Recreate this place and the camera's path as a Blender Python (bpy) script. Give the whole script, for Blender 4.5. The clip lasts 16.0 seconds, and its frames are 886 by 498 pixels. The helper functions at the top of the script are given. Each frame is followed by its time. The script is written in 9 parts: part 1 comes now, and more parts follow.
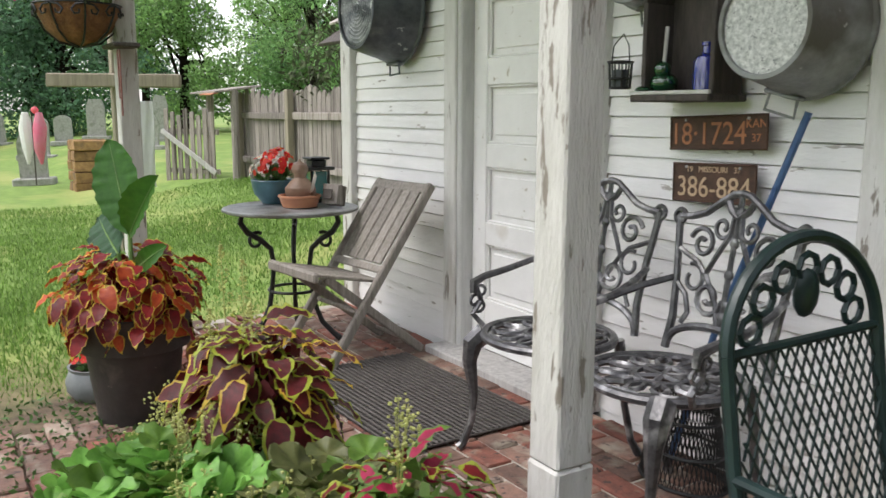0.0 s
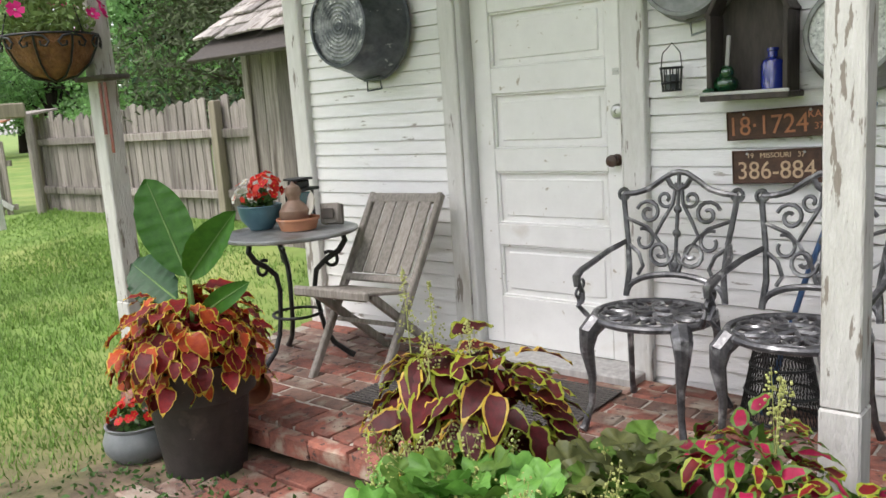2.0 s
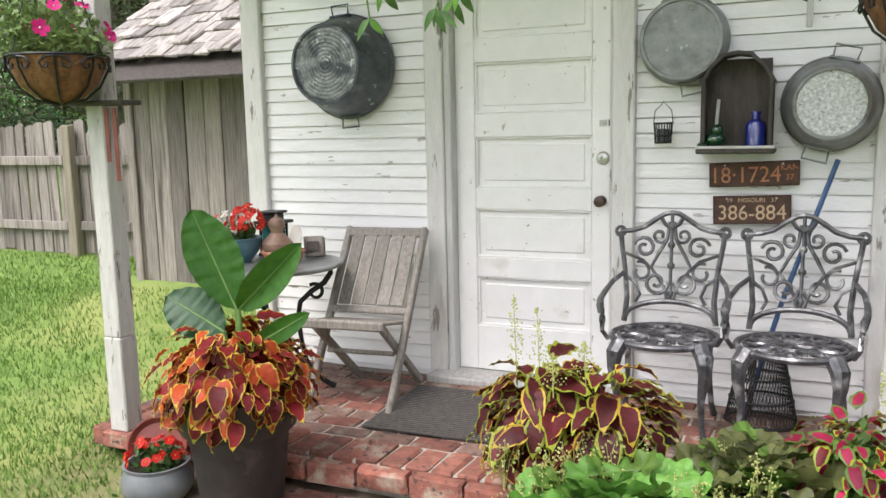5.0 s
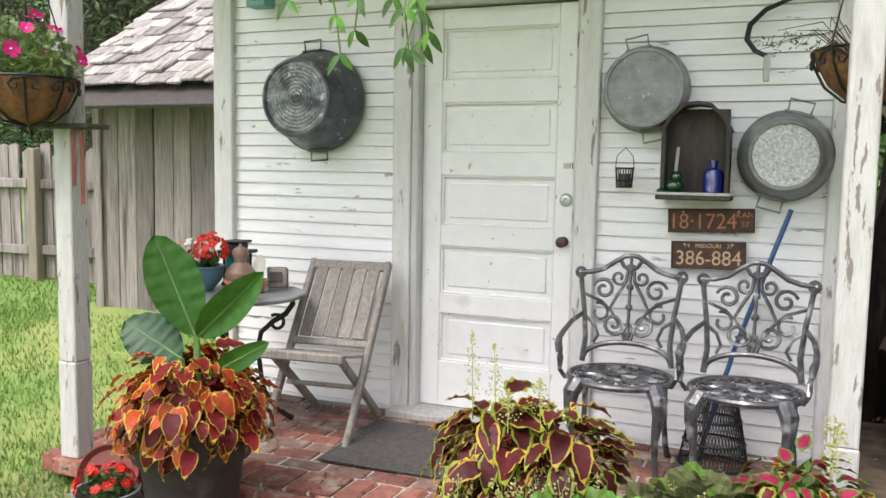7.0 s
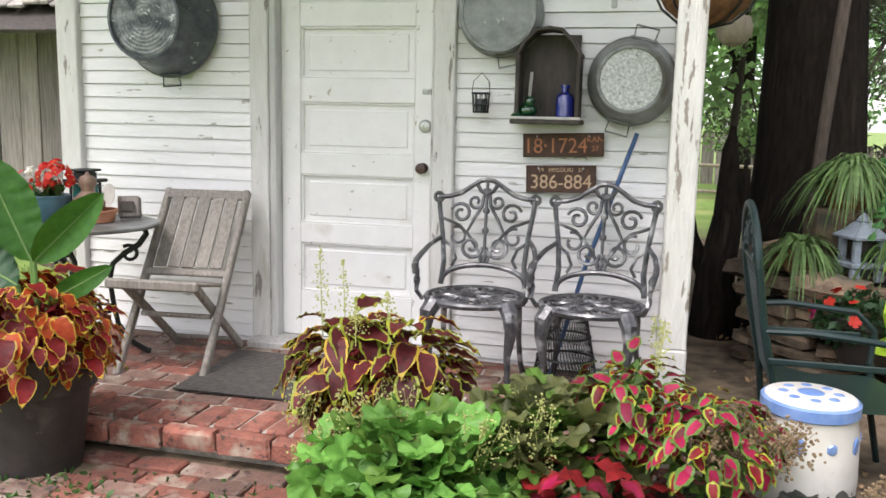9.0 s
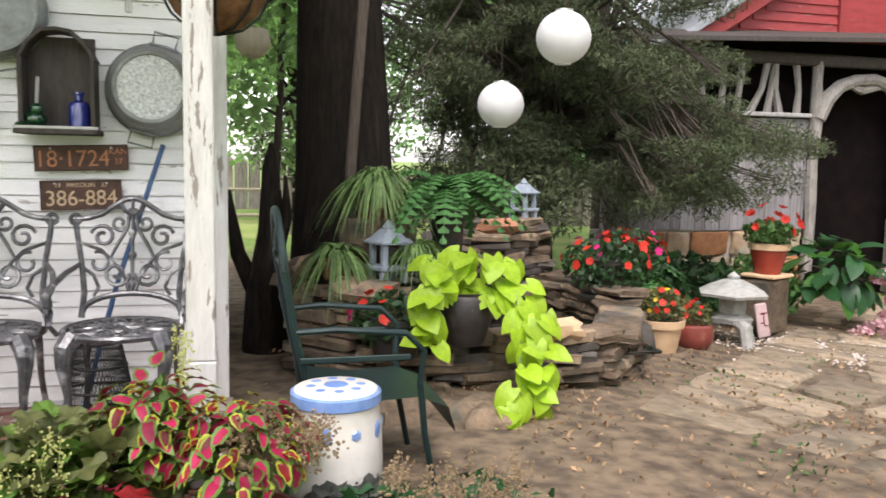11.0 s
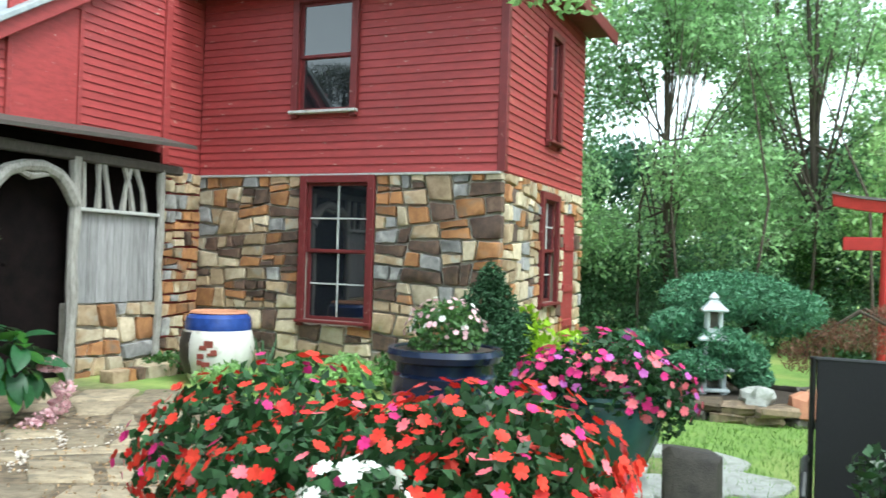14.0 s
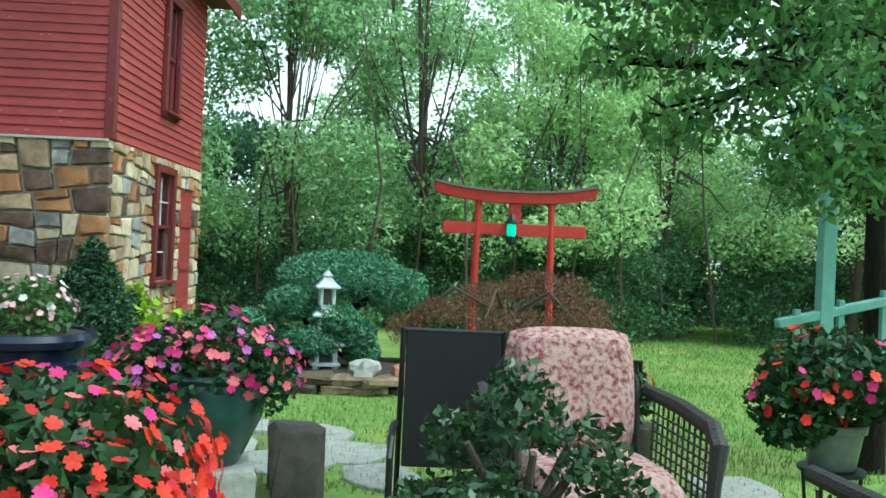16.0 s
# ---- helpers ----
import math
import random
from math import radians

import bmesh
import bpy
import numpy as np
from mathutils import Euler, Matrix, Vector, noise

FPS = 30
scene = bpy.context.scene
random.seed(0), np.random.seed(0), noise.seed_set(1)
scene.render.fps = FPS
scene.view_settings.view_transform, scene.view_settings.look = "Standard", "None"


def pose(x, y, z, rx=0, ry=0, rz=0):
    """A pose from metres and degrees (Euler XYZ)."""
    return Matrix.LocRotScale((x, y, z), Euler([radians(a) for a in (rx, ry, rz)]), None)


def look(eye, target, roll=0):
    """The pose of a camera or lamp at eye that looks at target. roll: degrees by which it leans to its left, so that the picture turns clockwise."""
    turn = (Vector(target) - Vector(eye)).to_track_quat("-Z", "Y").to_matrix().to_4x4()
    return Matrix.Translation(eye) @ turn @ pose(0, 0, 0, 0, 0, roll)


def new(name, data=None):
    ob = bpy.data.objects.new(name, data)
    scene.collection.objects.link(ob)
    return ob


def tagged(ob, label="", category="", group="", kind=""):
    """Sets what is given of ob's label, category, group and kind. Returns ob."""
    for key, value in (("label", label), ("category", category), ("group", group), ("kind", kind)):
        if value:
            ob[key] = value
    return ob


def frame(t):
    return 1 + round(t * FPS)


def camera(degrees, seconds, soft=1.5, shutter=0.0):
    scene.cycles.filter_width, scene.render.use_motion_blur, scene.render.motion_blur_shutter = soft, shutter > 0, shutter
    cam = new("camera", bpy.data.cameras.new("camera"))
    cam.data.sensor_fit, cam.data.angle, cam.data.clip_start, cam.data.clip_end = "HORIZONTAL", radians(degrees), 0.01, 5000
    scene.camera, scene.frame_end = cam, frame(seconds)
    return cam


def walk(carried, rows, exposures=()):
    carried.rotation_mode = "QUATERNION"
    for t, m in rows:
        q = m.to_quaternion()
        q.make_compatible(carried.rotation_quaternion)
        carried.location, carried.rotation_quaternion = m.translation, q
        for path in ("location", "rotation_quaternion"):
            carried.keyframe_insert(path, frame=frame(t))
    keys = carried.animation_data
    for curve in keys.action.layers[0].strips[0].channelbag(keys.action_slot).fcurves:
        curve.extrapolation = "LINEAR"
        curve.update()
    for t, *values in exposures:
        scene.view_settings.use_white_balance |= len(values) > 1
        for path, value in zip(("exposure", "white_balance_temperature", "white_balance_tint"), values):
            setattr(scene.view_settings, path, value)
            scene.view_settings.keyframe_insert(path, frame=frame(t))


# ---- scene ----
cam = camera(56.2, 16.0, shutter=0.15)
PATH = [
    (0, (3.157, -2.091, 1.083), (1.486, -1.042, 0.757), 0.2),
    (0.5, (3.017, -2.337, 1.096), (1.345, -1.295, 0.752), -1.1),
    (1, (2.79, -2.565, 1.123), (1.185, -1.409, 0.822), -3.3),
    (1.5, (2.641, -2.878, 1.151), (1.22, -1.504, 0.846), -2.5),
    (2, (2.461, -3.113, 1.175), (1.177, -1.619, 0.83), -3.9),
    (2.5, (2.231, -3.237, 1.2), (1.138, -1.598, 0.856), -5.7),
    (3, (1.96, -3.434, 1.209), (1.025, -1.698, 0.869), -6.0),
    (5.5, (1.676, -3.89, 1.26), (0.858, -2.08, 1.029), -0.6),
    (6, (1.7, -3.9, 1.274), (0.859, -2.092, 1.114), 0.1),
    (6.5, (1.706, -3.9, 1.255), (0.911, -2.071, 1.103), 0.7),
    (7, (1.712, -3.891, 1.232), (0.966, -2.045, 1.04), 1.0),
    (7.5, (1.73, -3.88, 1.212), (1.038, -2.023, 0.942), 1.0),
    (8, (1.74, -3.874, 1.206), (1.101, -2.009, 0.87), 0.8),
    (10.3, (1.964, -3.82, 1.023), (2.01, -1.835, 0.779), 1.1),
    (10.5, (1.955, -3.789, 1.037), (2.132, -1.811, 0.798), 0.9),
    (11, (2.007, -3.794, 1.041), (2.517, -1.872, 0.829), 1.1),
    (11.5, (2.058, -3.773, 1.043), (2.803, -1.927, 0.849), 1.3),
    (12, (2.117, -3.764, 1.06), (3.025, -1.99, 0.893), 1.5),
    (12.5, (2.217, -3.715, 1.06), (3.36, -2.078, 0.937), 2.0),
    (13, (2.298, -3.726, 1.068), (3.669, -2.272, 1.0), 2.9),
    (13.5, (2.355, -3.799, 1.091), (3.968, -2.618, 1.073), 2.8),
    (14, (2.4, -3.799, 1.126), (4.229, -2.992, 1.151), 1.8),
    (14.5, (2.452, -3.824, 1.12), (4.391, -3.338, 1.18), 1.6),
    (15, (2.45, -3.856, 1.116), (4.434, -3.618, 1.195), 1.8),
    (15.5, (2.472, -3.878, 1.107), (4.469, -3.802, 1.168), 2.3),
    (16, (2.504, -3.886, 1.104), (4.503, -3.944, 1.115), 2.6),
]
walk(cam, [(t, look(eye, target, roll)) for t, eye, target, roll in PATH], [(0, 1.25, 6550, 14), (1.5, 1.25, 6550, 14), (3, 1.45, 6550, 15), (8, 1.5, 6500, 16), (10.5, 1.5, 6600, 17), (11.5, 1.8, 6700, 17), (12.5, 2.0, 6350, 14), (13, 2.0, 6200, 7), (13.5, 1.95, 6000, 0), (14, 1.85, 5900, -4), (15, 1.55, 5750, -10), (16, 1.42, 5650, -13)])

# ---- world, sun, exposure ----
world = bpy.data.worlds.new("sky")
scene.world = world
world.use_nodes = True
wn, wl = world.node_tree.nodes, world.node_tree.links
sky = wn.new("ShaderNodeTexSky")
sky.sky_type, sky.sun_disc = "NISHITA", False
sky.sun_elevation, sky.sun_rotation = radians(58), radians(200)
sky.air_density, sky.dust_density, sky.ozone_density = 1.0, 1.2, 1.0
haze = wn.new("ShaderNodeHueSaturation")
haze.inputs["Saturation"].default_value = 0.22
wl.new(sky.outputs[0], haze.inputs["Color"])
wl.new(haze.outputs[0], wn["Background"].inputs["Color"])
wn["Background"].inputs["Strength"].default_value = 0.15
sun = new("sun", bpy.data.lights.new("sun", "SUN"))
sun.data.energy, sun.data.angle, sun.data.color = 1.0, radians(25), (1.0, 0.97, 0.92)
sun.matrix_world = look((0, 0, 20), (0 + 20 * math.sin(radians(20)) * 0.62, 20 * math.cos(radians(20)) * 0.62, 0))
tagged(sun, "soft sunlight through thin cloud", "sun", kind="structure")


# ---- mesh helpers ----
def grad(x, a, b):
    t = min(1.0, max(0.0, (x - a) / (b - a)))
    return t * t * (3 - 2 * t)


def ground_z(x, y):
    z = -0.17 - 0.40 * grad(x, 2.6, 8.6) - 0.03 * grad(x, 9, 13)
    z -= 0.04 * grad(-x, 1.0, 5.0) * (1 - grad(y, -0.5, 2.0))
    z += 0.27 * grad(y, -0.4, 2.1) * grad(-x, 1.3, 3.0)
    return z


class Build:
    """Gathers vertices and faces of one mesh."""

    def __init__(self):
        self.v, self.f, self.mi = [], [], []

    def add(self, verts, faces, mi=0, m=None):
        k = len(self.v)
        if m is not None:
            verts = [m @ Vector(p) for p in verts]
        self.v += [tuple(p) for p in verts]
        self.f += [tuple(i + k for i in f) for f in faces]
        self.mi += [mi] * len(faces)
        return self

    def box(self, c, s, bev=0.004, m=None, mi=0, jit=0.0):
        """A box with chamfered edges about the centre c."""
        hx, hy, hz = s[0] / 2, s[1] / 2, s[2] / 2
        b = min(bev, hx * 0.8, hy * 0.8, hz * 0.8)
        vs, idx = [], {}
        for sx in (-1, 1):
            for sy in (-1, 1):
                for sz in (-1, 1):
                    for ax in range(3):
                        p = [sx * (hx - b), sy * (hy - b), sz * (hz - b)]
                        p[ax] = (sx * hx, sy * hy, sz * hz)[ax]
                        if jit:
                            p = [q + random.uniform(-jit, jit) for q in p]
                        idx[sx, sy, sz, ax] = len(vs)
                        vs.append(Vector(p) + Vector(c))
        fs = []
        for ax in range(3):
            o = [k for k in range(3) if k != ax]
            for sg in (-1, 1):
                q = []
                for a, d in ((-1, -1), (1, -1), (1, 1), (-1, 1)):
                    k = [0, 0, 0]
                    k[ax], k[o[0]], k[o[1]] = sg, a, d
                    q.append(idx[(*k, ax)])
                flip = (sg > 0) == (ax == 1)
                fs.append(q[::-1] if flip else q)
        for ax in range(3):
            o = [k for k in range(3) if k != ax]
            for a in (-1, 1):
                for d in (-1, 1):
                    def at(e, face):
                        k = [0, 0, 0]
                        k[ax], k[o[0]], k[o[1]] = e, a, d
                        return idx[(*k, face)]
                    q = [at(-1, o[0]), at(1, o[0]), at(1, o[1]), at(-1, o[1])]
                    if (a * d > 0) != (ax == 1):
                        q = q[::-1]
                    fs.append(q)
        for sx in (-1, 1):
            for sy in (-1, 1):
                for sz in (-1, 1):
                    q = [idx[sx, sy, sz, k] for k in range(3)]
                    fs.append(q if sx * sy * sz > 0 else q[::-1])
        return self.add(vs, fs, mi, m)

    def tube(self, pts, r, n=6, mi=0, m=None, cap=True):
        pts = [Vector(p) for p in pts]
        rs = r if isinstance(r, (list, tuple)) else [r] * len(pts)
        vs, fs = [], []
        up = None
        for i, p in enumerate(pts):
            d = (pts[min(i + 1, len(pts) - 1)] - pts[max(i - 1, 0)])
            d = d.normalized() if d.length > 1e-9 else Vector((0, 0, 1))
            if up is None:
                up = d.orthogonal().normalized()
            u = up - d * up.dot(d)
            u = u.normalized() if u.length > 1e-6 else d.orthogonal().normalized()
            up = u
            w = d.cross(u)
            for k in range(n):
                a = 2 * math.pi * k / n
                vs.append(p + (u * math.cos(a) + w * math.sin(a)) * rs[i])
        for i in range(len(pts) - 1):
            for k in range(n):
                a, b = i * n + k, i * n + (k + 1) % n
                fs.append((a, b, b + n, a + n))
        if cap:
            fs.append(tuple(range(n))[::-1])
            fs.append(tuple(range((len(pts) - 1) * n, len(pts) * n)))
        return self.add(vs, fs, mi, m)

    def lathe(self, prof, n=28, mi=0, m=None, sq=1.0, wob=0.0, cap=True):
        """Turns (radius, height) pairs about z."""
        vs, fs = [], []
        for j, (r, z) in enumerate(prof):
            for k in range(n):
                a = 2 * math.pi * k / n
                q = r * (1 + wob * math.sin(3 * a + j))
                vs.append((q * math.cos(a), q * math.sin(a) * sq, z))
        for j in range(len(prof) - 1):
            for k in range(n):
                a, b = j * n + k, j * n + (k + 1) % n
                fs.append((a, b, b + n, a + n))
        if cap and prof[0][0] > 1e-4:
            fs.append(tuple(range(n))[::-1])
        if cap and prof[-1][0] > 1e-4:
            fs.append(tuple(range((len(prof) - 1) * n, len(prof) * n)))
        return self.add(vs, fs, mi, m)

    def ball(self, c, r, sc=(1, 1, 1), n=8, mi=0, jit=0.0):
        prof = [(max(1e-5, math.sin(math.pi * j / n)), -math.cos(math.pi * j / n)) for j in range(n + 1)]
        k = len(self.v)
        self.lathe(prof, 2 * n if n > 3 else 6, mi, Matrix.Translation(c) @ Matrix.Diagonal((r * sc[0], r * sc[1], r * sc[2], 1)))
        if jit:
            for i in range(k, len(self.v)):
                p = Vector(self.v[i])
                q = p - Vector(c)
                self.v[i] = tuple(Vector(c) + q * (1 + jit * noise.noise(p * (2.0 / r))))
        return self

    def mesh(self, name, mats, smooth=None):
        me = bpy.data.meshes.new(name)
        me.from_pydata(self.v, [], self.f)
        for mt in mats if isinstance(mats, (list, tuple)) else [mats]:
            me.materials.append(mt)
        me.polygons.foreach_set("material_index", self.mi)
        me.polygons.foreach_set("use_smooth", [True] * len(self.f))
        me.update()
        if smooth is not None:
            me.set_sharp_from_angle(angle=radians(smooth))
        return me


def part(name, b, mats, parent=None, label="", smooth=35, at=None, kind=""):
    """Links a Build (or a ready mesh) as one object under parent."""
    me = b if isinstance(b, bpy.types.Mesh) else b.mesh(name, mats, smooth)
    ob = new(name, me)
    ob.parent = parent
    if at is not None:
        ob.matrix_basis = at
    return tagged(ob, label, kind=kind)


def thing(name, label, category, at=None, group="", kind=""):
    ob = new(name)
    ob.empty_display_size = 0.1
    ob.matrix_basis = at if at is not None else Matrix()
    return tagged(ob, label, category, group, kind)


def single(name, b, mats, label, category, at=None, group="", kind="", smooth=35):
    ob = part(name, b, mats, None, "", smooth, at)
    return tagged(ob, label, category, group, kind)


# ---- materials ----
def mat(name, c1, c2=None, scale=12.0, rough=0.6, metal=0.0, bump=0.15, c3=None, big=1.5, amount=0.5, stretch=(1, 1, 1), transl=0.0, vary=0.0, spec=0.5, fine=90.0, island=False, chips=None):
    """Two-scale mottled surface: grain c1-c2, large stains and painted reflections towards c3; chips (colour, scale,
    threshold) flake off with hard edges.
    """
    mt = bpy.data.materials.new(name)
    mt.use_nodes = True
    N, L = mt.node_tree.nodes, mt.node_tree.links
    bs = N["Principled BSDF"]
    c2 = c2 or tuple(min(1.0, c * 0.78) for c in c1)
    tc = N.new("ShaderNodeTexCoord")
    info = N.new("ShaderNodeObjectInfo")
    off = N.new("ShaderNodeVectorMath")
    off.operation = "MULTIPLY_ADD"
    rnd = N.new("ShaderNodeCombineXYZ")
    for k in range(3):
        L.new(info.outputs["Random"], rnd.inputs[k])
    L.new(rnd.outputs[0], off.inputs[0])
    off.inputs[1].default_value = (37.0, 17.0, 53.0)
    L.new(tc.outputs["Object"], off.inputs[2])
    mp = N.new("ShaderNodeMapping")
    mp.inputs["Scale"].default_value = stretch
    L.new(off.outputs[0], mp.inputs["Vector"])
    n1 = N.new("ShaderNodeTexNoise")
    n1.inputs["Scale"].default_value, n1.inputs["Detail"].default_value, n1.inputs["Roughness"].default_value = scale, 6, 0.65
    L.new(mp.outputs[0], n1.inputs["Vector"])
    r1 = N.new("ShaderNodeValToRGB")
    r1.color_ramp.elements[0].position, r1.color_ramp.elements[1].position = 0.34, 0.66
    r1.color_ramp.elements[0].color, r1.color_ramp.elements[1].color = (*c2, 1), (*c1, 1)
    L.new(n1.outputs["Fac"], r1.inputs[0])
    col = r1.outputs[0]
    if c3:
        n2 = N.new("ShaderNodeTexNoise")
        n2.inputs["Scale"].default_value, n2.inputs["Detail"].default_value = big, 5
        L.new(mp.outputs[0], n2.inputs["Vector"])
        r2 = N.new("ShaderNodeValToRGB")
        r2.color_ramp.elements[0].position, r2.color_ramp.elements[1].position = 1.0 - amount - 0.04 if amount < 0.5 else 0.5 - (amount - 0.5), 1.0 - amount + 0.1 if amount < 0.5 else 0.66
        L.new(n2.outputs["Fac"], r2.inputs[0])
        mx = N.new("ShaderNodeMixRGB")
        mx.inputs["Color2"].default_value = (*c3, 1)
        L.new(r2.outputs[0], mx.inputs["Fac"])
        L.new(col, mx.inputs["Color1"])
        col = mx.outputs[0]
    if chips:
        n4 = N.new("ShaderNodeTexNoise")
        n4.inputs["Scale"].default_value, n4.inputs["Detail"].default_value, n4.inputs["Roughness"].default_value = chips[1], 7, 0.6
        L.new(mp.outputs[0], n4.inputs["Vector"])
        r4 = N.new("ShaderNodeMapRange")
        r4.inputs["From Min"].default_value, r4.inputs["From Max"].default_value = chips[2], chips[2] + 0.025
        L.new(n4.outputs["Fac"], r4.inputs["Value"])
        m4 = N.new("ShaderNodeMixRGB")
        m4.inputs["Color2"].default_value = (*chips[0], 1)
        L.new(r4.outputs[0], m4.inputs["Fac"])
        L.new(col, m4.inputs["Color1"])
        col = m4.outputs[0]
    if vary:
        hs = N.new("ShaderNodeHueSaturation")
        mr = N.new("ShaderNodeMapRange")
        mr.inputs["To Min"].default_value, mr.inputs["To Max"].default_value = 1 - vary, 1 + vary
        if island:
            geo = N.new("ShaderNodeNewGeometry")
            L.new(geo.outputs["Random Per Island"], mr.inputs["Value"])
        else:
            L.new(info.outputs["Random"], mr.inputs["Value"])
        L.new(mr.outputs[0], hs.inputs["Value"])
        L.new(col, hs.inputs["Color"])
        col = hs.outputs[0]
    L.new(col, bs.inputs["Base Color"])
    bs.inputs["Roughness"].default_value, bs.inputs["Metallic"].default_value = rough, metal
    bs.inputs["Specular IOR Level"].default_value = spec
    if bump:
        n3 = N.new("ShaderNodeTexNoise")
        n3.inputs["Scale"].default_value, n3.inputs["Detail"].default_value = fine, 4
        L.new(mp.outputs[0], n3.inputs["Vector"])
        ad = N.new("ShaderNodeMath")
        ad.operation = "ADD"
        L.new(n1.outputs["Fac"], ad.inputs[0])
        L.new(n3.outputs["Fac"], ad.inputs[1])
        bp = N.new("ShaderNodeBump")
        bp.inputs["Strength"].default_value, bp.inputs["Distance"].default_value = bump, 0.01
        L.new(ad.outputs[0], bp.inputs["Height"])
        L.new(bp.outputs[0], bs.inputs["Normal"])
    if transl:
        tr = N.new("ShaderNodeBsdfTranslucent")
        L.new(col, tr.inputs["Color"])
        ms = N.new("ShaderNodeMixShader")
        ms.inputs[0].default_value = transl
        L.new(bs.outputs[0], ms.inputs[1])
        L.new(tr.outputs[0], ms.inputs[2])
        L.new(ms.outputs[0], N["Material Output"].inputs["Surface"])
    return mt


def leafmat(name, c1, c2=None, rough=0.45, vary=0.25, transl=0.3, island=True):
    return mat(name, c1, c2 or tuple(c * 0.6 for c in c1), 30, rough, bump=0.1, transl=transl, vary=vary, spec=0.35, island=island)


WHITE = mat("white_paint", (0.88, 0.875, 0.87), (0.83, 0.825, 0.815), 18, 0.55, bump=0.2, c3=(0.70, 0.68, 0.65), big=6, amount=0.28, stretch=(0.35, 1, 1.6), vary=0.03, chips=((0.42, 0.39, 0.36), 15, 0.645))
WORN = mat("flaking_white_paint", (0.74, 0.73, 0.71), (0.64, 0.63, 0.60), 14, 0.6, bump=0.5, c3=(0.50, 0.475, 0.43), big=5, amount=0.36, stretch=(2.2, 2.2, 0.45), vary=0.03, chips=((0.27, 0.24, 0.21), 8, 0.605))
DOORPAINT = mat("door_paint", (0.88, 0.875, 0.86), (0.83, 0.825, 0.81), 9, 0.42, bump=0.1, c3=(0.68, 0.64, 0.58), big=4, amount=0.33, chips=((0.50, 0.45, 0.38), 22, 0.665))
TRIMGREY = mat("grey_weathered_and_shade_trim", (0.62, 0.62, 0.60), (0.46, 0.46, 0.45), 10, 0.7, bump=0.25, stretch=(2, 2, 0.3))
POSTPAINT = mat("weathered_post_paint", (0.62, 0.61, 0.585), (0.50, 0.49, 0.465), 14, 0.65, bump=0.6, c3=(0.36, 0.335, 0.30), big=4, amount=0.40, stretch=(2.2, 2.2, 0.4), chips=((0.24, 0.21, 0.18), 17, 0.605))
GREYWOOD = mat("silver_grey_wood", (0.37, 0.33, 0.30), (0.19, 0.165, 0.15), 11, 0.85, bump=0.6, c3=(0.10, 0.082, 0.07), big=2.6, amount=0.40, stretch=(6, 6, 0.35), vary=0.30)
PALEWOOD = mat("bleached_wood", (0.56, 0.55, 0.53), (0.38, 0.37, 0.36), 8, 0.85, bump=0.45, c3=(0.22, 0.21, 0.20), big=2.5, amount=0.33, stretch=(5, 5, 0.3), vary=0.15)
CHAIRWOOD = mat("grey_chair_wood", (0.34, 0.31, 0.275), (0.185, 0.165, 0.145), 16, 0.75, bump=0.4, c3=(0.12, 0.10, 0.085), big=4, amount=0.36, stretch=(5, 5, 0.4), vary=0.15)
DARKWOOD = mat("dark_aged_wood", (0.085, 0.07, 0.06), (0.04, 0.034, 0.03), 14, 0.75, bump=0.35, stretch=(3, 3, 0.6))
POSTWOOD = mat("raw_post_wood", (0.33, 0.29, 0.22), (0.22, 0.19, 0.14), 9, 0.85, bump=0.4, stretch=(4, 4, 0.3))
OCHRE = mat("ochre_fieldstone", (0.36, 0.215, 0.095), (0.20, 0.115, 0.055), 9, 0.9, bump=0.5, c3=(0.14, 0.10, 0.07), big=4, amount=0.38, vary=0.35)
LEANWOOD = mat("lilac_grey_boards", (0.34, 0.325, 0.33), (0.20, 0.19, 0.195), 10, 0.85, bump=0.5, c3=(0.13, 0.12, 0.12), big=2.6, amount=0.36, stretch=(5, 5, 0.3), vary=0.2)
SHAKE = mat("weathered_shakes", (0.46, 0.43, 0.40), (0.24, 0.21, 0.19), 10, 0.85, bump=0.5, c3=(0.11, 0.085, 0.07), big=4, amount=0.40, stretch=(5, 1, 1), vary=0.45)
BRICK = mat("red_brick", (0.31, 0.112, 0.078), (0.17, 0.072, 0.054), 22, 0.85, bump=0.6, c3=(0.34, 0.27, 0.21), big=10, amount=0.41, vary=0.36, chips=((0.08, 0.05, 0.042), 26, 0.61))
BRICKDULL = mat("worn_brick", (0.235, 0.135, 0.102), (0.145, 0.092, 0.074), 20, 0.88, bump=0.6, c3=(0.30, 0.25, 0.20), big=9, amount=0.45, vary=0.32, chips=((0.08, 0.058, 0.05), 24, 0.60))
MORTAR = mat("sandy_mortar", (0.50, 0.46, 0.40), (0.34, 0.31, 0.265), 40, 0.95, bump=0.6, c3=(0.25, 0.22, 0.18), big=5, amount=0.34)
GALV = mat("galvanised_steel", (0.31, 0.32, 0.32), (0.19, 0.20, 0.20), 14, 0.5, 0.35, bump=0.1, c3=(0.12, 0.115, 0.10), big=5, amount=0.44, chips=((0.44, 0.44, 0.42), 20, 0.66))
GALVDARK = mat("dark_galvanised_steel", (0.12, 0.13, 0.145), (0.05, 0.058, 0.066), 12, 0.42, 0.45, bump=0.1, c3=(0.24, 0.25, 0.25), big=6, amount=0.34, chips=((0.34, 0.35, 0.35), 18, 0.63))
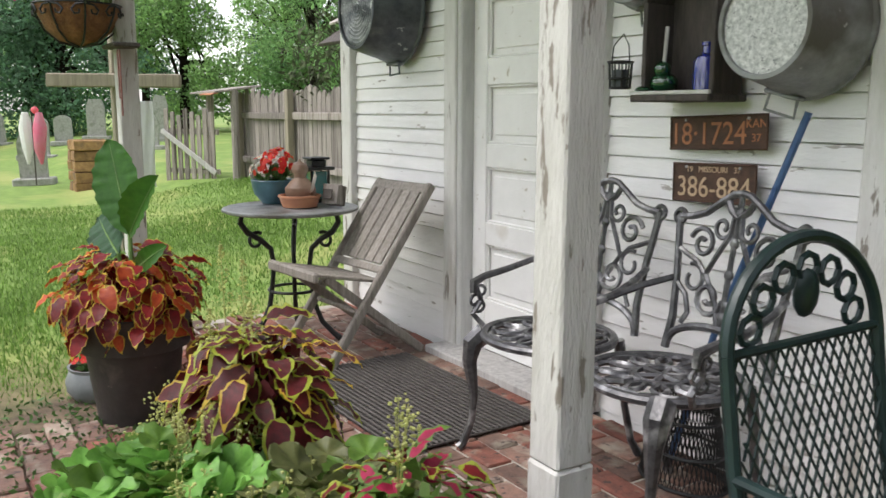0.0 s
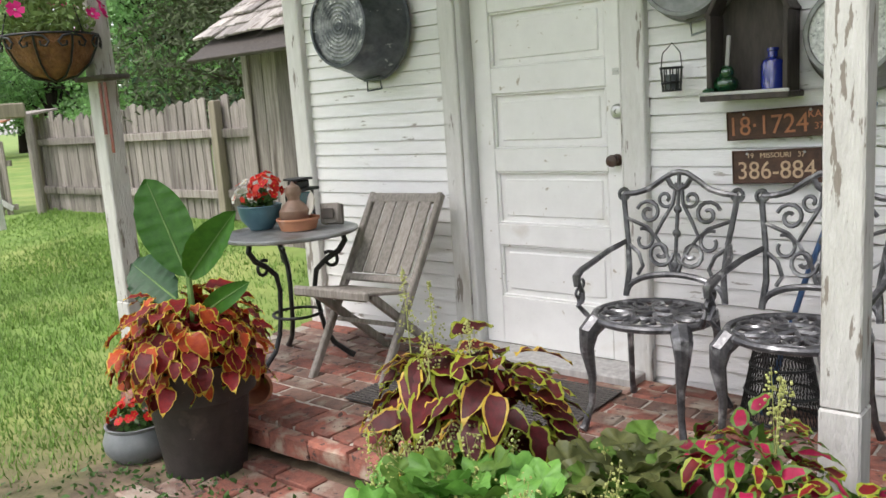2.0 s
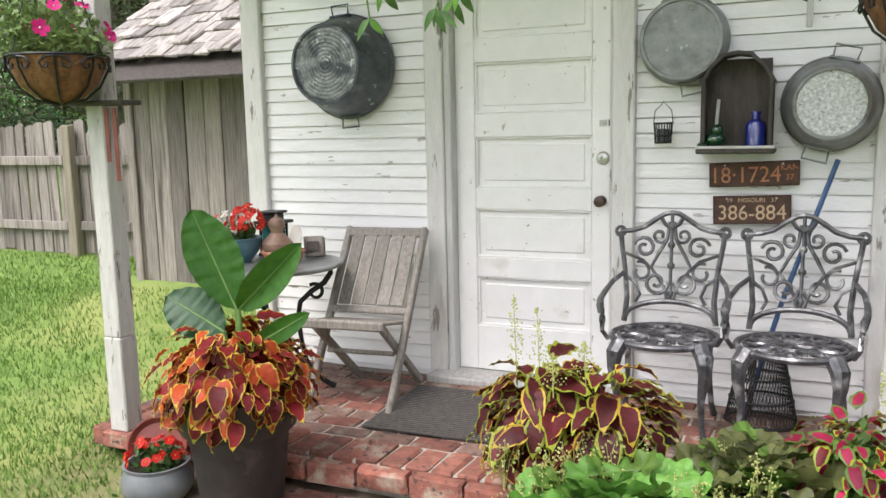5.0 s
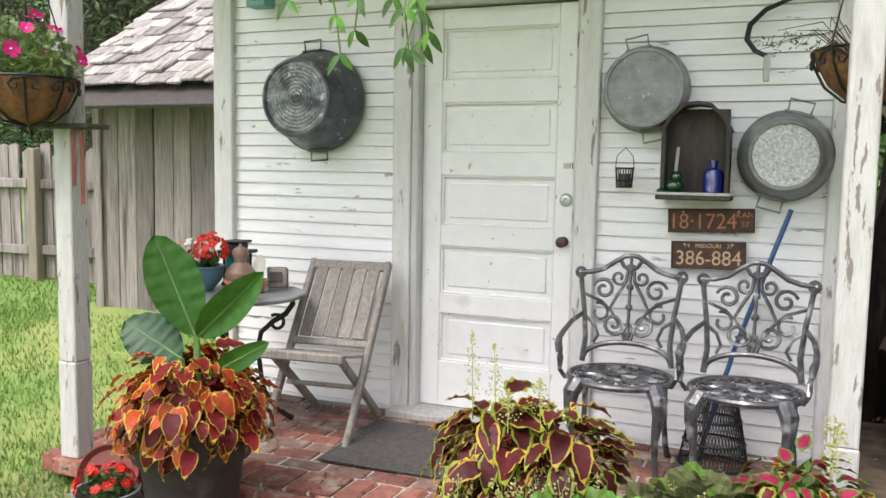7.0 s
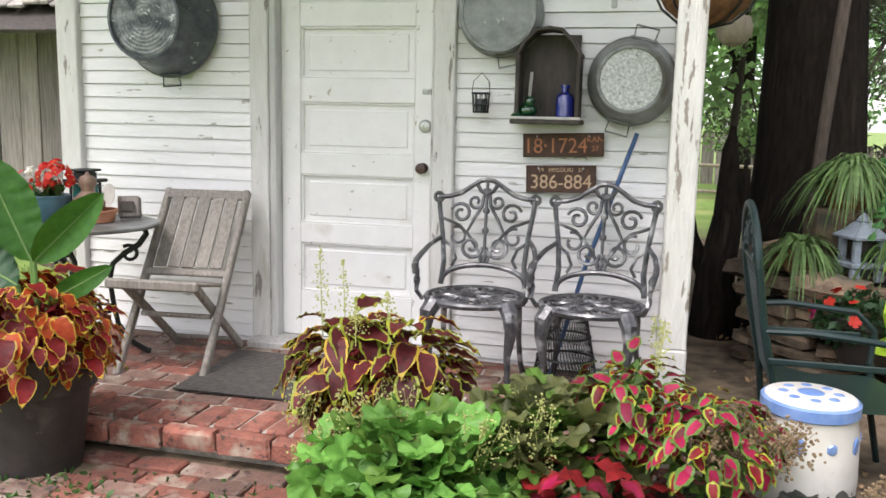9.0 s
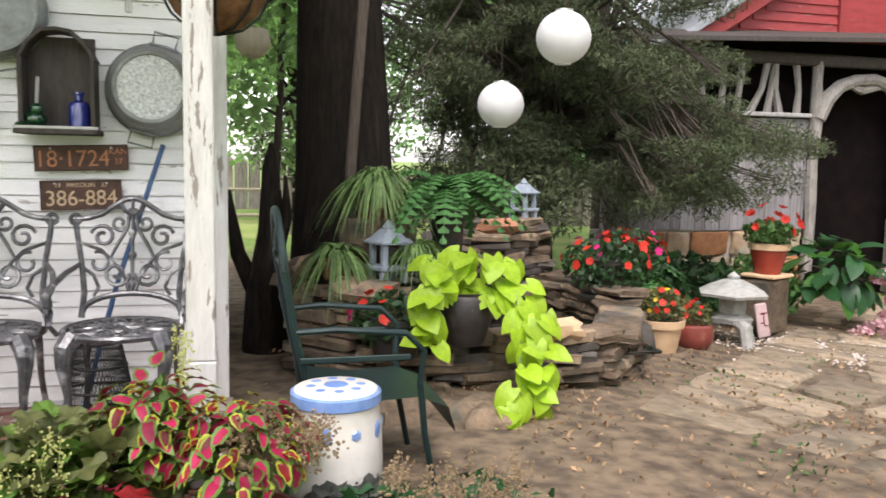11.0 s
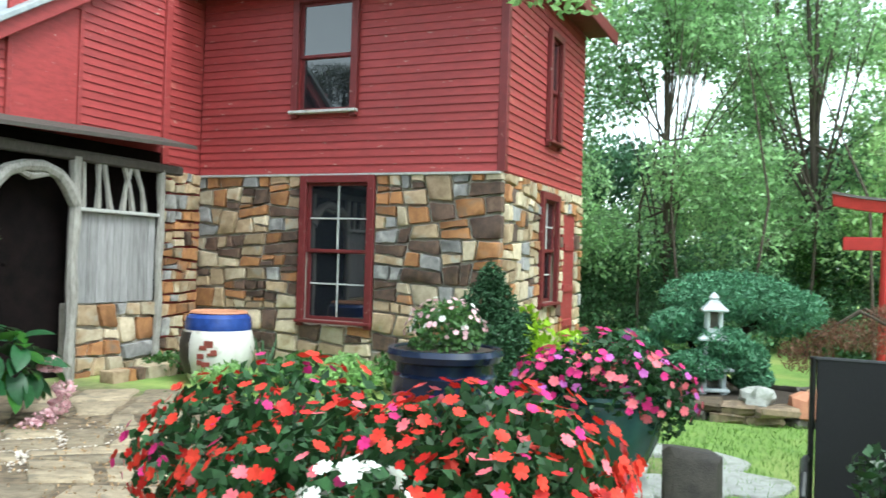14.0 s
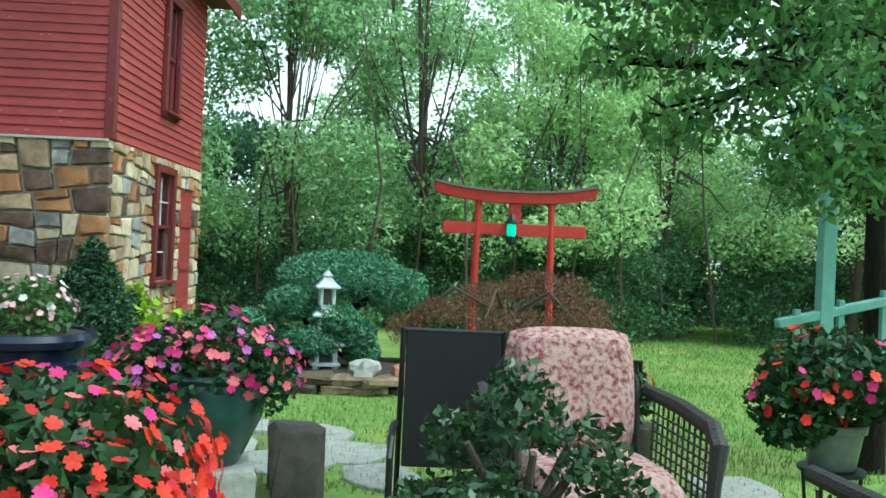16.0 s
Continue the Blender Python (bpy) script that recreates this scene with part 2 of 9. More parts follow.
GALVRING = mat("streaked_galvanised_bottom", (0.34, 0.35, 0.35), (0.09, 0.10, 0.11), 22, 0.42, 0.4, bump=0.15, c3=(0.06, 0.068, 0.076), big=9, amount=0.46, chips=((0.60, 0.61, 0.60), 30, 0.62))
SPANGLE = mat("spangled_zinc", (0.76, 0.77, 0.75), (0.34, 0.36, 0.35), 75, 0.5, 0.15, bump=0.1, chips=((0.26, 0.27, 0.27), 55, 0.62))
# pale c3 patches put the sky's reflection into the iron's colour
IRON = mat("grey_cast_iron", (0.15, 0.15, 0.155), (0.055, 0.055, 0.06), 25, 0.36, 0.5, bump=0.15, c3=(0.44, 0.44, 0.45), big=12, amount=0.41)
BLACKIRON = mat("black_iron", (0.035, 0.037, 0.038), (0.02, 0.02, 0.02), 25, 0.45, 0.5, bump=0.1)
GREENIRON = mat("dark_green_enamel", (0.012, 0.032, 0.03), (0.008, 0.02, 0.02), 20, 0.4, 0.1, bump=0.08)
RUST = mat("rusty_plate", (0.115, 0.06, 0.04), (0.06, 0.036, 0.028), 22, 0.7, 0.25, bump=0.25)
RUSTORANGE = mat("faded_orange_paint", (0.50, 0.20, 0.09), (0.36, 0.15, 0.075), 40, 0.7, bump=0.1)
CREAM = mat("faded_cream_paint", (0.58, 0.43, 0.28), (0.45, 0.31, 0.2), 40, 0.7, bump=0.1)
RUBBER = mat("dark_rubber", (0.12, 0.108, 0.10), (0.07, 0.064, 0.06), 30, 0.8, bump=0.3)
TERRA = mat("terracotta", (0.52, 0.235, 0.13), (0.40, 0.17, 0.10), 10, 0.75, bump=0.15, c3=(0.60, 0.45, 0.35), big=4, amount=0.33)
PALETERRA = mat("pale_terracotta", (0.66, 0.46, 0.28), (0.55, 0.37, 0.22), 10, 0.75, bump=0.15)
REDGLAZE = mat("red_brown_glaze", (0.26, 0.06, 0.045), (0.17, 0.04, 0.03), 9, 0.35, bump=0.1, c3=(0.36, 0.16, 0.12), big=6, amount=0.3)
GREYPOT = mat("grey_stone_glaze", (0.235, 0.25, 0.26), (0.15, 0.165, 0.175), 9, 0.4, bump=0.08, c3=(0.19, 0.08, 0.06), big=5, amount=0.3)
DARKPOT = mat("dark_plastic_pot", (0.042, 0.036, 0.034), (0.024, 0.021, 0.02), 12, 0.5, bump=0.15, c3=(0.13, 0.105, 0.085), big=5, amount=0.34, chips=((0.20, 0.17, 0.14), 30, 0.69))
BLUEPOT = mat("blue_pot_glaze", (0.09, 0.19, 0.235), (0.055, 0.125, 0.165), 8, 0.35, bump=0.05, c3=(0.16, 0.15, 0.13), big=7, amount=0.3)
NAVY = mat("navy_glaze", (0.012, 0.022, 0.06), (0.008, 0.012, 0.03), 8, 0.18, bump=0.03)
TEALPOT = mat("dark_teal_glaze", (0.028, 0.075, 0.07), (0.018, 0.045, 0.045), 6, 0.25, bump=0.04, c3=(0.05, 0.06, 0.045), big=4, amount=0.35)
COBALT = mat("cobalt_glaze", (0.03, 0.07, 0.30), (0.02, 0.045, 0.2), 8, 0.25, bump=0.03)
CHINA = mat("white_porcelain", (0.70, 0.68, 0.63), (0.60, 0.57, 0.52), 6, 0.28, bump=0.03, c3=(0.42, 0.38, 0.34), big=7, amount=0.38)
CHINABLUE = mat("blue_on_porcelain", (0.12, 0.22, 0.50), (0.22, 0.33, 0.58), 14, 0.3, bump=0.03)
SOIL = mat("soil", (0.06, 0.042, 0.03), (0.03, 0.022, 0.016), 40, 0.95, bump=0.6)
COCO = mat("coconut_fibre", (0.27, 0.13, 0.055), (0.13, 0.06, 0.028), 26, 0.95, bump=0.8, c3=(0.36, 0.20, 0.09), big=8, amount=0.35)
STONE = mat("stacked_sandstone", (0.27, 0.195, 0.125), (0.11, 0.08, 0.055), 12, 0.9, bump=0.7, c3=(0.085, 0.08, 0.06), big=6, amount=0.42, vary=0.55, chips=((0.30, 0.27, 0.21), 22, 0.66))
DARKSTONE = mat("dark_slate", (0.115, 0.10, 0.085), (0.06, 0.052, 0.046), 9, 0.85, bump=0.5, vary=0.35)
GREYSTONE = mat("carved_grey_stone", (0.40, 0.40, 0.37), (0.28, 0.28, 0.26), 16, 0.85, bump=0.35, c3=(0.20, 0.22, 0.17), big=5, amount=0.4)
BLUESTONE = mat("blue_grey_cast_stone", (0.33, 0.38, 0.44), (0.24, 0.28, 0.33), 16, 0.8, bump=0.25, c3=(0.16, 0.18, 0.2), big=9, amount=0.36)
WHITESTONE = mat("white_cast_stone", (0.62, 0.66, 0.68), (0.46, 0.50, 0.53), 14, 0.8, bump=0.25)
FLAG = mat("flagstone", (0.36, 0.285, 0.195), (0.20, 0.155, 0.105), 9, 0.9, bump=0.6, c3=(0.15, 0.125, 0.09), big=3.5, amount=0.42, vary=0.3, chips=((0.12, 0.10, 0.07), 20, 0.64))
RED = mat("barn_red_paint", (0.345, 0.046, 0.046), (0.245, 0.032, 0.034), 12, 0.6, bump=0.25, c3=(0.42, 0.13, 0.105), big=5, amount=0.30, stretch=(0.5, 0.4, 1.8), vary=0.10, chips=((0.44, 0.26, 0.22), 10, 0.665))
REDTRIM = mat("dark_red_trim", (0.165, 0.020, 0.022), (0.12, 0.015, 0.017), 10, 0.55, bump=0.12, vary=0.05, chips=((0.30, 0.20, 0.17), 14, 0.66))
TORII = mat("vermilion_paint", (0.55, 0.035, 0.03), (0.44, 0.028, 0.025), 9, 0.5, bump=0.1)
ROOFGREY = mat("grey_metal_roof", (0.36, 0.38, 0.40), (0.27, 0.29, 0.31), 10, 0.6, bump=0.2)
BARK = mat("dark_bark", (0.028, 0.022, 0.018), (0.012, 0.010, 0.008), 12, 0.95, bump=0.9, c3=(0.05, 0.042, 0.032), big=4, amount=0.35, stretch=(3, 3, 0.5), spec=0.1)
TWIG = mat("grey_twig_bark", (0.11, 0.085, 0.065), (0.06, 0.047, 0.037), 14, 0.9, bump=0.6, stretch=(3, 3, 0.6))
DRIFT = mat("driftwood", (0.40, 0.375, 0.345), (0.23, 0.21, 0.19), 14, 0.85, bump=0.6, c3=(0.13, 0.115, 0.10), big=4, amount=0.36, stretch=(3, 3, 0.5))
TURQ = mat("turquoise_paint", (0.20, 0.43, 0.39), (0.15, 0.34, 0.31), 9, 0.55, bump=0.12)
WICKER = mat("black_wicker", (0.032, 0.03, 0.03), (0.016, 0.015, 0.015), 60, 0.55, bump=0.5)
SLING = mat("black_sling_fabric", (0.016, 0.016, 0.018), (0.009, 0.009, 0.011), 120, 0.85, bump=0.35, stretch=(1, 1, 3))
CUSHION = mat("rose_patterned_cloth", (0.46, 0.31, 0.285), (0.36, 0.215, 0.20), 30, 0.9, bump=0.25, c3=(0.16, 0.03, 0.038), big=42, amount=0.56)
PAPER = mat("white_paper", (0.86, 0.86, 0.86), (0.80, 0.80, 0.80), 8, 0.8, bump=0.05, transl=0.25)
# near-black: the shade of unlit rooms put into a colour
ROOMSHADE = mat("painted_room_shade", (0.012, 0.008, 0.008), (0.006, 0.005, 0.005), 5, 0.9, bump=0.1, spec=0.05)
GOURD = mat("brown_gourd", (0.27, 0.175, 0.125), (0.17, 0.11, 0.08), 14, 0.5, bump=0.15, c3=(0.12, 0.08, 0.06), big=8, amount=0.36)
PINK = mat("pink_cloth", (0.80, 0.20, 0.32), (0.72, 0.30, 0.38), 6, 0.8, bump=0.1, transl=0.2)
STEMGREEN = mat("green_stem", (0.13, 0.24, 0.06), (0.08, 0.16, 0.04), 20, 0.6, bump=0.1)
CHROME = mat("dull_chrome", (0.55, 0.55, 0.54), (0.40, 0.40, 0.40), 20, 0.3, 0.9, bump=0.03)
KNOB = mat("brown_knob_enamel", (0.075, 0.04, 0.03), (0.05, 0.026, 0.02), 15, 0.3, bump=0.05)


def glassmat(name, c, rough=0.03):
    mt = bpy.data.materials.new(name)
    mt.use_nodes = True
    bs = mt.node_tree.nodes["Principled BSDF"]
    bs.inputs["Base Color"].default_value, bs.inputs["Roughness"].default_value = (*c, 1), rough
    bs.inputs["Specular IOR Level"].default_value = 0.9
    bs.inputs["Coat Weight"].default_value = 0.6
    return mt


PANE = glassmat("dark_window_glass", (0.012, 0.014, 0.018))
BLUEGLASS = glassmat("blue_bottle_glass", (0.012, 0.022, 0.21), 0.12)
GREENGLASS = glassmat("green_bottle_glass", (0.008, 0.06, 0.022), 0.12)
TEALGLASS = glassmat("teal_lantern_glass", (0.02, 0.17, 0.17), 0.1)

# ---- ground ----
def sheet(name, xs, ys, zf, mt):
    b = Build()
    vs = [(x, y, zf(x, y)) for y in ys for x in xs]
    n = len(xs)
    fs = [(j * n + i, j * n + i + 1, (j + 1) * n + i + 1, (j + 1) * n + i) for j in range(len(ys) - 1) for i in range(n - 1)]
    b.add(vs, fs)
    return b.mesh(name, mt, 60)


def span(a, b, step):
    n = max(1, int(round((b - a) / step)))
    return [a + (b - a) * i / n for i in range(n + 1)]


def ground_mat():
    """Lawn, with bare earth round the porch and along the garden path."""
    mt = mat("lawn_and_earth", (0.21, 0.32, 0.07), (0.135, 0.225, 0.048), 5, 0.95, bump=0.5, c3=(0.29, 0.33, 0.10), big=0.7, amount=0.5)
    N, L = mt.node_tree.nodes, mt.node_tree.links
    bs = N["Principled BSDF"]
    old = bs.inputs["Base Color"].links[0].from_socket
    tc = N.new("ShaderNodeTexCoord")
    sep = N.new("ShaderNodeSeparateXYZ")
    L.new(tc.outputs["Object"], sep.inputs[0])
    wob = N.new("ShaderNodeTexNoise")
    wob.inputs["Scale"].default_value, wob.inputs["Detail"].default_value = 2.2, 6
    L.new(tc.outputs["Object"], wob.inputs["Vector"])

    def band(sock, a, b, c, d):
        up, dn, mu = N.new("ShaderNodeMapRange"), N.new("ShaderNodeMapRange"), N.new("ShaderNodeMath")
        up.inputs["From Min"].default_value, up.inputs["From Max"].default_value = a, b
        dn.inputs["From Min"].default_value, dn.inputs["From Max"].default_value = d, c
        mu.operation = "MULTIPLY"
        add = N.new("ShaderNodeMath")
        add.operation = "MULTIPLY_ADD"
        L.new(wob.outputs["Fac"], add.inputs[0])
        add.inputs[1].default_value = 1.2
        L.new(sock, add.inputs[2])
        L.new(add.outputs[0], up.inputs["Value"])
        L.new(add.outputs[0], dn.inputs["Value"])
        L.new(up.outputs[0], mu.inputs[0])
        L.new(dn.outputs[0], mu.inputs[1])
        return mu.outputs[0]
    bx = band(sep.outputs["X"], -0.9, 0.0, 10.2, 11.2)
    by = band(sep.outputs["Y"], -2.6, -1.7, 6.5, 8.0)
    both = N.new("ShaderNodeMath")
    both.operation = "MULTIPLY"
    L.new(bx, both.inputs[0])
    L.new(by, both.inputs[1])
    earth = N.new("ShaderNodeValToRGB")
    earth.color_ramp.elements[0].position, earth.color_ramp.elements[1].position = 0.35, 0.65
    earth.color_ramp.elements[0].color, earth.color_ramp.elements[1].color = (0.075, 0.055, 0.036, 1), (0.21, 0.155, 0.10, 1)
    en = N.new("ShaderNodeTexNoise")
    en.inputs["Scale"].default_value, en.inputs["Detail"].default_value = 9, 8
    L.new(tc.outputs["Object"], en.inputs["Vector"])
    L.new(en.outputs["Fac"], earth.inputs[0])
    mx = N.new("ShaderNodeMixRGB")
    L.new(both.outputs[0], mx.inputs["Fac"])
    L.new(old, mx.inputs["Color1"])
    L.new(earth.outputs[0], mx.inputs["Color2"])
    L.new(mx.outputs[0], bs.inputs["Base Color"])
    return mt


LAWN = ground_mat()
far = [-600, -200, -80, -40, -25]
xs = far + span(-18, 24, 0.3) + [30, 45, 90, 200, 600]
ys = far + span(-16, 12, 0.3) + [18, 30, 60, 200, 600]
ground = part("ground", sheet("ground", xs, ys, lambda x, y: ground_z(x, y) + 0.02 * noise.noise(Vector((x * 0.8, y * 0.8, 0))), LAWN), None)
tagged(ground, "mown lawn with bare trodden earth along the garden path", "ground", kind="structure")

# ---- white house ----
PX0, PX1, PY, PZ = -1.26, 2.04, -1.17, -0.035
house = thing("white_house", "small white clapboard house with a brick porch", "house", kind="structure")
b = Build()
b.box((-0.665, 0.11, 1.34), (1.19, 0.14, 2.86), 0.002)
b.box((1.42, 0.11, 1.34), (1.20, 0.14, 2.86), 0.002)
b.box((0.40, 0.11, 2.42), (0.94, 0.14, 0.70), 0.002)
b.box((-1.19, 1.7, 1.34), (0.14, 3.0, 2.86), 0.002)
b.box((1.95, 1.7, 1.34), (0.14, 3.0, 2.86), 0.002)
b.box((0.38, 3.25, 1.34), (3.28, 0.10, 2.86), 0.002)
part("wall_body", b, WHITE, house)
b = Build()
b.box((0.41, 1.0, 3.02), (4.2, 5.0, 0.06), 0.004, pose(0, 0, 0))
part("roof", b, SHAKE, house)
b = Build()
b.box((0.41, -1.22, 2.50), (4.0, 0.09, 0.14), 0.006)
part("porch_beam", b, WORN, house)
for x in (-1.2, -0.55, 0.1, 0.75, 1.4, 2.0):
    part("porch_rafter", Build().box((x, -0.62, 2.62), (0.045, 1.34, 0.09), 0.004), WORN, house)


def clapboard(L, h):
    """A tapered board that leaves a narrow open joint above it."""
    b = Build()
    t = h - 0.0045
    vs = [(0, 0, 0), (L, 0, 0), (L, 0, t), (0, 0, t), (0, -0.020, 0), (L, -0.020, 0), (L, -0.011, t), (0, -0.011, t)]
    b.add(vs, [(4, 5, 6, 7), (0, 1, 5, 4), (0, 4, 7, 3), (1, 2, 6, 5), (3, 7, 6, 2)])
    return b.mesh("clapboard", WHITE, 20)


BH = 0.0686
for x0, x1, z0, z1 in ((-1.133, -0.139, -0.07, 2.72), (0.915, 1.899, -0.07, 2.72), (-0.139, 0.915, 2.22, 2.72)):
    me = clapboard(x1 - x0, BH)
    z = -0.026 - BH if z0 < 0 else 2.22
    while z < z1:
        ob = part("clapboard", me, None, house, at=pose(x0, 0.038, z, random.uniform(-0.4, 0.4), random.uniform(-0.08, 0.08), 0))
        z += BH
for nm, c, s, mt in (("corner_board", (-1.195, 0.02, 1.33), (0.124, 0.075, 2.80), WORN), ("corner_board", (1.962, 0.02, 1.33), (0.125, 0.075, 2.80), WORN),
                     ("door_casing", (-0.089, 0.02, 1.04), (0.10, 0.085, 2.17), WORN), ("door_casing", (0.864, 0.02, 1.04), (0.103, 0.085, 2.17), WORN),
                     ("head_casing", (0.388, 0.02, 2.155), (1.054, 0.085, 0.075), WORN),
                     # left jamb fills the shadow strip beside the door; its grey holds that shade
                     ("door_jamb", (-0.019, 0.06, 1.02), (0.036, 0.15, 2.06), TRIMGREY), ("door_jamb", (0.806, 0.06, 1.02), (0.012, 0.15, 2.06), WORN),
                     ("head_jamb", (0.39, 0.06, 2.075), (0.84, 0.15, 0.07), TRIMGREY), ("door_sill", (0.388, -0.04, -0.022), (1.0, 0.20, 0.04), PALEWOOD)):
    part(nm, Build().box(c, s, 0.006), mt, house)

# five-panel door
door = thing("door_1", "white five-panel wooden door, closed, paint scuffed", "door", pose(0.0, 0.052, 0.0), kind="structure")
DW, rows = 0.80, [(1.68, 1.93), (1.316, 1.567), (0.945, 1.201), (0.59, 0.84), (0.235, 0.49)]
b = Build()
b.box((0.051, 0.02, 1.015), (0.102, 0.04, 2.03), 0.003)
b.box((DW - 0.049, 0.02, 1.015), (0.098, 0.04, 2.03), 0.003)
edges = [2.03] + [v for r in rows for v in (r[1], r[0])] + [0.0]
for k in range(0, len(edges), 2):
    b.box((0.4015, 0.0205, (edges[k] + edges[k + 1]) / 2), (0.598, 0.039, edges[k] - edges[k + 1]), 0.003)
part("door_frame", b, DOORPAINT, door)
for lo, hi in rows:
    pn = Build().box((0.4015, 0.032, (lo + hi) / 2), (0.6, 0.012, hi - lo), 0.002)
    pn.box((0.4015, 0.024, (lo + hi) / 2), (0.52, 0.012, hi - lo - 0.075), 0.008)
    panel = part("door_panel", pn, DOORPAINT, door)
    mo = Build()
    for c, s in (((0.4015, 0.016, hi - 0.006), (0.6, 0.014, 0.012)), ((0.4015, 0.016, lo + 0.006), (0.6, 0.014, 0.012)), ((0.1085, 0.016, (lo + hi) / 2), (0.012, 0.014, hi - lo)), ((0.6945, 0.016, (lo + hi) / 2), (0.012, 0.014, hi - lo))):
        mo.box(c, s, 0.004)
    part("panel_moulding", mo, DOORPAINT, panel)
M90 = pose(0, 0, 0, 90)
kn = Build().lathe([(0.012, 0), (0.012, 0.03), (0.022, 0.036), (0.027, 0.048), (0.024, 0.06), (0.0, 0.064)], 16, m=pose(0.748, 0, 0.89) @ M90)
part("door_knob", kn, KNOB, door, "brown enamel knob")
part("rose_plate", Build().lathe([(0.026, -0.002), (0.026, 0.005), (0.0, 0.006)], 16, m=pose(0.748, 0, 0.89) @ M90), KNOB, door)
part("deadbolt", Build().lathe([(0.032, -0.002), (0.032, 0.008), (0.024, 0.016), (0.010, 0.018), (0.008, 0.012), (0.0, 0.012)], 20, m=pose(0.757, 0, 1.093) @ M90), CHROME, door, "round dull chrome lock")
lt = Build().box((0.757, -0.006, 1.258), (0.034, 0.012, 0.026), 0.002)
lt.box((0.757, -0.014, 1.258), (0.022, 0.008, 0.010), 0.002)
part("latch", lt, CHROME, door)
part("strike", Build().box((0.789, -0.008, 1.258), (0.012, 0.016, 0.03), 0.002), BLACKIRON, door)

# porch floor bed, step and posts
porch = thing("porch_floor", "worn red brick porch with a raised front edge", "porch floor", kind="structure")
part("mortar_bed", Build().box(((PX0 + PX1) / 2, PY / 2 + 0.0, -0.13), (PX1 - PX0 - 0.02, -PY - 0.02, 0.17), 0.003), MORTAR, porch)


def porch_post(name, x, y, z0, label):
    p = thing(name, label, "post", pose(x, y, z0), kind="structure")
    h = 2.45 - z0
    part("lower_shaft", Build().box((0, 0, 0.21), (0.098, 0.098, 0.42), 0.006), POSTPAINT, p)
    part("upper_shaft", Build().box((0, 0, 0.42 + (h - 0.42) / 2 + 0.001), (0.092, 0.092, h - 0.42), 0.005), POSTPAINT, p)
    part("base_block", Build().box((0, 0, -0.035), (0.15, 0.15, 0.07), 0.006), BRICK, p)
    return p


porch_post("porch_post", -1.065, -1.225, -0.035, "flaking white square porch post on a brick foot")
porch_post("porch_post", 1.934, -1.04, -0.035, "flaking white square porch post beside the chairs")

# ---- red house ----
HX, HY, HZ, GZ = 13.0, 0.0, 2.34, -0.62
red = thing("red_house", "two-storey house of red clapboard above fieldstone walls", "house", kind="structure")


def holed(b, axis, at, thick, u0, u1, z0, z1, holes):
    """A wall in the plane axis = at, from u0 to u1, with rectangular openings."""
    us = sorted({u0, u1, *[h[0] for h in holes], *[h[1] for h in holes]})
    zs = sorted({z0, z1, *[h[2] for h in holes], *[h[3] for h in holes]})
    for i in range(len(us) - 1):
        for j in range(len(zs) - 1):
            cu, cz = (us[i] + us[i + 1]) / 2, (zs[j] + zs[j + 1]) / 2
            if any(h[0] < cu < h[1] and h[2] < cz < h[3] for h in holes):
                continue
            s = us[i + 1] - us[i]
            c = (at + thick / 2, cu, cz) if axis == "x" else (cu, at + thick / 2, cz)
            b.box(c, (thick, s, zs[j + 1] - zs[j]) if axis == "x" else (s, thick, zs[j + 1] - zs[j]), 0.001)


W1, W2 = (2.07, 3.14, 0.17, 2.22), (2.42, 3.36, 3.30, 4.95)
S1, S2, SD = (14.75, 15.5, 0.5, 2.12), (14.95, 15.5, 3.05, 4.7), (16.0, 16.75, -0.5, 1.95)
b = Build()
holed(b, "x", HX + 0.05, 0.30, 0.35, 5.2, GZ, HZ, [W1])
holed(b, "y", HY + 0.05, 0.30, HX + 0.05, 17.2, GZ, HZ, [S1, SD])
part("stone_core", b, MORTAR, red)
b = Build()
holed(b, "x", HX + 0.03, 0.2, 0.23, 5.2, HZ, 5.3, [W2])
holed(b, "y", HY + 0.03, 0.2, HX + 0.03, 17.2, HZ, 5.3, [S2])
b.box((17.1, 4.6, 2.34), (0.2, 8.8, 5.9), 0.002)
b.box((15, 9.0, 2.34), (4.0, 0.2, 5.9), 0.002)
part("frame_wall", b, RED, red)


def lap(L, h, mt):
    b = Build()
    vs = [(0, 0, 0), (L, 0, 0), (L, 0, h + 0.01), (0, 0, h + 0.01), (0, -0.026, 0), (L, -0.026, 0), (L, -0.006, h + 0.01), (0, -0.006, h + 0.01)]
    b.add(vs, [(4, 5, 6, 7), (0, 1, 5, 4), (0, 4, 7, 3), (1, 2, 6, 5), (3, 7, 6, 2)])
    return b.mesh("clapboard", mt, 20)


def lap_wall(parent, place, runs, z0, z1, h):
    """Rows of boards; runs(z) gives the stretches (u0, u1) at that height."""
    cache, z = {}, z0
    while z < z1 - 0.02:
        for u0, u1 in runs(z + h / 2):
            if u1 - u0 < 0.05:
                continue
            k = round(u1 - u0, 2)
            cache[k] = cache.get(k) or lap(k, h, RED)
            part("clapboard", cache[k], None, parent, at=place(u0, z) @ pose(0, 0, 0, random.uniform(-0.3, 0.3), random.uniform(-0.05, 0.05), 0))
        z += h


def front_runs(z):
    lo, hi = W2[0] - 0.12, W2[1] + 0.12
    return [(0.10, lo), (hi, 5.2)] if W2[2] - 0.05 < z < W2[3] + 0.15 else [(0.10, 5.2)]


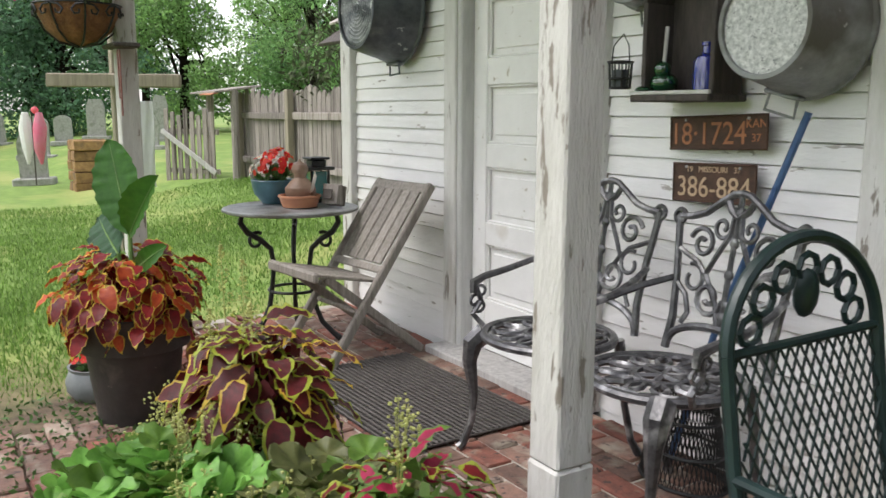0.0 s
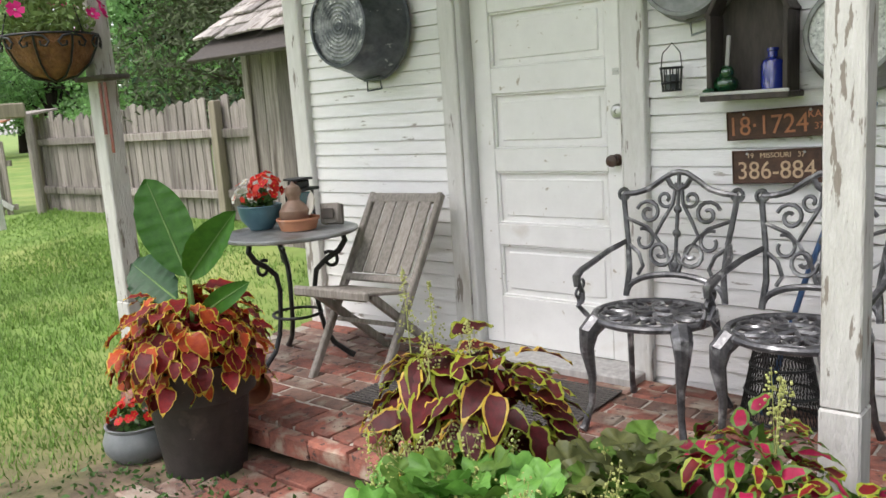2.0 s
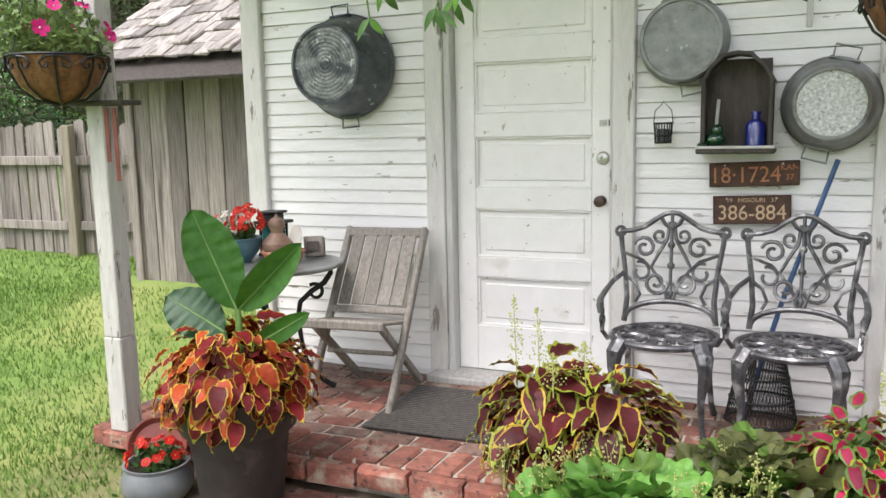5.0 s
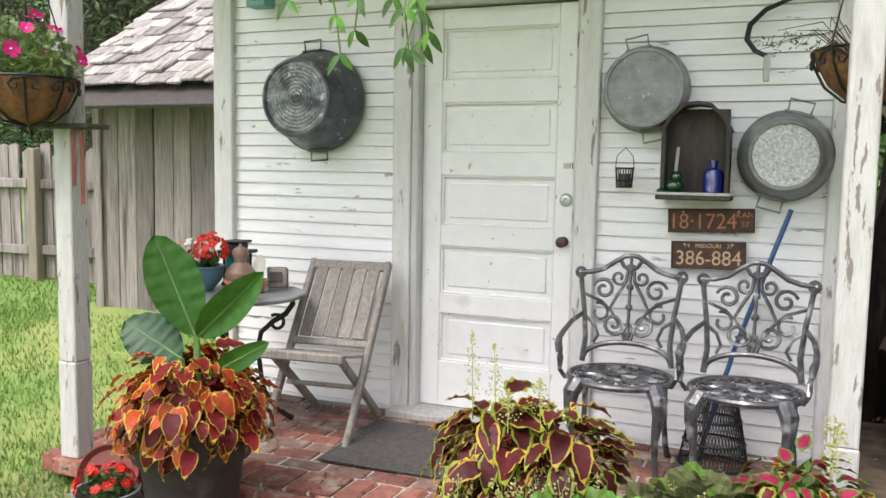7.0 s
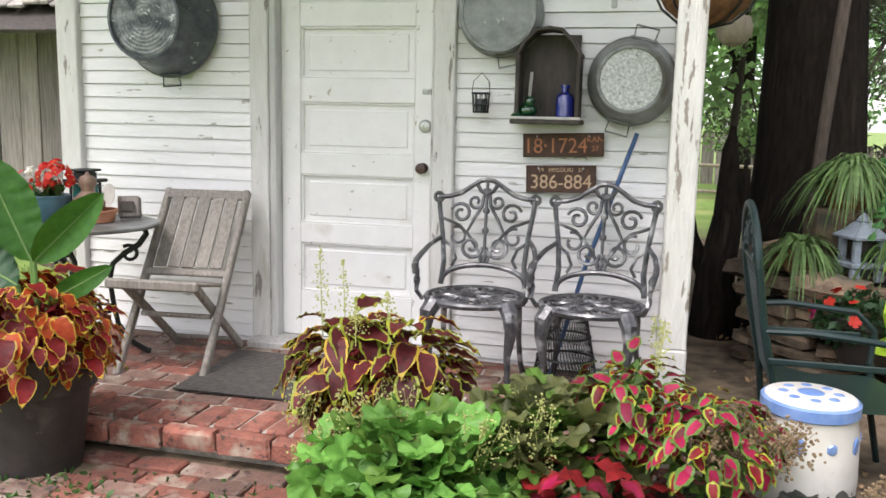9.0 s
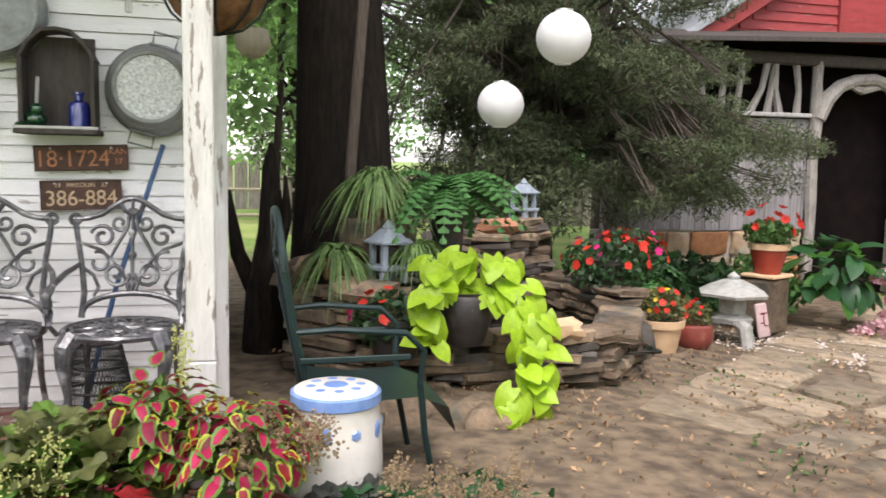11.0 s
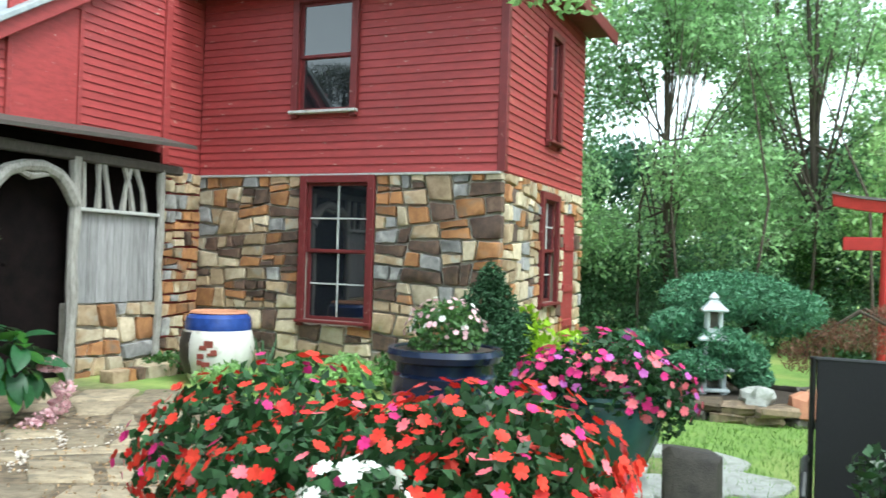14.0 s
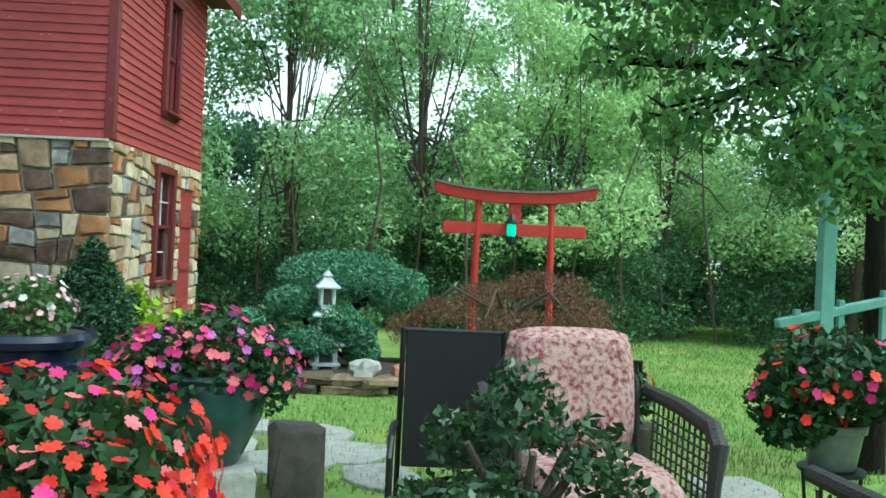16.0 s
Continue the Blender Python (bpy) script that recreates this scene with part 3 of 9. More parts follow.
LH = 0.118
lap_wall(red, lambda u, z: Matrix.Translation((HX + 0.03, -u, z)) @ pose(0, 0, 0, 0, 0, -90), lambda z: [(-v, -u) for u, v in front_runs(z)], HZ + 0.02, 5.3, LH)
lap_wall(red, lambda u, z: Matrix.Translation((u, HY + 0.03, z)), lambda z: [(HX + 0.11, S2[0] - 0.1), (S2[1] + 0.1, 17.2)] if S2[2] < z < S2[3] + 0.1 else [(HX + 0.11, 17.2)], HZ + 0.02, 5.3, LH)
part("corner_board", Build().box((HX + 0.055, HY + 0.055, 3.82), (0.12, 0.12, 2.94), 0.006), REDTRIM, red)
part("water_table", Build().box((HX + 0.0, 2.62, HZ - 0.012), (0.11, 5.15, 0.035), 0.006), PALEWOOD, red)


def sash_window(parent, axis, at, h, frame_mt, panes, name, sill):
    """A double-hung window with its trim in the opening h of a wall."""
    u0, u1, z0, z1 = h
    win = new(name)
    win.parent = parent
    win.matrix_basis = Matrix.Translation((at, u0, z0)) @ pose(0, 0, 0, 0, 0, -90) @ pose(-(u1 - u0), 0, 0) if axis == "x" else Matrix.Translation((u0, at, z0))
    w, hh, t = u1 - u0, z1 - z0, 0.11
    b = Build()
    b.box((-t / 2 + 0.01, -0.03, hh / 2), (t, 0.07, hh + 2 * t - 0.02), 0.006)
    b.box((w + t / 2 - 0.01, -0.03, hh / 2), (t, 0.07, hh + 2 * t - 0.02), 0.006)
    b.box((w / 2, -0.031, hh + t / 2 - 0.01), (w - 0.02, 0.07, t), 0.006)
    part("window_frame", b, frame_mt, win)
    s = Build()
    for lo, hi, y in ((hh / 2 - 0.02, hh, 0.03), (0, hh / 2 + 0.02, 0.065)):
        for c, z in (((0.03, y, (lo + hi) / 2), (0.06, 0.03, hi - lo)), ((w - 0.03, y, (lo + hi) / 2), (0.06, 0.03, hi - lo)), ((w / 2, y, hi - 0.025), (w - 0.12, 0.03, 0.05)), ((w / 2, y, lo + 0.025), (w - 0.12, 0.03, 0.05))):
            s.box(c, z, 0.004)
    part("sash", s, frame_mt, win)
    for lo, hi, y in ((hh / 2, hh - 0.05, 0.035), (0.05, hh / 2, 0.07)):
        if panes:
            g = Build().box((w / 2, y - 0.004, (lo + hi) / 2), (0.022, 0.02, hi - lo), 0.003)
            g.box((w / 2, y - 0.006, (lo + hi) / 2), (w - 0.12, 0.018, 0.022), 0.003)
            part("glazing_bar", g, TRIMGREY, win)
        part("pane", Build().box((w / 2, y + 0.004, (lo + hi) / 2), (w - 0.11, 0.006, hi - lo), 0.001), PANE, win)
    part("window_sill", Build().box((w / 2, -0.055, -0.025), (w + 0.22, 0.12, 0.045), 0.008), sill, win)
    # sheet behind the panes, painted with the room's shade
    part("dark_room", Build().box((w / 2, 0.25, hh / 2), (w, 0.02, hh), 0.001), ROOMSHADE, win)


sash_window(red, "x", HX, W1, REDTRIM, True, "window", REDTRIM)
sash_window(red, "x", HX, W2, REDTRIM, False, "window", PALEWOOD)
sash_window(red, "y", HY, S1, REDTRIM, True, "window", REDTRIM)
sash_window(red, "y", HY, S2, REDTRIM, False, "window", REDTRIM)
b = Build().box((16.375, HY + 0.04, 0.72), (0.75, 0.06, 2.46), 0.006)
for z in (0.1, 0.7, 1.4):
    b.box((16.375, HY + 0.0, z), (0.6, 0.03, 0.12), 0.004)
part("side_door", b, RED, red, "red plank side door")
# main roof: overhanging eave along the front and rake at the side
b = Build()
b.box((0, 0, 0), (9.6, 0.18, 0.12), 0.01, Matrix.Translation((12.72, 4.45, 5.25)) @ pose(0, 0, 0, 0, 0, 90))
b.box((2.4, 0.0, 0), (5.4, 9.8, 0.08), 0.01, Matrix.Translation((12.62, 4.45, 5.3)) @ pose(0, 0, 0, 0, -28, 0))
part("main_roof", b, ROOFGREY, red)
part("fascia", Build().box((15.1, -0.42, 5.33), (5.4, 0.05, 0.24), 0.01), REDTRIM, red)
part("soffit", Build().box((14.9, -0.2, 5.28), (4.9, 0.42, 0.03), 0.004), REDTRIM, red)

# gable wing at right angles, above the lean-to
GY = 5.2
RAKE = (4.14 - 2.31) / (9.94 - 7.10)


def rake_z(x):
    return 2.31 + (x - 7.10) * RAKE


b = Build()
b.add([(7.0, GY + 0.03, GZ), (13.3, GY + 0.03, GZ), (13.3, GY + 0.03, rake_z(13.3)), (7.0, GY + 0.03, rake_z(7.0)),
       (7.0, GY + 0.2, GZ), (13.3, GY + 0.2, GZ), (13.3, GY + 0.2, rake_z(13.3)), (7.0, GY + 0.2, rake_z(7.0))],
      [(0, 1, 2, 3), (7, 6, 5, 4), (0, 3, 7, 4), (3, 2, 6, 7), (1, 5, 6, 2)])
part("gable_wall", b, RED, red)


def gable_runs(z):
    left = 7.1 + (z - 2.31) / RAKE + 0.25
    out = []
    for a, c in ((left, 9.46), (10.56, 12.12), (12.26, 12.98)):
        if 2.7 < z < 4.3 or a == left and c <= 9.46 or a > 10:
            if left < c:
                out.append((max(a, left), c))
    if not 2.7 < z < 4.35 and left < 10.56:
        out.append((max(9.46, left), 10.56))
    return out


lap_wall(red, lambda u, z: Matrix.Translation((u, GY + 0.03, z)), gable_runs, 2.36, 6.0, 0.115)
part("loft_hatch", Build().box((10.01, GY + 0.02, 3.52), (1.02, 0.05, 1.6), 0.008), RED, red, "boarded red loft hatch")
hb = Build()
for c, s in (((9.47, GY - 0.01, 3.52), (0.07, 0.05, 1.72)), ((10.55, GY - 0.01, 3.52), (0.07, 0.05, 1.72)), ((10.01, GY - 0.01, 2.70), (1.01, 0.05, 0.07)), ((10.01, GY - 0.01, 4.34), (1.01, 0.05, 0.07))):
    hb.box(c, s, 0.006)
part("hatch_trim", hb, RED, red)
part("corner_board", Build().box((12.19, GY - 0.0, 4.0), (0.13, 0.07, 3.4), 0.006), RED, red)
ang = -math.degrees(math.atan(RAKE))
b = Build().box((3.3, 0, 0), (7.0, 0.10, 0.22), 0.01, Matrix.Translation((7.0, GY - 0.12, rake_z(7.0) + 0.02)) @ pose(0, 0, 0, 0, ang, 0))
part("rake_board", b, RED, red)
b = Build().box((3.3, 0, 0), (7.0, 3.9, 0.07), 0.01, Matrix.Translation((7.0, GY + 1.7, rake_z(7.0) + 0.16)) @ pose(0, 0, 0, 0, ang, 0))
part("gable_roof", b, ROOFGREY, red)

# lean-to shed with the driftwood doorway
SY = 4.9
shed = thing("lean_to_shed", "weathered grey board lean-to with a driftwood doorway", "shed", kind="structure")
D0, D1, DT = 9.02, 10.16, 1.95


def boards(parent, x0, x1, z0, z1, y, mt, w=0.16, face=1, name="board"):
    x = x0
    while x < x1 - 0.02:
        ww = min(w * random.uniform(0.8, 1.25), x1 - x)
        b = Build().box((0, 0, (z1 - z0) / 2), (ww - 0.006, 0.022, z1 - z0 + random.uniform(-0.01, 0.012)), 0.003)
        part(name, b, mt, parent, at=pose(x + ww / 2, y + random.uniform(-0.004, 0.004), z0, 0, random.uniform(-0.25, 0.25), random.uniform(-1, 1)))
        x += ww


boards(shed, 6.2, 8.86, 0.28, 1.62, SY, LEANWOOD)
boards(shed, 10.34, 11.72, 0.40, 1.60, SY, LEANWOOD)
b = Build()
b.box((7.5, SY + 0.15, -0.13), (2.7, 0.22, 0.82), 0.01)
b.box((11.05, SY + 0.15, -0.08), (1.45, 0.22, 0.95), 0.01)
part("base_core", b, MORTAR, shed)
for x, c in ((8.93, 0.07), (10.25, 0.075), (11.8, 0.06), (6.2, 0.06)):
    b = Build().tube([(x + 0.012 * math.sin(z * 5), SY - 0.03, z) for z in span(GZ + 0.02, 2.3, 0.25)], [c * (1 + 0.12 * math.sin(z * 7 + x)) for z in span(GZ + 0.02, 2.3, 0.25)], 8)
    part("post", b, DRIFT, shed, "bleached peeled-log post")
part("ledge", Build().box((11.0, SY - 0.03, 1.63), (1.45, 0.12, 0.05), 0.008), PALEWOOD, shed)
part("ledge", Build().box((7.8, SY - 0.03, 1.66), (2.1, 0.10, 0.05), 0.008), PALEWOOD, shed)
b = Build()
pts = [(8.95, SY - 0.05, 1.62), (9.05, SY - 0.05, 1.86), (9.22, SY - 0.06, 2.02), (9.45, SY - 0.06, 2.10), (9.72, SY - 0.06, 2.12), (9.95, SY - 0.06, 2.05), (10.12, SY - 0.05, 1.90), (10.24, SY - 0.05, 1.7)]
b.tube(pts, [0.09, 0.10, 0.085, 0.075, 0.075, 0.08, 0.095, 0.09], 8)
b.tube([(9.3, SY - 0.05, 2.06), (9.55, SY - 0.06, 1.98), (9.85, SY - 0.06, 2.04)], [0.03, 0.05, 0.03], 6)
part("door_arch", b, DRIFT, shed, "curved bleached driftwood arch")
random.seed(11)
for x0, x1 in ((10.38, 11.72), (6.9, 8.8)):
    x = x0
    while x < x1:
        dx = random.uniform(-0.22, 0.22)
        b = Build().tube([(x, SY - 0.03, 1.66), (x + dx * 0.5 + random.uniform(-0.04, 0.04), SY - 0.04, 1.95), (x + dx, SY - 0.03, 2.28)], [0.05, 0.035, 0.045], 6)
        part("branch", b, DRIFT, shed)
        x += random.uniform(0.15, 0.26)
# inner walls with the shed's indoor shade put into their colour
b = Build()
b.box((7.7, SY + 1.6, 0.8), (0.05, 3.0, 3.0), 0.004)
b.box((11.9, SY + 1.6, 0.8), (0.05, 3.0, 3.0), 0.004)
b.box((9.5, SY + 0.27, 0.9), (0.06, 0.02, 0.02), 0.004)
part("inner_wall", b, ROOMSHADE, shed)
b = Build()
b.box((9.4, SY - 0.02, 2.32), (5.6, 0.14, 0.14), 0.02)
part("eave_beam", b, DARKWOOD, shed)
b = Build()
b.add([(6.0, SY - 0.45, 2.36), (12.05, SY - 0.45, 2.62), (12.05, GY + 0.05, 2.80), (6.0, GY + 0.05, 2.55), (6.0, SY - 0.45, 2.41), (12.05, SY - 0.45, 2.67), (12.05, GY + 0.05, 2.85), (6.0, GY + 0.05, 2.60)],
      [(3, 2, 1, 0), (4, 5, 6, 7), (0, 1, 5, 4), (1, 2, 6, 5), (0, 4, 7, 3)])
part("roof", b, DARKWOOD, shed)
# near-black sheet close behind the doorway, painted as the room's shade
part("back_wall", Build().box((9.8, SY + 0.29, 1.0), (4.6, 0.02, 3.2), 0.002), ROOMSHADE, shed)

# ---- plant helpers ----
def aim(p, x, up):
    """A frame at p whose x axis runs along x and whose z axis leans to up."""
    x = Vector(x).normalized()
    z = Vector(up) - x * Vector(up).dot(x)
    z = z.normalized() if z.length > 1e-5 else x.orthogonal().normalized()
    y = z.cross(x)
    m = Matrix((x, y, z)).transposed().to_4x4()
    m.translation = p
    return m


def leaf(name, L, W, mats, fold=0.25, droop=0.3, heart=False, rim=0.74, n=6, wave=0.0, peak=0.42, blunt=0.85):
    """A leaf along +x with a coloured middle (slot 0) and rim (slot 1)."""
    b = Build()
    ss = (-1, -rim, 0, rim, 1)
    vs = []
    for i in range(n + 1):
        t = i / n
        w = W / 2 * (math.sin(math.pi * t ** (math.log(0.5) / math.log(peak))) ** blunt if 0 < t < 1 else 0.02)
        if heart and i <= 1:
            w = W / 2 * (0.72 if i == 0 else 0.97)
        for s in ss:
            x = L * t
            if heart and i == 0:
                x -= L * 0.13 * (1 if abs(s) == 1 else 0.9 if s else -0.6)
            z = fold * abs(s) * w - droop * L * t * t + wave * W * 0.10 * math.sin(i * 2.4 + s * 2) * abs(s)
            vs.append((x, s * w, z))
    fs, mi = [], []
    for i in range(n):
        for k in range(4):
            a = i * 5 + k
            fs.append((a, a + 1, a + 6, a + 5))
            mi.append(0 if k in (1, 2) and (i < n - 1) and i > 0 else 1)
    b.v, b.f, b.mi = vs, fs, mi
    return b.mesh(name, mats, 80)


def dome(parent, meshes, n, c, r, seed, zsc=0.75, low=-0.35, tilt=0.55, name="leaf", size=(0.8, 1.2), inner=0.55, label=""):
    """Leaves over a rounded mass, tips outwards and down."""
    rg = random.Random(seed)
    for k in range(n):
        a = k * 2.39996 + rg.uniform(-0.3, 0.3)
        e = low + (1 - low) * (k + rg.random()) / n
        h = math.sqrt(max(0.02, 1 - min(1, e * e)))
        q = rg.uniform(inner, 1.0)
        out = Vector((math.cos(a) * h, math.sin(a) * h, e))
        p = Vector(c) + Vector((out.x * r * q, out.y * r * q, out.z * r * zsc * q))
        d = Vector((math.cos(a + rg.uniform(-0.7, 0.7)), math.sin(a + rg.uniform(-0.7, 0.7)), -tilt + 0.7 * max(0, e) + rg.uniform(-0.55, 0.55)))
        s = rg.uniform(*size)
        part(name, rg.choice(meshes), None, parent, label, at=aim(p, d, out + Vector((rg.uniform(-0.5, 0.5), rg.uniform(-0.5, 0.5), 0.8))) @ Matrix.Diagonal((s, s, s, 1)))


def petals(name, r, mt, n=5, cup=0.15, eye=None):
    b = Build()
    for k in range(n):
        a = 2 * math.pi * k / n
        w = 2 * math.pi / n * 0.60
        pts = [(0, 0, 0.0), (r * 0.6 * math.cos(a - w * 0.9), r * 0.6 * math.sin(a - w * 0.9), cup * r * 0.5), (r * math.cos(a - w * 0.5), r * math.sin(a - w * 0.5), cup * r),
               (r * 1.02 * math.cos(a + w * 0.5), r * 1.02 * math.sin(a + w * 0.5), cup * r * 0.8), (r * 0.6 * math.cos(a + w * 0.9), r * 0.6 * math.sin(a + w * 0.9), cup * r * 0.4)]
        b.add(pts, [(0, 1, 2, 3, 4)])
    if eye:
        b.ball((0, 0, r * 0.08), r * 0.16, n=3, mi=1)
    return b.mesh(name, [mt] + ([eye] if eye else []), 60)


def blooms(parent, meshes, n, c, r, seed, zsc=0.75, low=0.0, size=(0.8, 1.2), name="flower", spread=1.03, view=None, weights=None):
    rg = random.Random(seed)
    for k in range(n):
        a = rg.uniform(0, 2 * math.pi)
        e = rg.uniform(low, 1)
        h = math.sqrt(max(0.02, 1 - e * e))
        out = Vector((math.cos(a) * h, math.sin(a) * h, e))
        q = rg.uniform(0.93, 1.06) * spread
        p = Vector(c) + Vector((out.x * r * q, out.y * r * q, out.z * r * zsc * q))
        s = rg.uniform(*size)
        me = rg.choices(meshes, weights)[0] if weights else rg.choice(meshes)
        nrm = out + Vector((rg.uniform(-0.5, 0.5), rg.uniform(-0.5, 0.5), rg.uniform(-0.2, 0.35)))
        part(name, me, None, parent, at=aim(p, nrm.orthogonal(), nrm) @ Matrix.Rotation(rg.uniform(0, 6.3), 4, "Z") @ Matrix.Diagonal((s, s, s, 1)))


def leafcloud(name, blobs, n, size, mt, seed, aspect=0.5, shell=0.0, droop=0.0):
    """Many small leaves gathered in rounded clumps (x, y, z, rx, ry, rz); one mesh."""
    rg = np.random.default_rng(seed)
    bl = np.array(blobs, float)
    vol = (bl[:, 3] * bl[:, 4] * bl[:, 5]) ** (2 / 3)
    k = rg.choice(len(bl), n, p=vol / vol.sum())
    d = rg.normal(size=(n, 3))
    d /= np.linalg.norm(d, axis=1)[:, None]
    rad = rg.random(n) ** (1 / 3)
    rad = np.maximum(rad, shell) if shell else rad
    c = bl[k, :3] + d * rad[:, None] * bl[k, 3:]
    u = rg.normal(size=(n, 3))
    u[:, 2] -= droop
    u /= np.linalg.norm(u, axis=1)[:, None]
    w = np.cross(u, rg.normal(size=(n, 3)) + np.array([0, 0, 0.4]))
    w /= np.linalg.norm(w, axis=1)[:, None]
    s = size * rg.uniform(0.6, 1.35, n)[:, None]
    bend = np.cross(u, w) * s * 0.12
    v = np.stack([c - u * s * 0.5, c + w * s * aspect * 0.5 + bend, c + u * s * 0.5, c - w * s * aspect * 0.5 + bend], 1).reshape(-1, 3)
    me = bpy.data.meshes.new(name)
    me.vertices.add(4 * n)
    me.vertices.foreach_set("co", v.ravel())
    me.loops.add(4 * n)
    me.loops.foreach_set("vertex_index", np.arange(4 * n))
    me.polygons.add(n)
    me.polygons.foreach_set("loop_start", np.arange(0, 4 * n, 4))
    me.materials.append(mt)
    me.update(calc_edges=True)
    me.validate()
    return me


def pot(parent, prof, mt, soil_r, soil_z, label="", name="pot"):
    part(name, Build().lathe(prof, 32), mt, parent, label, smooth=40)
    part("soil", Build().lathe([(soil_r, soil_z - 0.02), (soil_r, soil_z), (0.0, soil_z + 0.015)], 20), SOIL, parent)


# ---- leaf and petal materials ----
COLRED = leafmat("deep_red_leaf", (0.225, 0.011, 0.012), (0.12, 0.007, 0.009), 0.55, vary=0.4, transl=0.2, island=False)
COLWINE = leafmat("wine_red_leaf", (0.125, 0.012, 0.016), (0.06, 0.010, 0.010), 0.55, vary=0.4, transl=0.2, island=False)
COLORANGE = leafmat("orange_red_leaf", (0.56, 0.10, 0.02), (0.38, 0.042, 0.016), vary=0.3, island=False)
COLLIME = leafmat("lime_leaf_edge", (0.40, 0.44, 0.05), (0.26, 0.33, 0.035), vary=0.2, island=False)
COLGOLD = leafmat("gold_leaf_edge", (0.62, 0.46, 0.055), (0.48, 0.30, 0.035), vary=0.25, island=False)
COLPINK = leafmat("magenta_leaf", (0.34, 0.009, 0.06), (0.22, 0.007, 0.035), 0.6, vary=0.4, transl=0.15, island=False)
COLGREEN = leafmat("green_leaf_edge", (0.14, 0.25, 0.045), (0.08, 0.16, 0.03), vary=0.25, island=False)
CANNA = leafmat("broad_green_leaf", (0.055, 0.17, 0.022), (0.035, 0.12, 0.016), 0.32, 0.1, 0.3, island=False)
CANNADARK = leafmat("dark_broad_leaf", (0.03, 0.105, 0.035), (0.02, 0.07, 0.024), 0.4, 0.1, 0.2, island=False)
BRIGHT = leafmat("bright_round_leaf", (0.20, 0.43, 0.085), (0.12, 0.29, 0.055), vary=0.3, island=False)
OLIVE = leafmat("olive_mottled_leaf", (0.16, 0.17, 0.06), (0.09, 0.11, 0.04), vary=0.25, island=False)
PLUM = leafmat("plum_green_leaf", (0.05, 0.055, 0.045), (0.03, 0.035, 0.03), vary=0.3, island=False)
LIME = leafmat("chartreuse_leaf", (0.42, 0.62, 0.035), (0.30, 0.50, 0.025), 0.4, 0.15, 0.35, island=False)
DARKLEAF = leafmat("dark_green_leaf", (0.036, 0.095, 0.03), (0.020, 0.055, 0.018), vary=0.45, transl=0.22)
MIDLEAF = leafmat("mid_green_leaf", (0.091, 0.189, 0.049), (0.056, 0.126, 0.035), vary=0.35)
TREELEAF = leafmat("tree_leaf", (0.24, 0.43, 0.16), (0.16, 0.31, 0.11), vary=0.45, transl=0.5)
# darker copy of the tree leaf, with shade put into its colour
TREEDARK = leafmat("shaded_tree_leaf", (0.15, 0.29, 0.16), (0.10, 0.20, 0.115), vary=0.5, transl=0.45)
TREELIGHT = leafmat("pale_tree_leaf", (0.36, 0.56, 0.22), (0.26, 0.44, 0.15), vary=0.4, transl=0.5)
# darker than the tree leaf: the boughs' underlit shade is put into this colour
BOUGHLEAF = leafmat("underlit_bough_leaf", (0.19, 0.36, 0.12), (0.12, 0.24, 0.08), vary=0.55, transl=0.4)
CEDAR = leafmat("cedar_foliage", (0.10, 0.128, 0.058), (0.05, 0.066, 0.033), 0.75, 0.45, 0.15)
PINE = leafmat("blue_green_needles", (0.13, 0.30, 0.16), (0.07, 0.19, 0.105), 0.6, 0.35, 0.15)
SPRUCE = leafmat("dwarf_spruce_needles", (0.048, 0.119, 0.048), (0.027, 0.071, 0.031), 0.6, 0.35, 0.1)
MAPLE = leafmat("lace_maple_leaf", (0.238, 0.119, 0.077), (0.154, 0.077, 0.056), 0.6, 0.35, 0.3)
SPIDER = leafmat("spider_plant_blade", (0.22, 0.34, 0.12), (0.11, 0.20, 0.06), 0.45, 0.45, 0.3)
FERN = leafmat("fern_frond", (0.088, 0.240, 0.064), (0.056, 0.160, 0.045), 0.5, 0.25, 0.3)
JADE = leafmat("jade_leaf", (0.046, 0.098, 0.039), (0.029, 0.065, 0.026), 0.4, 0.3, 0.1)
SEDGE = leafmat("cream_flower_spray", (0.60, 0.60, 0.25), (0.42, 0.46, 0.16), 0.7, 0.25, 0.3)
DRYSPRAY = leafmat("dry_seed_spray", (0.33, 0.24, 0.14), (0.24, 0.17, 0.10), 0.8, 0.25, 0.2)
GRASS = leafmat("grass_blade", (0.205, 0.34, 0.075), (0.125, 0.225, 0.048), 0.6, 0.4, 0.35)
PETRED = leafmat("red_petal", (0.66, 0.025, 0.02), (0.55, 0.015, 0.014), 0.55, 0.2, 0.3, island=False)
PETORANGE = leafmat("orange_red_petal", (0.72, 0.055, 0.03), (0.60, 0.032, 0.018), 0.55, 0.15, 0.3, island=False)
PETPINK = leafmat("hot_pink_petal", (0.70, 0.03, 0.24), (0.58, 0.02, 0.17), 0.55, 0.2, 0.3, island=False)
PETROSE = leafmat("rose_petal", (0.82, 0.20, 0.24), (0.72, 0.13, 0.17), 0.55, 0.15, 0.3, island=False)
PETLILAC = leafmat("lilac_petal", (0.62, 0.16, 0.55), (0.5, 0.1, 0.45), 0.55, 0.15, 0.3, island=False)
PETWHITE = leafmat("white_petal", (0.84, 0.84, 0.80), (0.76, 0.76, 0.70), 0.55, 0.08, 0.3, island=False)
PETPALE = leafmat("pale_pink_petal", (0.82, 0.55, 0.58), (0.75, 0.42, 0.48), 0.55, 0.1, 0.3, island=False)
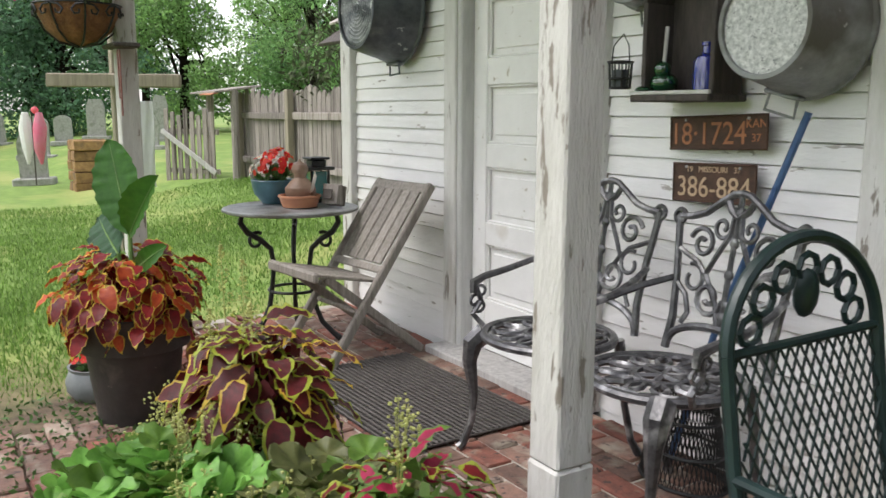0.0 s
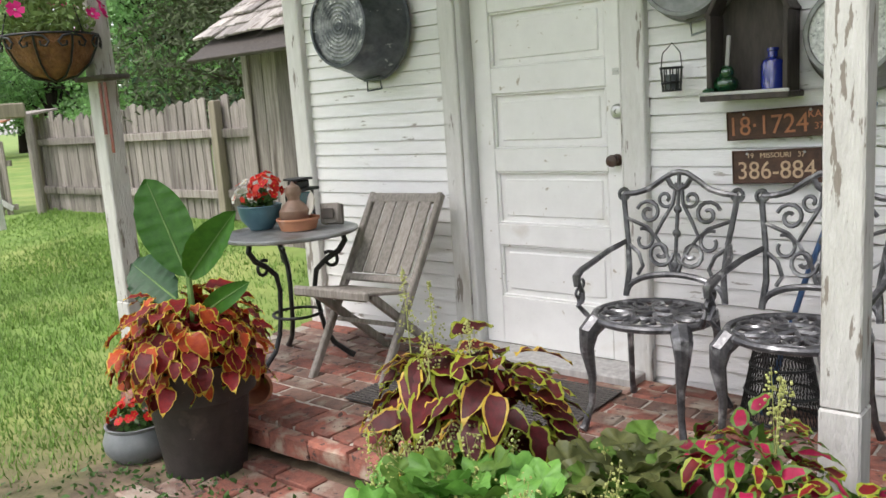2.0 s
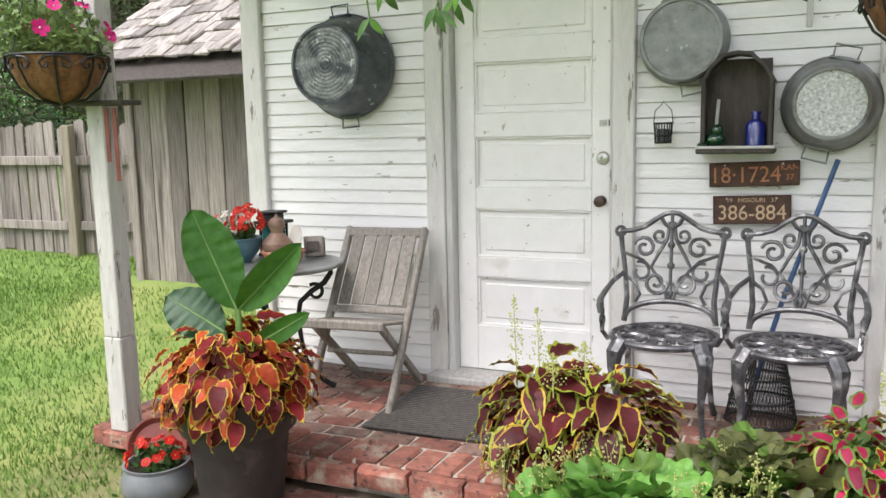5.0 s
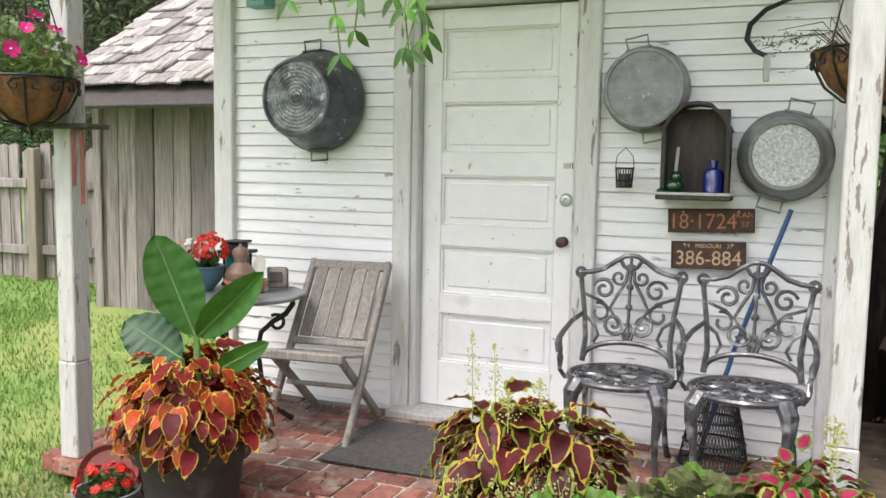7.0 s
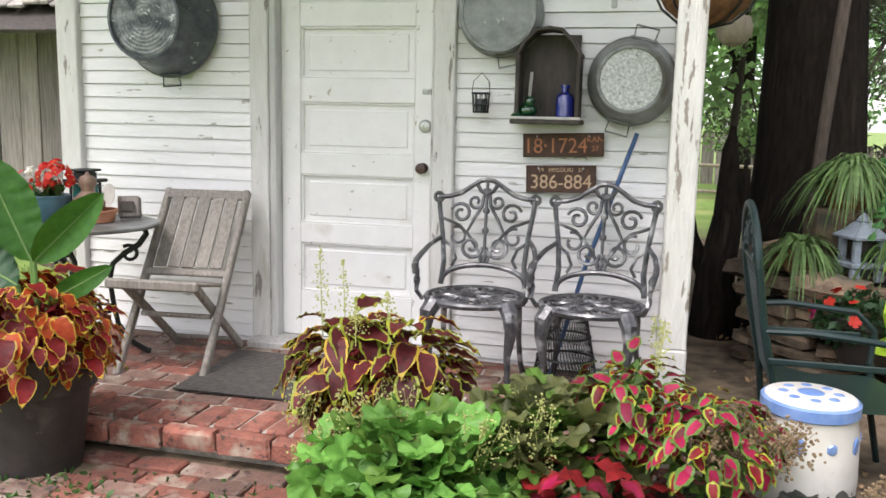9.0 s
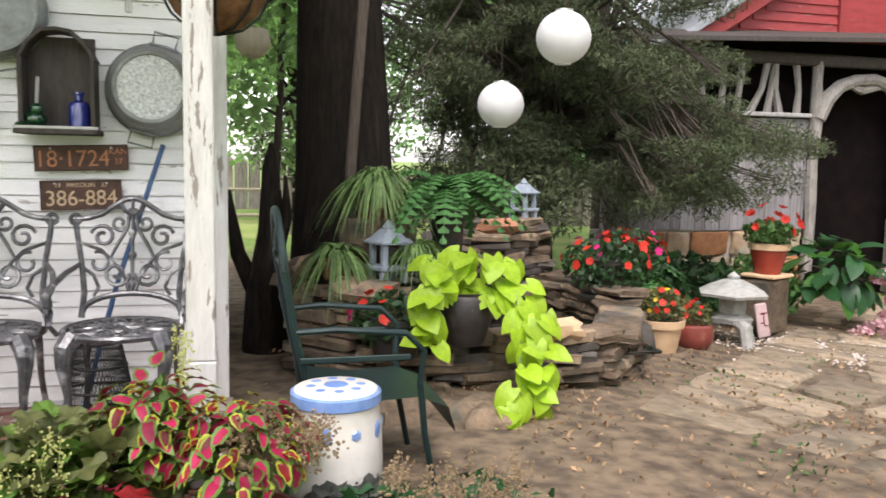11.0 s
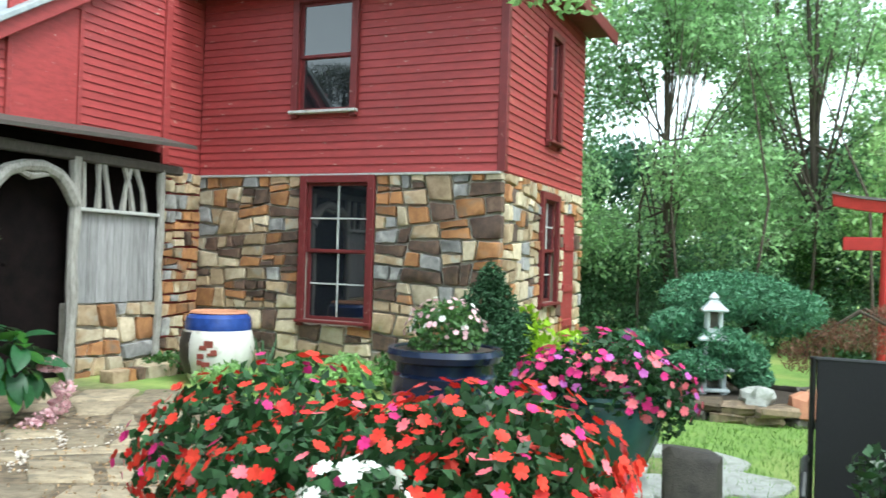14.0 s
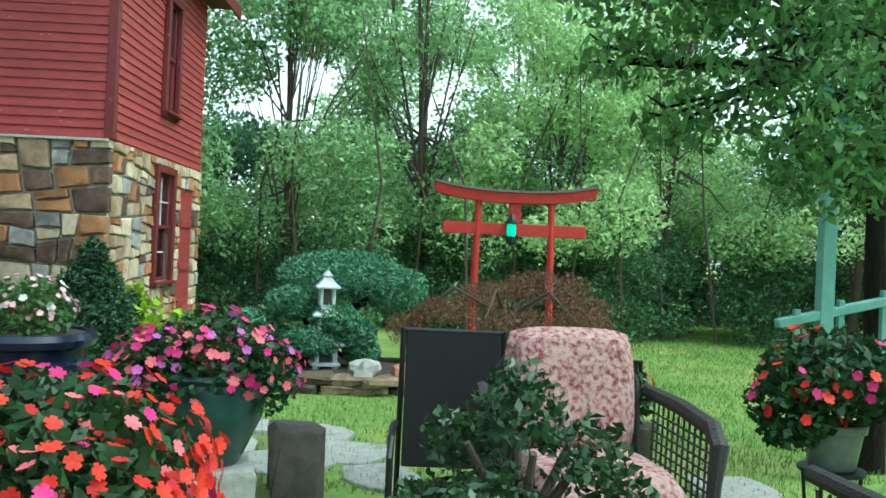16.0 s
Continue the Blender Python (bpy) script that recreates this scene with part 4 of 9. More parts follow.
YELLOW = leafmat("yellow_petal", (0.75, 0.55, 0.05), (0.65, 0.42, 0.03), 0.55, 0.1, 0.3, island=False)


def wires(name, paths, r, mt, parent, label="", n=5):
    b = Build()
    for p in paths:
        b.tube(p, r, n)
    return part(name, b, mt, parent, label, smooth=60)


def spiral(cx, cz, r0, r1, a0, turns, n=16):
    return [(cx + (r0 + (r1 - r0) * i / n) * math.cos(a0 + turns * 2 * math.pi * i / n), 0, cz + (r0 + (r1 - r0) * i / n) * math.sin(a0 + turns * 2 * math.pi * i / n)) for i in range(n + 1)]


def text(body, size, mt, m, parent, name="lettering", extrude=0.0012):
    cu = bpy.data.curves.new("lettering", "FONT")
    cu.body, cu.size, cu.extrude, cu.align_x, cu.align_y = body, size, extrude, "CENTER", "CENTER"
    ob = bpy.data.objects.new("lettering", cu)
    scene.collection.objects.link(ob)
    me = bpy.data.meshes.new_from_object(ob.evaluated_get(bpy.context.evaluated_depsgraph_get()))
    bpy.data.objects.remove(ob)
    me.materials.clear()
    me.materials.append(mt)
    return part(name, me, None, parent, at=m)


# ---- hung on the porch wall ----
def tub(name, label, x, z, r, depth, rb, mts, tilt=0.0, ribs=0, y=-0.02):
    t = thing(name, label, "tub", pose(x, y, z, 90) @ pose(0, 0, 0, 0, 0, tilt))
    prof = [(r - 0.004, 0.004), (r + 0.008, 0.0), (r + 0.008, 0.012), (r, 0.018), (r - (r - rb) * 0.45, depth * 0.45), (r - (r - rb) * 0.47, depth * 0.5), (rb + 0.004, depth - 0.006), (rb, depth), (rb - 0.012, depth), (rb - 0.014, depth - 0.008)]
    part("body", Build().lathe(prof, 48, cap=False), mts[0], t, smooth=30)
    b = Build()
    q = [(rb - 0.013, depth - 0.010)]
    for k in range(ribs):
        rr = (rb - 0.02) * (1 - (k + 0.5) / (ribs + 0.5))
        q += [(rr + 0.006, depth - 0.010), (rr, depth - 0.0075), (rr - 0.006, depth - 0.010)]
    q.append((0.0, depth - 0.010))
    part("bottom", b.lathe(q, 48, cap=False), mts[1], t, smooth=30)
    for s in (1, -1):
        w = 0.045
        b = Build().tube([(-w, s * (r - 0.005), 0.03), (-w * 1.1, s * (r + 0.05), 0.03), (w * 1.1, s * (r + 0.05), 0.03), (w, s * (r - 0.005), 0.03)], 0.005, 6)
        b.box((0, s * (r - 0.004), 0.03), (0.12, 0.012, 0.03), 0.004)
        part("handle", b, mts[0], t)
    return t


tub("wash_tub", "dark galvanised wash tub hung with its ringed bottom out", -0.575, 1.577, 0.262, 0.235, 0.195, (GALVDARK, GALVRING), 4, 9)
tub("boiler_lid", "round grey galvanised pan hung on the clapboards", 1.128, 1.605, 0.186, 0.105, 0.172, (GALV, GALV), 12)
tub("wash_tub", "galvanised tub with a bright spangled bottom hung on the wall", 1.724, 1.312, 0.188, 0.20, 0.142, (GALV, SPANGLE), -14)

# arched shelf box
sh = thing("wall_shelf", "dark weathered arched wooden wall niche holding bottles", "shelf", pose(1.362, -0.0, 1.115))
w, d, h = 0.285, 0.13, 0.42
part("back_board", Build().box((0, -0.012, 0.20), (w - 0.02, 0.014, 0.40), 0.003), DARKWOOD, sh)
for s in (-1, 1):
    part("side_board", Build().box((s * (w / 2 - 0.008), -d / 2 - 0.008, 0.155), (0.018, d, 0.30), 0.003), DARKWOOD, sh)
arch = [(-w / 2, 0.30), (-w / 2 + 0.035, 0.362), (-0.055, 0.412), (0.0, 0.42), (0.055, 0.412), (w / 2 - 0.035, 0.362), (w / 2, 0.30)]
b = Build()
for (x0, z0), (x1, z1) in zip(arch, arch[1:]):
    L = math.hypot(x1 - x0, z1 - z0)
    b.box((0, -d / 2 - 0.008, 0), (L + 0.008, d, 0.016), 0.003, pose((x0 + x1) / 2, 0, (z0 + z1) / 2, 0, -math.degrees(math.atan2(z1 - z0, x1 - x0)), 0))
part("arched_top", b, DARKWOOD, sh)
part("shelf_board", Build().box((0, -0.085, 0.012), (w + 0.03, 0.17, 0.022), 0.004), DARKWOOD, sh)
part("front_lip", Build().box((0, -0.165, 0.028), (w + 0.03, 0.012, 0.012), 0.002), TRIMGREY, sh)
part("pale_strip", Build().box((-0.09, -0.10, 0.17), (0.014, 0.008, 0.11), 0.002, pose(0, 0, 0, 0, 4, 0)), PALEWOOD, sh)
bt = thing("blue_bottle", "squat cobalt blue glass bottle on the wall shelf", "bottle", pose(1.438, -0.085, 1.14))
part("body", Build().lathe([(0.036, 0), (0.042, 0.006), (0.042, 0.09), (0.034, 0.108), (0.017, 0.118), (0.017, 0.138), (0.021, 0.14), (0.021, 0.150), (0.012, 0.150)], 20), BLUEGLASS, bt)
fr = thing("green_ornament", "small dark green glazed garden ornament on the shelf", "ornament", pose(1.272, -0.09, 1.14))
part("ornament_body", Build().ball((0, 0, 0.035), 0.042, (1.1, 1.0, 0.8), 8).ball((0.012, -0.02, 0.075), 0.026, n=8).ball((-0.045, -0.045, 0.012), 0.018, (1.3, 1.5, 0.8), 6), GREENGLASS, fr)
# wire basket
bk = thing("wire_candle_basket", "small rusty wire basket candle holder hung on the wall", "lantern", pose(1.051, -0.065, 1.165))
wires("ribs", [[(0.034 * math.cos(a), 0.034 * math.sin(a), 0.0), (0.040 * math.cos(a), 0.040 * math.sin(a), 0.085)] for a in np.linspace(0, 6.283, 11)[:-1]], 0.003, BLACKIRON, bk)
for z, r in ((0.0, 0.035), (0.03, 0.037), (0.085, 0.042)):
    part("hoop", Build().tube([(r * math.cos(a), r * math.sin(a), z) for a in np.linspace(0, 6.283, 19)], 0.004, 5), BLACKIRON, bk)
part("cup", Build().lathe([(0.028, 0.004), (0.030, 0.06), (0.027, 0.06), (0.025, 0.01), (0, 0.01)], 16), GALVDARK, bk)
wires("bail", [[(-0.042, 0, 0.085), (-0.036, 0.0, 0.14), (0, 0.01, 0.178), (0.036, 0, 0.14), (0.042, 0, 0.085)]], 0.0022, BLACKIRON, bk)
# iron hook
hk = thing("iron_hook", "curved black iron sickle hook hung on the wall", "hook", pose(0, 0, 0))
part("blade", Build().tube([(1.78, -0.05, 1.985), (1.70, -0.04, 1.965), (1.615, -0.035, 1.93), (1.555, -0.035, 1.87), (1.545, -0.035, 1.81), (1.58, -0.035, 1.76), (1.628, -0.035, 1.735)], [0.006, 0.009, 0.011, 0.012, 0.012, 0.011, 0.010], 8), BLACKIRON, hk)
part("handle", Build().box((1.63, -0.035, 1.685), (0.026, 0.02, 0.115), 0.005), TRIMGREY, hk, "short grey wooden handle")


def plate(x0, x1, z0, z1, tilt, label):
    p = thing("licence_plate", label, "licence plate", pose((x0 + x1) / 2, 0.012, (z0 + z1) / 2, 0, tilt, 0), "old licence plates")
    w, h = x1 - x0, z1 - z0
    part("sheet", Build().box((0, -0.032, 0), (w, 0.003, h), 0.0014), RUST, p)
    b = Build()
    for c, s in (((0, -0.035, h / 2 - 0.004), (w, 0.006, 0.006)), ((0, -0.035, -h / 2 + 0.004), (w, 0.006, 0.006)), ((-w / 2 + 0.004, -0.035, 0), (0.006, 0.006, h)), ((w / 2 - 0.004, -0.035, 0), (0.006, 0.006, h))):
        b.box(c, s, 0.002)
    part("raised_rim", b, RUST, p)
    for x in (-w * 0.32, w * 0.32):
        part("bolt", Build().ball((x, -0.036, h / 2 - 0.013), 0.005, n=5), CHROME, p)
    return p, w, h


F = pose(0, -0.0345, 0, 90)
p, w, h = plate(1.247, 1.616, 0.970, 1.077, -2.0, "rusty 1930s plate with faded orange numerals above another")
text("18\u00b71724", 0.098, RUSTORANGE, pose(-0.035, 0, -0.006) @ F @ Matrix.Diagonal((0.92, 1, 1, 1)), p)
text("KAN", 0.036, RUSTORANGE, pose(0.145, 0, 0.024) @ F, p)
text("37", 0.034, RUSTORANGE, pose(0.145, 0, -0.018) @ F, p)
p, w, h = plate(1.267, 1.588, 0.806, 0.930, -1.6, "rusty plate with faded cream numerals below another")
text("386-884", 0.092, CREAM, pose(0, 0, -0.016) @ F @ Matrix.Diagonal((0.93, 1, 1, 1)), p)
text("19   MISSOURI   37", 0.026, CREAM, pose(0, 0, 0.041) @ F, p)
# birdhouse
bh = thing("birdhouse", "small pale green birdhouse high on the clapboards", "birdhouse", pose(-0.905, -0.02, 2.07))
part("box", Build().box((0, -0.05, 0.07), (0.12, 0.10, 0.14), 0.004), TURQ, bh)
part("roof", Build().box((0, -0.06, 0.155), (0.17, 0.15, 0.02), 0.004, pose(0, 0, 0, 12, 0, 0)), TURQ, bh)
part("perch", Build().tube([(0, -0.10, 0.03), (0, -0.15, 0.03)], 0.004, 6), DARKWOOD, bh)

# ---- porch furniture ----
mt_ = thing("door_mat", "dark perforated rubber door mat on the brick porch", "door mat", pose(0.40, -0.54, PZ + 0.004, 0, 0, 1.5))
b = Build()
for x in np.linspace(-0.49, 0.49, 44):
    b.box((x, 0, 0.004), (0.007, 0.60, 0.006), 0.001)
part("long_ribs", b, RUBBER, mt_)
# plain black sheet added under the ribs as the shade in the holes
part("backing", Build().box((0, 0, 0.0005), (0.985, 0.605, 0.003), 0.001), BLACKIRON, mt_, "plain black sheet added as shade in the mat's holes")
b = Build()
for y in np.linspace(-0.30, 0.30, 27):
    b.box((0, y, 0.008), (0.99, 0.007, 0.006), 0.001)
part("cross_ribs", b, RUBBER, mt_)

# folding chair
fc = thing("folding_chair", "weathered grey wooden slatted folding chair beside the door", "chair", pose(-0.315, -0.135, PZ, 0, 0, 6))
for s in (-1, 1):
    part("back_post", Build().box((0, 0, 0), (0.03, 0.042, 1.0), 0.006, pose(s * 0.205, -0.275, 0.385, -35.5, 0, 0) @ Matrix.Diagonal((1, 1, 0.985, 1))), CHAIRWOOD, fc)
    part("rear_leg", Build().box((0, 0, 0), (0.028, 0.04, 0.66), 0.006, pose(s * 0.168, -0.28, 0.205, 52, 0, 0)), CHAIRWOOD, fc)
for k in range(5):
    part("back_slat", Build().box((0, 0, 0), (0.062, 0.012, 0.40), 0.003, pose(-0.14 + 0.07 * k, -0.135, 0.60, -35.5, 0, 0)), CHAIRWOOD, fc)
for k in range(6):
    part("seat_slat", Build().box((0, 0, 0), (0.06, 0.36, 0.016), 0.004, pose(-0.165 + 0.066 * k, -0.43, 0.395, -11, 0, 0)), CHAIRWOOD, fc)
for c, s, r in (((0, -0.012, 0.765), (0.41, 0.024, 0.05), -35.5), ((0, -0.265, 0.415), (0.40, 0.02, 0.035), -35.5)):
    part("cross_rail", Build().box((0, 0, 0), s, 0.005, pose(*c, r, 0, 0)), CHAIRWOOD, fc)
part("front_apron", Build().box((0, -0.605, 0.42), (0.43, 0.03, 0.045), 0.008), CHAIRWOOD, fc)
part("stretcher", Build().tube([(-0.17, -0.38, 0.235), (0.17, -0.38, 0.235)], 0.012, 8), CHAIRWOOD, fc)
part("stretcher", Build().tube([(-0.17, -0.06, 0.045), (0.17, -0.06, 0.045)], 0.012, 8), CHAIRWOOD, fc)

# bistro table
TX, TY, TZ = -0.72, -0.55, 0.615
tb = thing("bistro_table", "round metal bistro table with black curled iron legs", "table", pose(TX, TY, PZ))
H = TZ - PZ
part("tabletop", Build().lathe([(0.0, H - 0.018), (0.325, H - 0.018), (0.335, H - 0.012), (0.335, H - 0.002), (0.325, H + 0.002), (0.318, H - 0.001), (0.0, H - 0.001)], 48), GALV, tb, "grey pitted round top")
part("ring", Build().tube([(0.12 * math.cos(a), 0.12 * math.sin(a), 0.235) for a in np.linspace(0, 6.283, 25)], 0.008, 6), BLACKIRON, tb)
for k in range(3):
    a = 0.6 + k * 2.094
    c, s = math.cos(a), math.sin(a)
    prof = [(0.26, H - 0.025), (0.27, H - 0.06), (0.235, H - 0.11), (0.17, H - 0.15), (0.115, H - 0.20), (0.10, H - 0.28), (0.115, 0.24), (0.13, 0.16), (0.17, 0.08), (0.235, 0.03), (0.27, 0.008)]
    b = Build().tube([(r * c, r * s, z) for r, z in prof], [0.013, 0.014, 0.015, 0.014, 0.013, 0.012, 0.012, 0.012, 0.013, 0.014, 0.016], 8)
    sp = [((0.19 + p[0]) * c, (0.19 + p[0]) * s, H - 0.155 + p[2]) for p in spiral(0, 0, 0.045, 0.01, 2.2, -1.2)]
    b.tube(sp, 0.009, 6)
    part("leg", b, BLACKIRON, tb)


# ornate cast-iron chairs
def iron_chair(m, label):
    ch = thing("cast_iron_chair", label, "chair", m, "ornate iron chairs on the porch")
    zs = 0.415
    yb = 0.20
    lean = lambda z: yb + 0.075 * max(0, (z - zs)) / 0.45

    def bk(pts):
        return [(x, lean(z), z) for x, _, z in pts]
    fr = Build()
    side = [(0.195, 0, zs), (0.185, 0, zs + 0.10), (0.196, 0, zs + 0.22), (0.215, 0, zs + 0.34), (0.222, 0, zs + 0.395)]
    for s in (-1, 1):
        fr.tube(bk([(s * x, 0, z) for x, _, z in side]), [0.013, 0.012, 0.011, 0.011, 0.012], 8)
    crest = [(-0.222, 0, zs + 0.395), (-0.17, 0, zs + 0.40), (-0.12, 0, zs + 0.415), (-0.07, 0, zs + 0.45), (-0.03, 0, zs + 0.475), (0, 0, zs + 0.48), (0.03, 0, zs + 0.475), (0.07, 0, zs + 0.45), (0.12, 0, zs + 0.415), (0.17, 0, zs + 0.40), (0.222, 0, zs + 0.395)]
    fr.tube(bk(crest), 0.011, 8)
    for s in (-1, 1):
        fr.tube(bk(spiral(s * 0.222, zs + 0.395, 0.020, 0.020, 0, 1, 12)), 0.008, 6)
    fr.tube(bk([(0.19 * math.cos(a), 0, zs + 0.02 + 0.075 * math.sin(a)) for a in np.linspace(0.05, math.pi - 0.05, 15)]), 0.012, 8)
    back = part("back_frame", fr, IRON, ch)
    sc = Build()
    for s in (-1, 1):
        for cx, cz, r0, r1, a0, tn, rr in ((0.062, 0.175, 0.055, 0.012, math.pi, 1.4, 0.0085), (0.115, 0.325, 0.05, 0.012, 0.3, 1.3, 0.008), (0.05, 0.38, 0.035, 0.01, 3.4, 1.1, 0.007), (0.13, 0.22, 0.045, 0.02, 1.2, 0.9, 0.007)):
            sc.tube(bk([(s * (x), 0, zs + z) for x, _, z in spiral(cx, cz, r0, r1, a0, tn)]), rr, 6)
        sc.tube(bk([(s * x, 0, zs + z) for x, z in ((0.012, 0.10), (0.03, 0.16), (0.085, 0.24), (0.055, 0.30), (0.02, 0.36), (0.01, 0.44))]), 0.008, 6)
        sc.tube(bk([(s * x, 0, zs + z) for x, z in ((0.19, 0.20), (0.15, 0.17), (0.13, 0.12), (0.15, 0.085))]), 0.008, 6)
        sc.tube(bk([(s * x, 0, zs + z) for x, z in ((0.20, 0.30), (0.16, 0.285), (0.12, 0.27), (0.09, 0.24))]), 0.008, 6)
        sc.tube(bk([(s * x, 0, zs + z) for x, z in ((0.0, 0.41), (0.03, 0.43), (0.045, 0.455))]), 0.010, 6)
    sc.tube(bk([(0, 0, zs + z) for z in (0.09, 0.2, 0.3, 0.48)]), 0.008, 6)
    for z in (0.13, 0.25, 0.34, 0.42):
        sc.ball((0, lean(zs + z), zs + z), 0.017, (1, 0.5, 1), 5)
    part("back_scrollwork", sc, IRON, back, "pierced floral scrollwork back")
    st = Build()
    st.tube([(0.215 * math.cos(a), 0.01 + 0.205 * math.sin(a), zs - 0.012) for a in np.linspace(0, 2 * math.pi, 37)], 0.014, 8)
    for k in range(12):
        a = k * math.pi / 6
        for q in (0.135,):
            st.tube([(q * math.cos(a) + 0.055 * math.cos(a + t) * 1.0, 0.01 + q * math.sin(a) + 0.055 * math.sin(a + t), zs - 0.008) for t in np.linspace(0, 6.283, 11)], 0.0085, 5)
    st.tube([(0.075 * math.cos(a), 0.01 + 0.075 * math.sin(a), zs - 0.008) for a in np.linspace(0, 6.283, 19)], 0.009, 5)
    for k in range(6):
        a = k * math.pi / 3
        st.tube([(0, 0.01, zs - 0.008), (0.075 * math.cos(a), 0.01 + 0.075 * math.sin(a), zs - 0.008)], 0.009, 5)
    part("seat", st, IRON, ch, "pierced round iron seat")
    for s in (-1, 1):
        b = Build().tube([(s * 0.20, lean(zs + 0.24), zs + 0.215), (s * 0.235, 0.14, zs + 0.19), (s * 0.25, 0.04, zs + 0.165), (s * 0.252, -0.06, zs + 0.15), (s * 0.245, -0.11, zs + 0.135), (s * 0.243, -0.115, zs + 0.10)], [0.010, 0.011, 0.012, 0.013, 0.016, 0.010], 8)
        b.tube([(s * 0.245, -0.10, zs + 0.12), (s * 0.235, -0.085, zs + 0.07), (s * 0.235, -0.12, zs + 0.03), (s * 0.215, -0.09, zs - 0.01)], 0.010, 6)
        for z, yy in ((0.105, -0.085), (0.075, -0.105), (0.05, -0.09)):
            b.tube([(s * 0.24, yy + 0.022 * math.cos(a), zs + z + 0.018 * math.sin(a)) for a in np.linspace(0, 6.283, 11)], 0.006, 5)
        part("arm", b, IRON, ch)
        for f, y in ((1, -0.13), (0, 0.16)):
            if f:
                pts, rr = [(s * 0.155, y, zs - 0.015), (s * 0.175, y - 0.035, zs - 0.05), (s * 0.178, y - 0.045, zs - 0.11), (s * 0.165, y - 0.035, zs - 0.22), (s * 0.168, y - 0.04, 0.10), (s * 0.185, y - 0.065, 0.02), (s * 0.19, y - 0.08, 0.006)], [0.038, 0.036, 0.026, 0.015, 0.012, 0.014, 0.016]
            else:
                pts, rr = [(s * 0.165, y, zs - 0.015), (s * 0.172, y + 0.02, zs - 0.10), (s * 0.175, y + 0.03, 0.18), (s * 0.185, y + 0.055, 0.06), (s * 0.195, y + 0.085, 0.006)], [0.020, 0.015, 0.012, 0.012, 0.015]
            part("leg", Build().tube(pts, rr, 8), IRON, ch)
    return ch


iron_chair(pose(1.125, -0.42, PZ, 0, 0, 3), "ornate grey cast-iron garden chair against the clapboards")
iron_chair(pose(1.625, -0.43, PZ, 0, 0, -4), "ornate grey cast-iron garden chair by the porch post")
# pole and mesh basket behind the chairs
po = thing("mop_handle", "blue-painted pole leaning against the clapboards", "pole", pose(0, 0, 0))
part("shaft", Build().tube([(1.43, -0.17, PZ), (1.566, -0.12, 0.482), (1.76, -0.05, 1.085)], 0.0105, 8), mat("faded_blue_paint", (0.035, 0.085, 0.20), (0.06, 0.13, 0.27), 12, 0.5), po)
wb = thing("mesh_basket", "black wire-mesh basket standing behind the iron chairs", "basket", pose(1.50, -0.17, PZ))
ps = []
for k in range(56):
    a = 2 * math.pi * k / 56
    for tw in (0.5, -0.5):
        ps.append([((0.15 - 0.06 * i / 6) * math.cos(a + tw * i / 6), (0.11 - 0.03 * i / 6) * math.sin(a + tw * i / 6), 0.30 * i / 6) for i in range(7)])
wires("mesh", ps, 0.0017, BLACKIRON, wb, n=4)
for z, q in ((0.0, 0.0), (0.10, 0.33), (0.20, 0.67), (0.30, 1.0)):
    part("hoop", Build().tube([((0.15 - 0.06 * q) * math.cos(a), (0.11 - 0.03 * q) * math.sin(a), z + 0.004) for a in np.linspace(0, 6.283, 25)], 0.006, 5), BLACKIRON, wb)

# on the table
def at_table(dx, dy):
    return pose(TX + dx, TY + dy, TZ + 0.003)


bw = thing("flower_bowl", "blue-glazed bowl of red and white begonias on the table", "flower pot", at_table(-0.19, -0.02))
pot(bw, [(0.055, 0), (0.06, 0.008), (0.095, 0.05), (0.105, 0.09), (0.108, 0.115), (0.112, 0.118), (0.108, 0.122), (0.10, 0.115), (0.095, 0.09)], BLUEPOT, 0.096, 0.10, "blue glazed bowl")
part("foliage", leafcloud("foliage", [(0, 0, 0.15, 0.09, 0.09, 0.05)], 160, 0.035, MIDLEAF, 3, 0.7), None, bw, kind="stuff")
FR, FW, FO = petals("red_bloom", 0.018, PETRED, eye=YELLOW), petals("white_bloom", 0.018, PETWHITE, eye=YELLOW), petals("orange_bloom", 0.018, PETORANGE)
blooms(bw, [FW, FW, FO], 45, (-0.04, 0, 0.16), 0.095, 5, 0.9, -0.1)
blooms(bw, [FR, FR, FO], 45, (0.05, 0.01, 0.19), 0.08, 6, 1.1, -0.2)
gd = thing("gourd", "brown dried bottle gourd in a terracotta tray", "gourd", at_table(-0.02, 0.06))
part("gourd_body", Build().lathe([(0.02, 0.02), (0.06, 0.03), (0.077, 0.06), (0.075, 0.09), (0.05, 0.12), (0.030, 0.138), (0.030, 0.15), (0.040, 0.17), (0.042, 0.185), (0.033, 0.205), (0.012, 0.216), (0.004, 0.23), (0, 0.232)], 28), GOURD, gd)
tr = thing("terracotta_tray", "shallow terracotta planter tray on the table", "tray", at_table(0.03, 0.035))
part("tray", Build().lathe([(0.085, 0), (0.10, 0.045), (0.106, 0.048), (0.106, 0.058), (0.095, 0.058), (0.085, 0.02), (0, 0.02)], 32), TERRA, tr)
dk = thing("white_saucer", "white china saucer propped against the gourd", "saucer", at_table(0.075, 0.10) @ pose(0, 0, 0.118, 78, 0, -25))
part("dish", Build().lathe([(0, 0.0), (0.035, 0.0), (0.055, 0.012), (0.056, 0.015), (0.034, 0.005), (0, 0.004)], 28), CHINA, dk)
ln = thing("black_lantern", "black metal lantern with teal glass on the table", "lantern", at_table(-0.14, 0.2))
part("base", Build().box((0, 0, 0.01), (0.12, 0.12, 0.02), 0.004), BLACKIRON, ln)
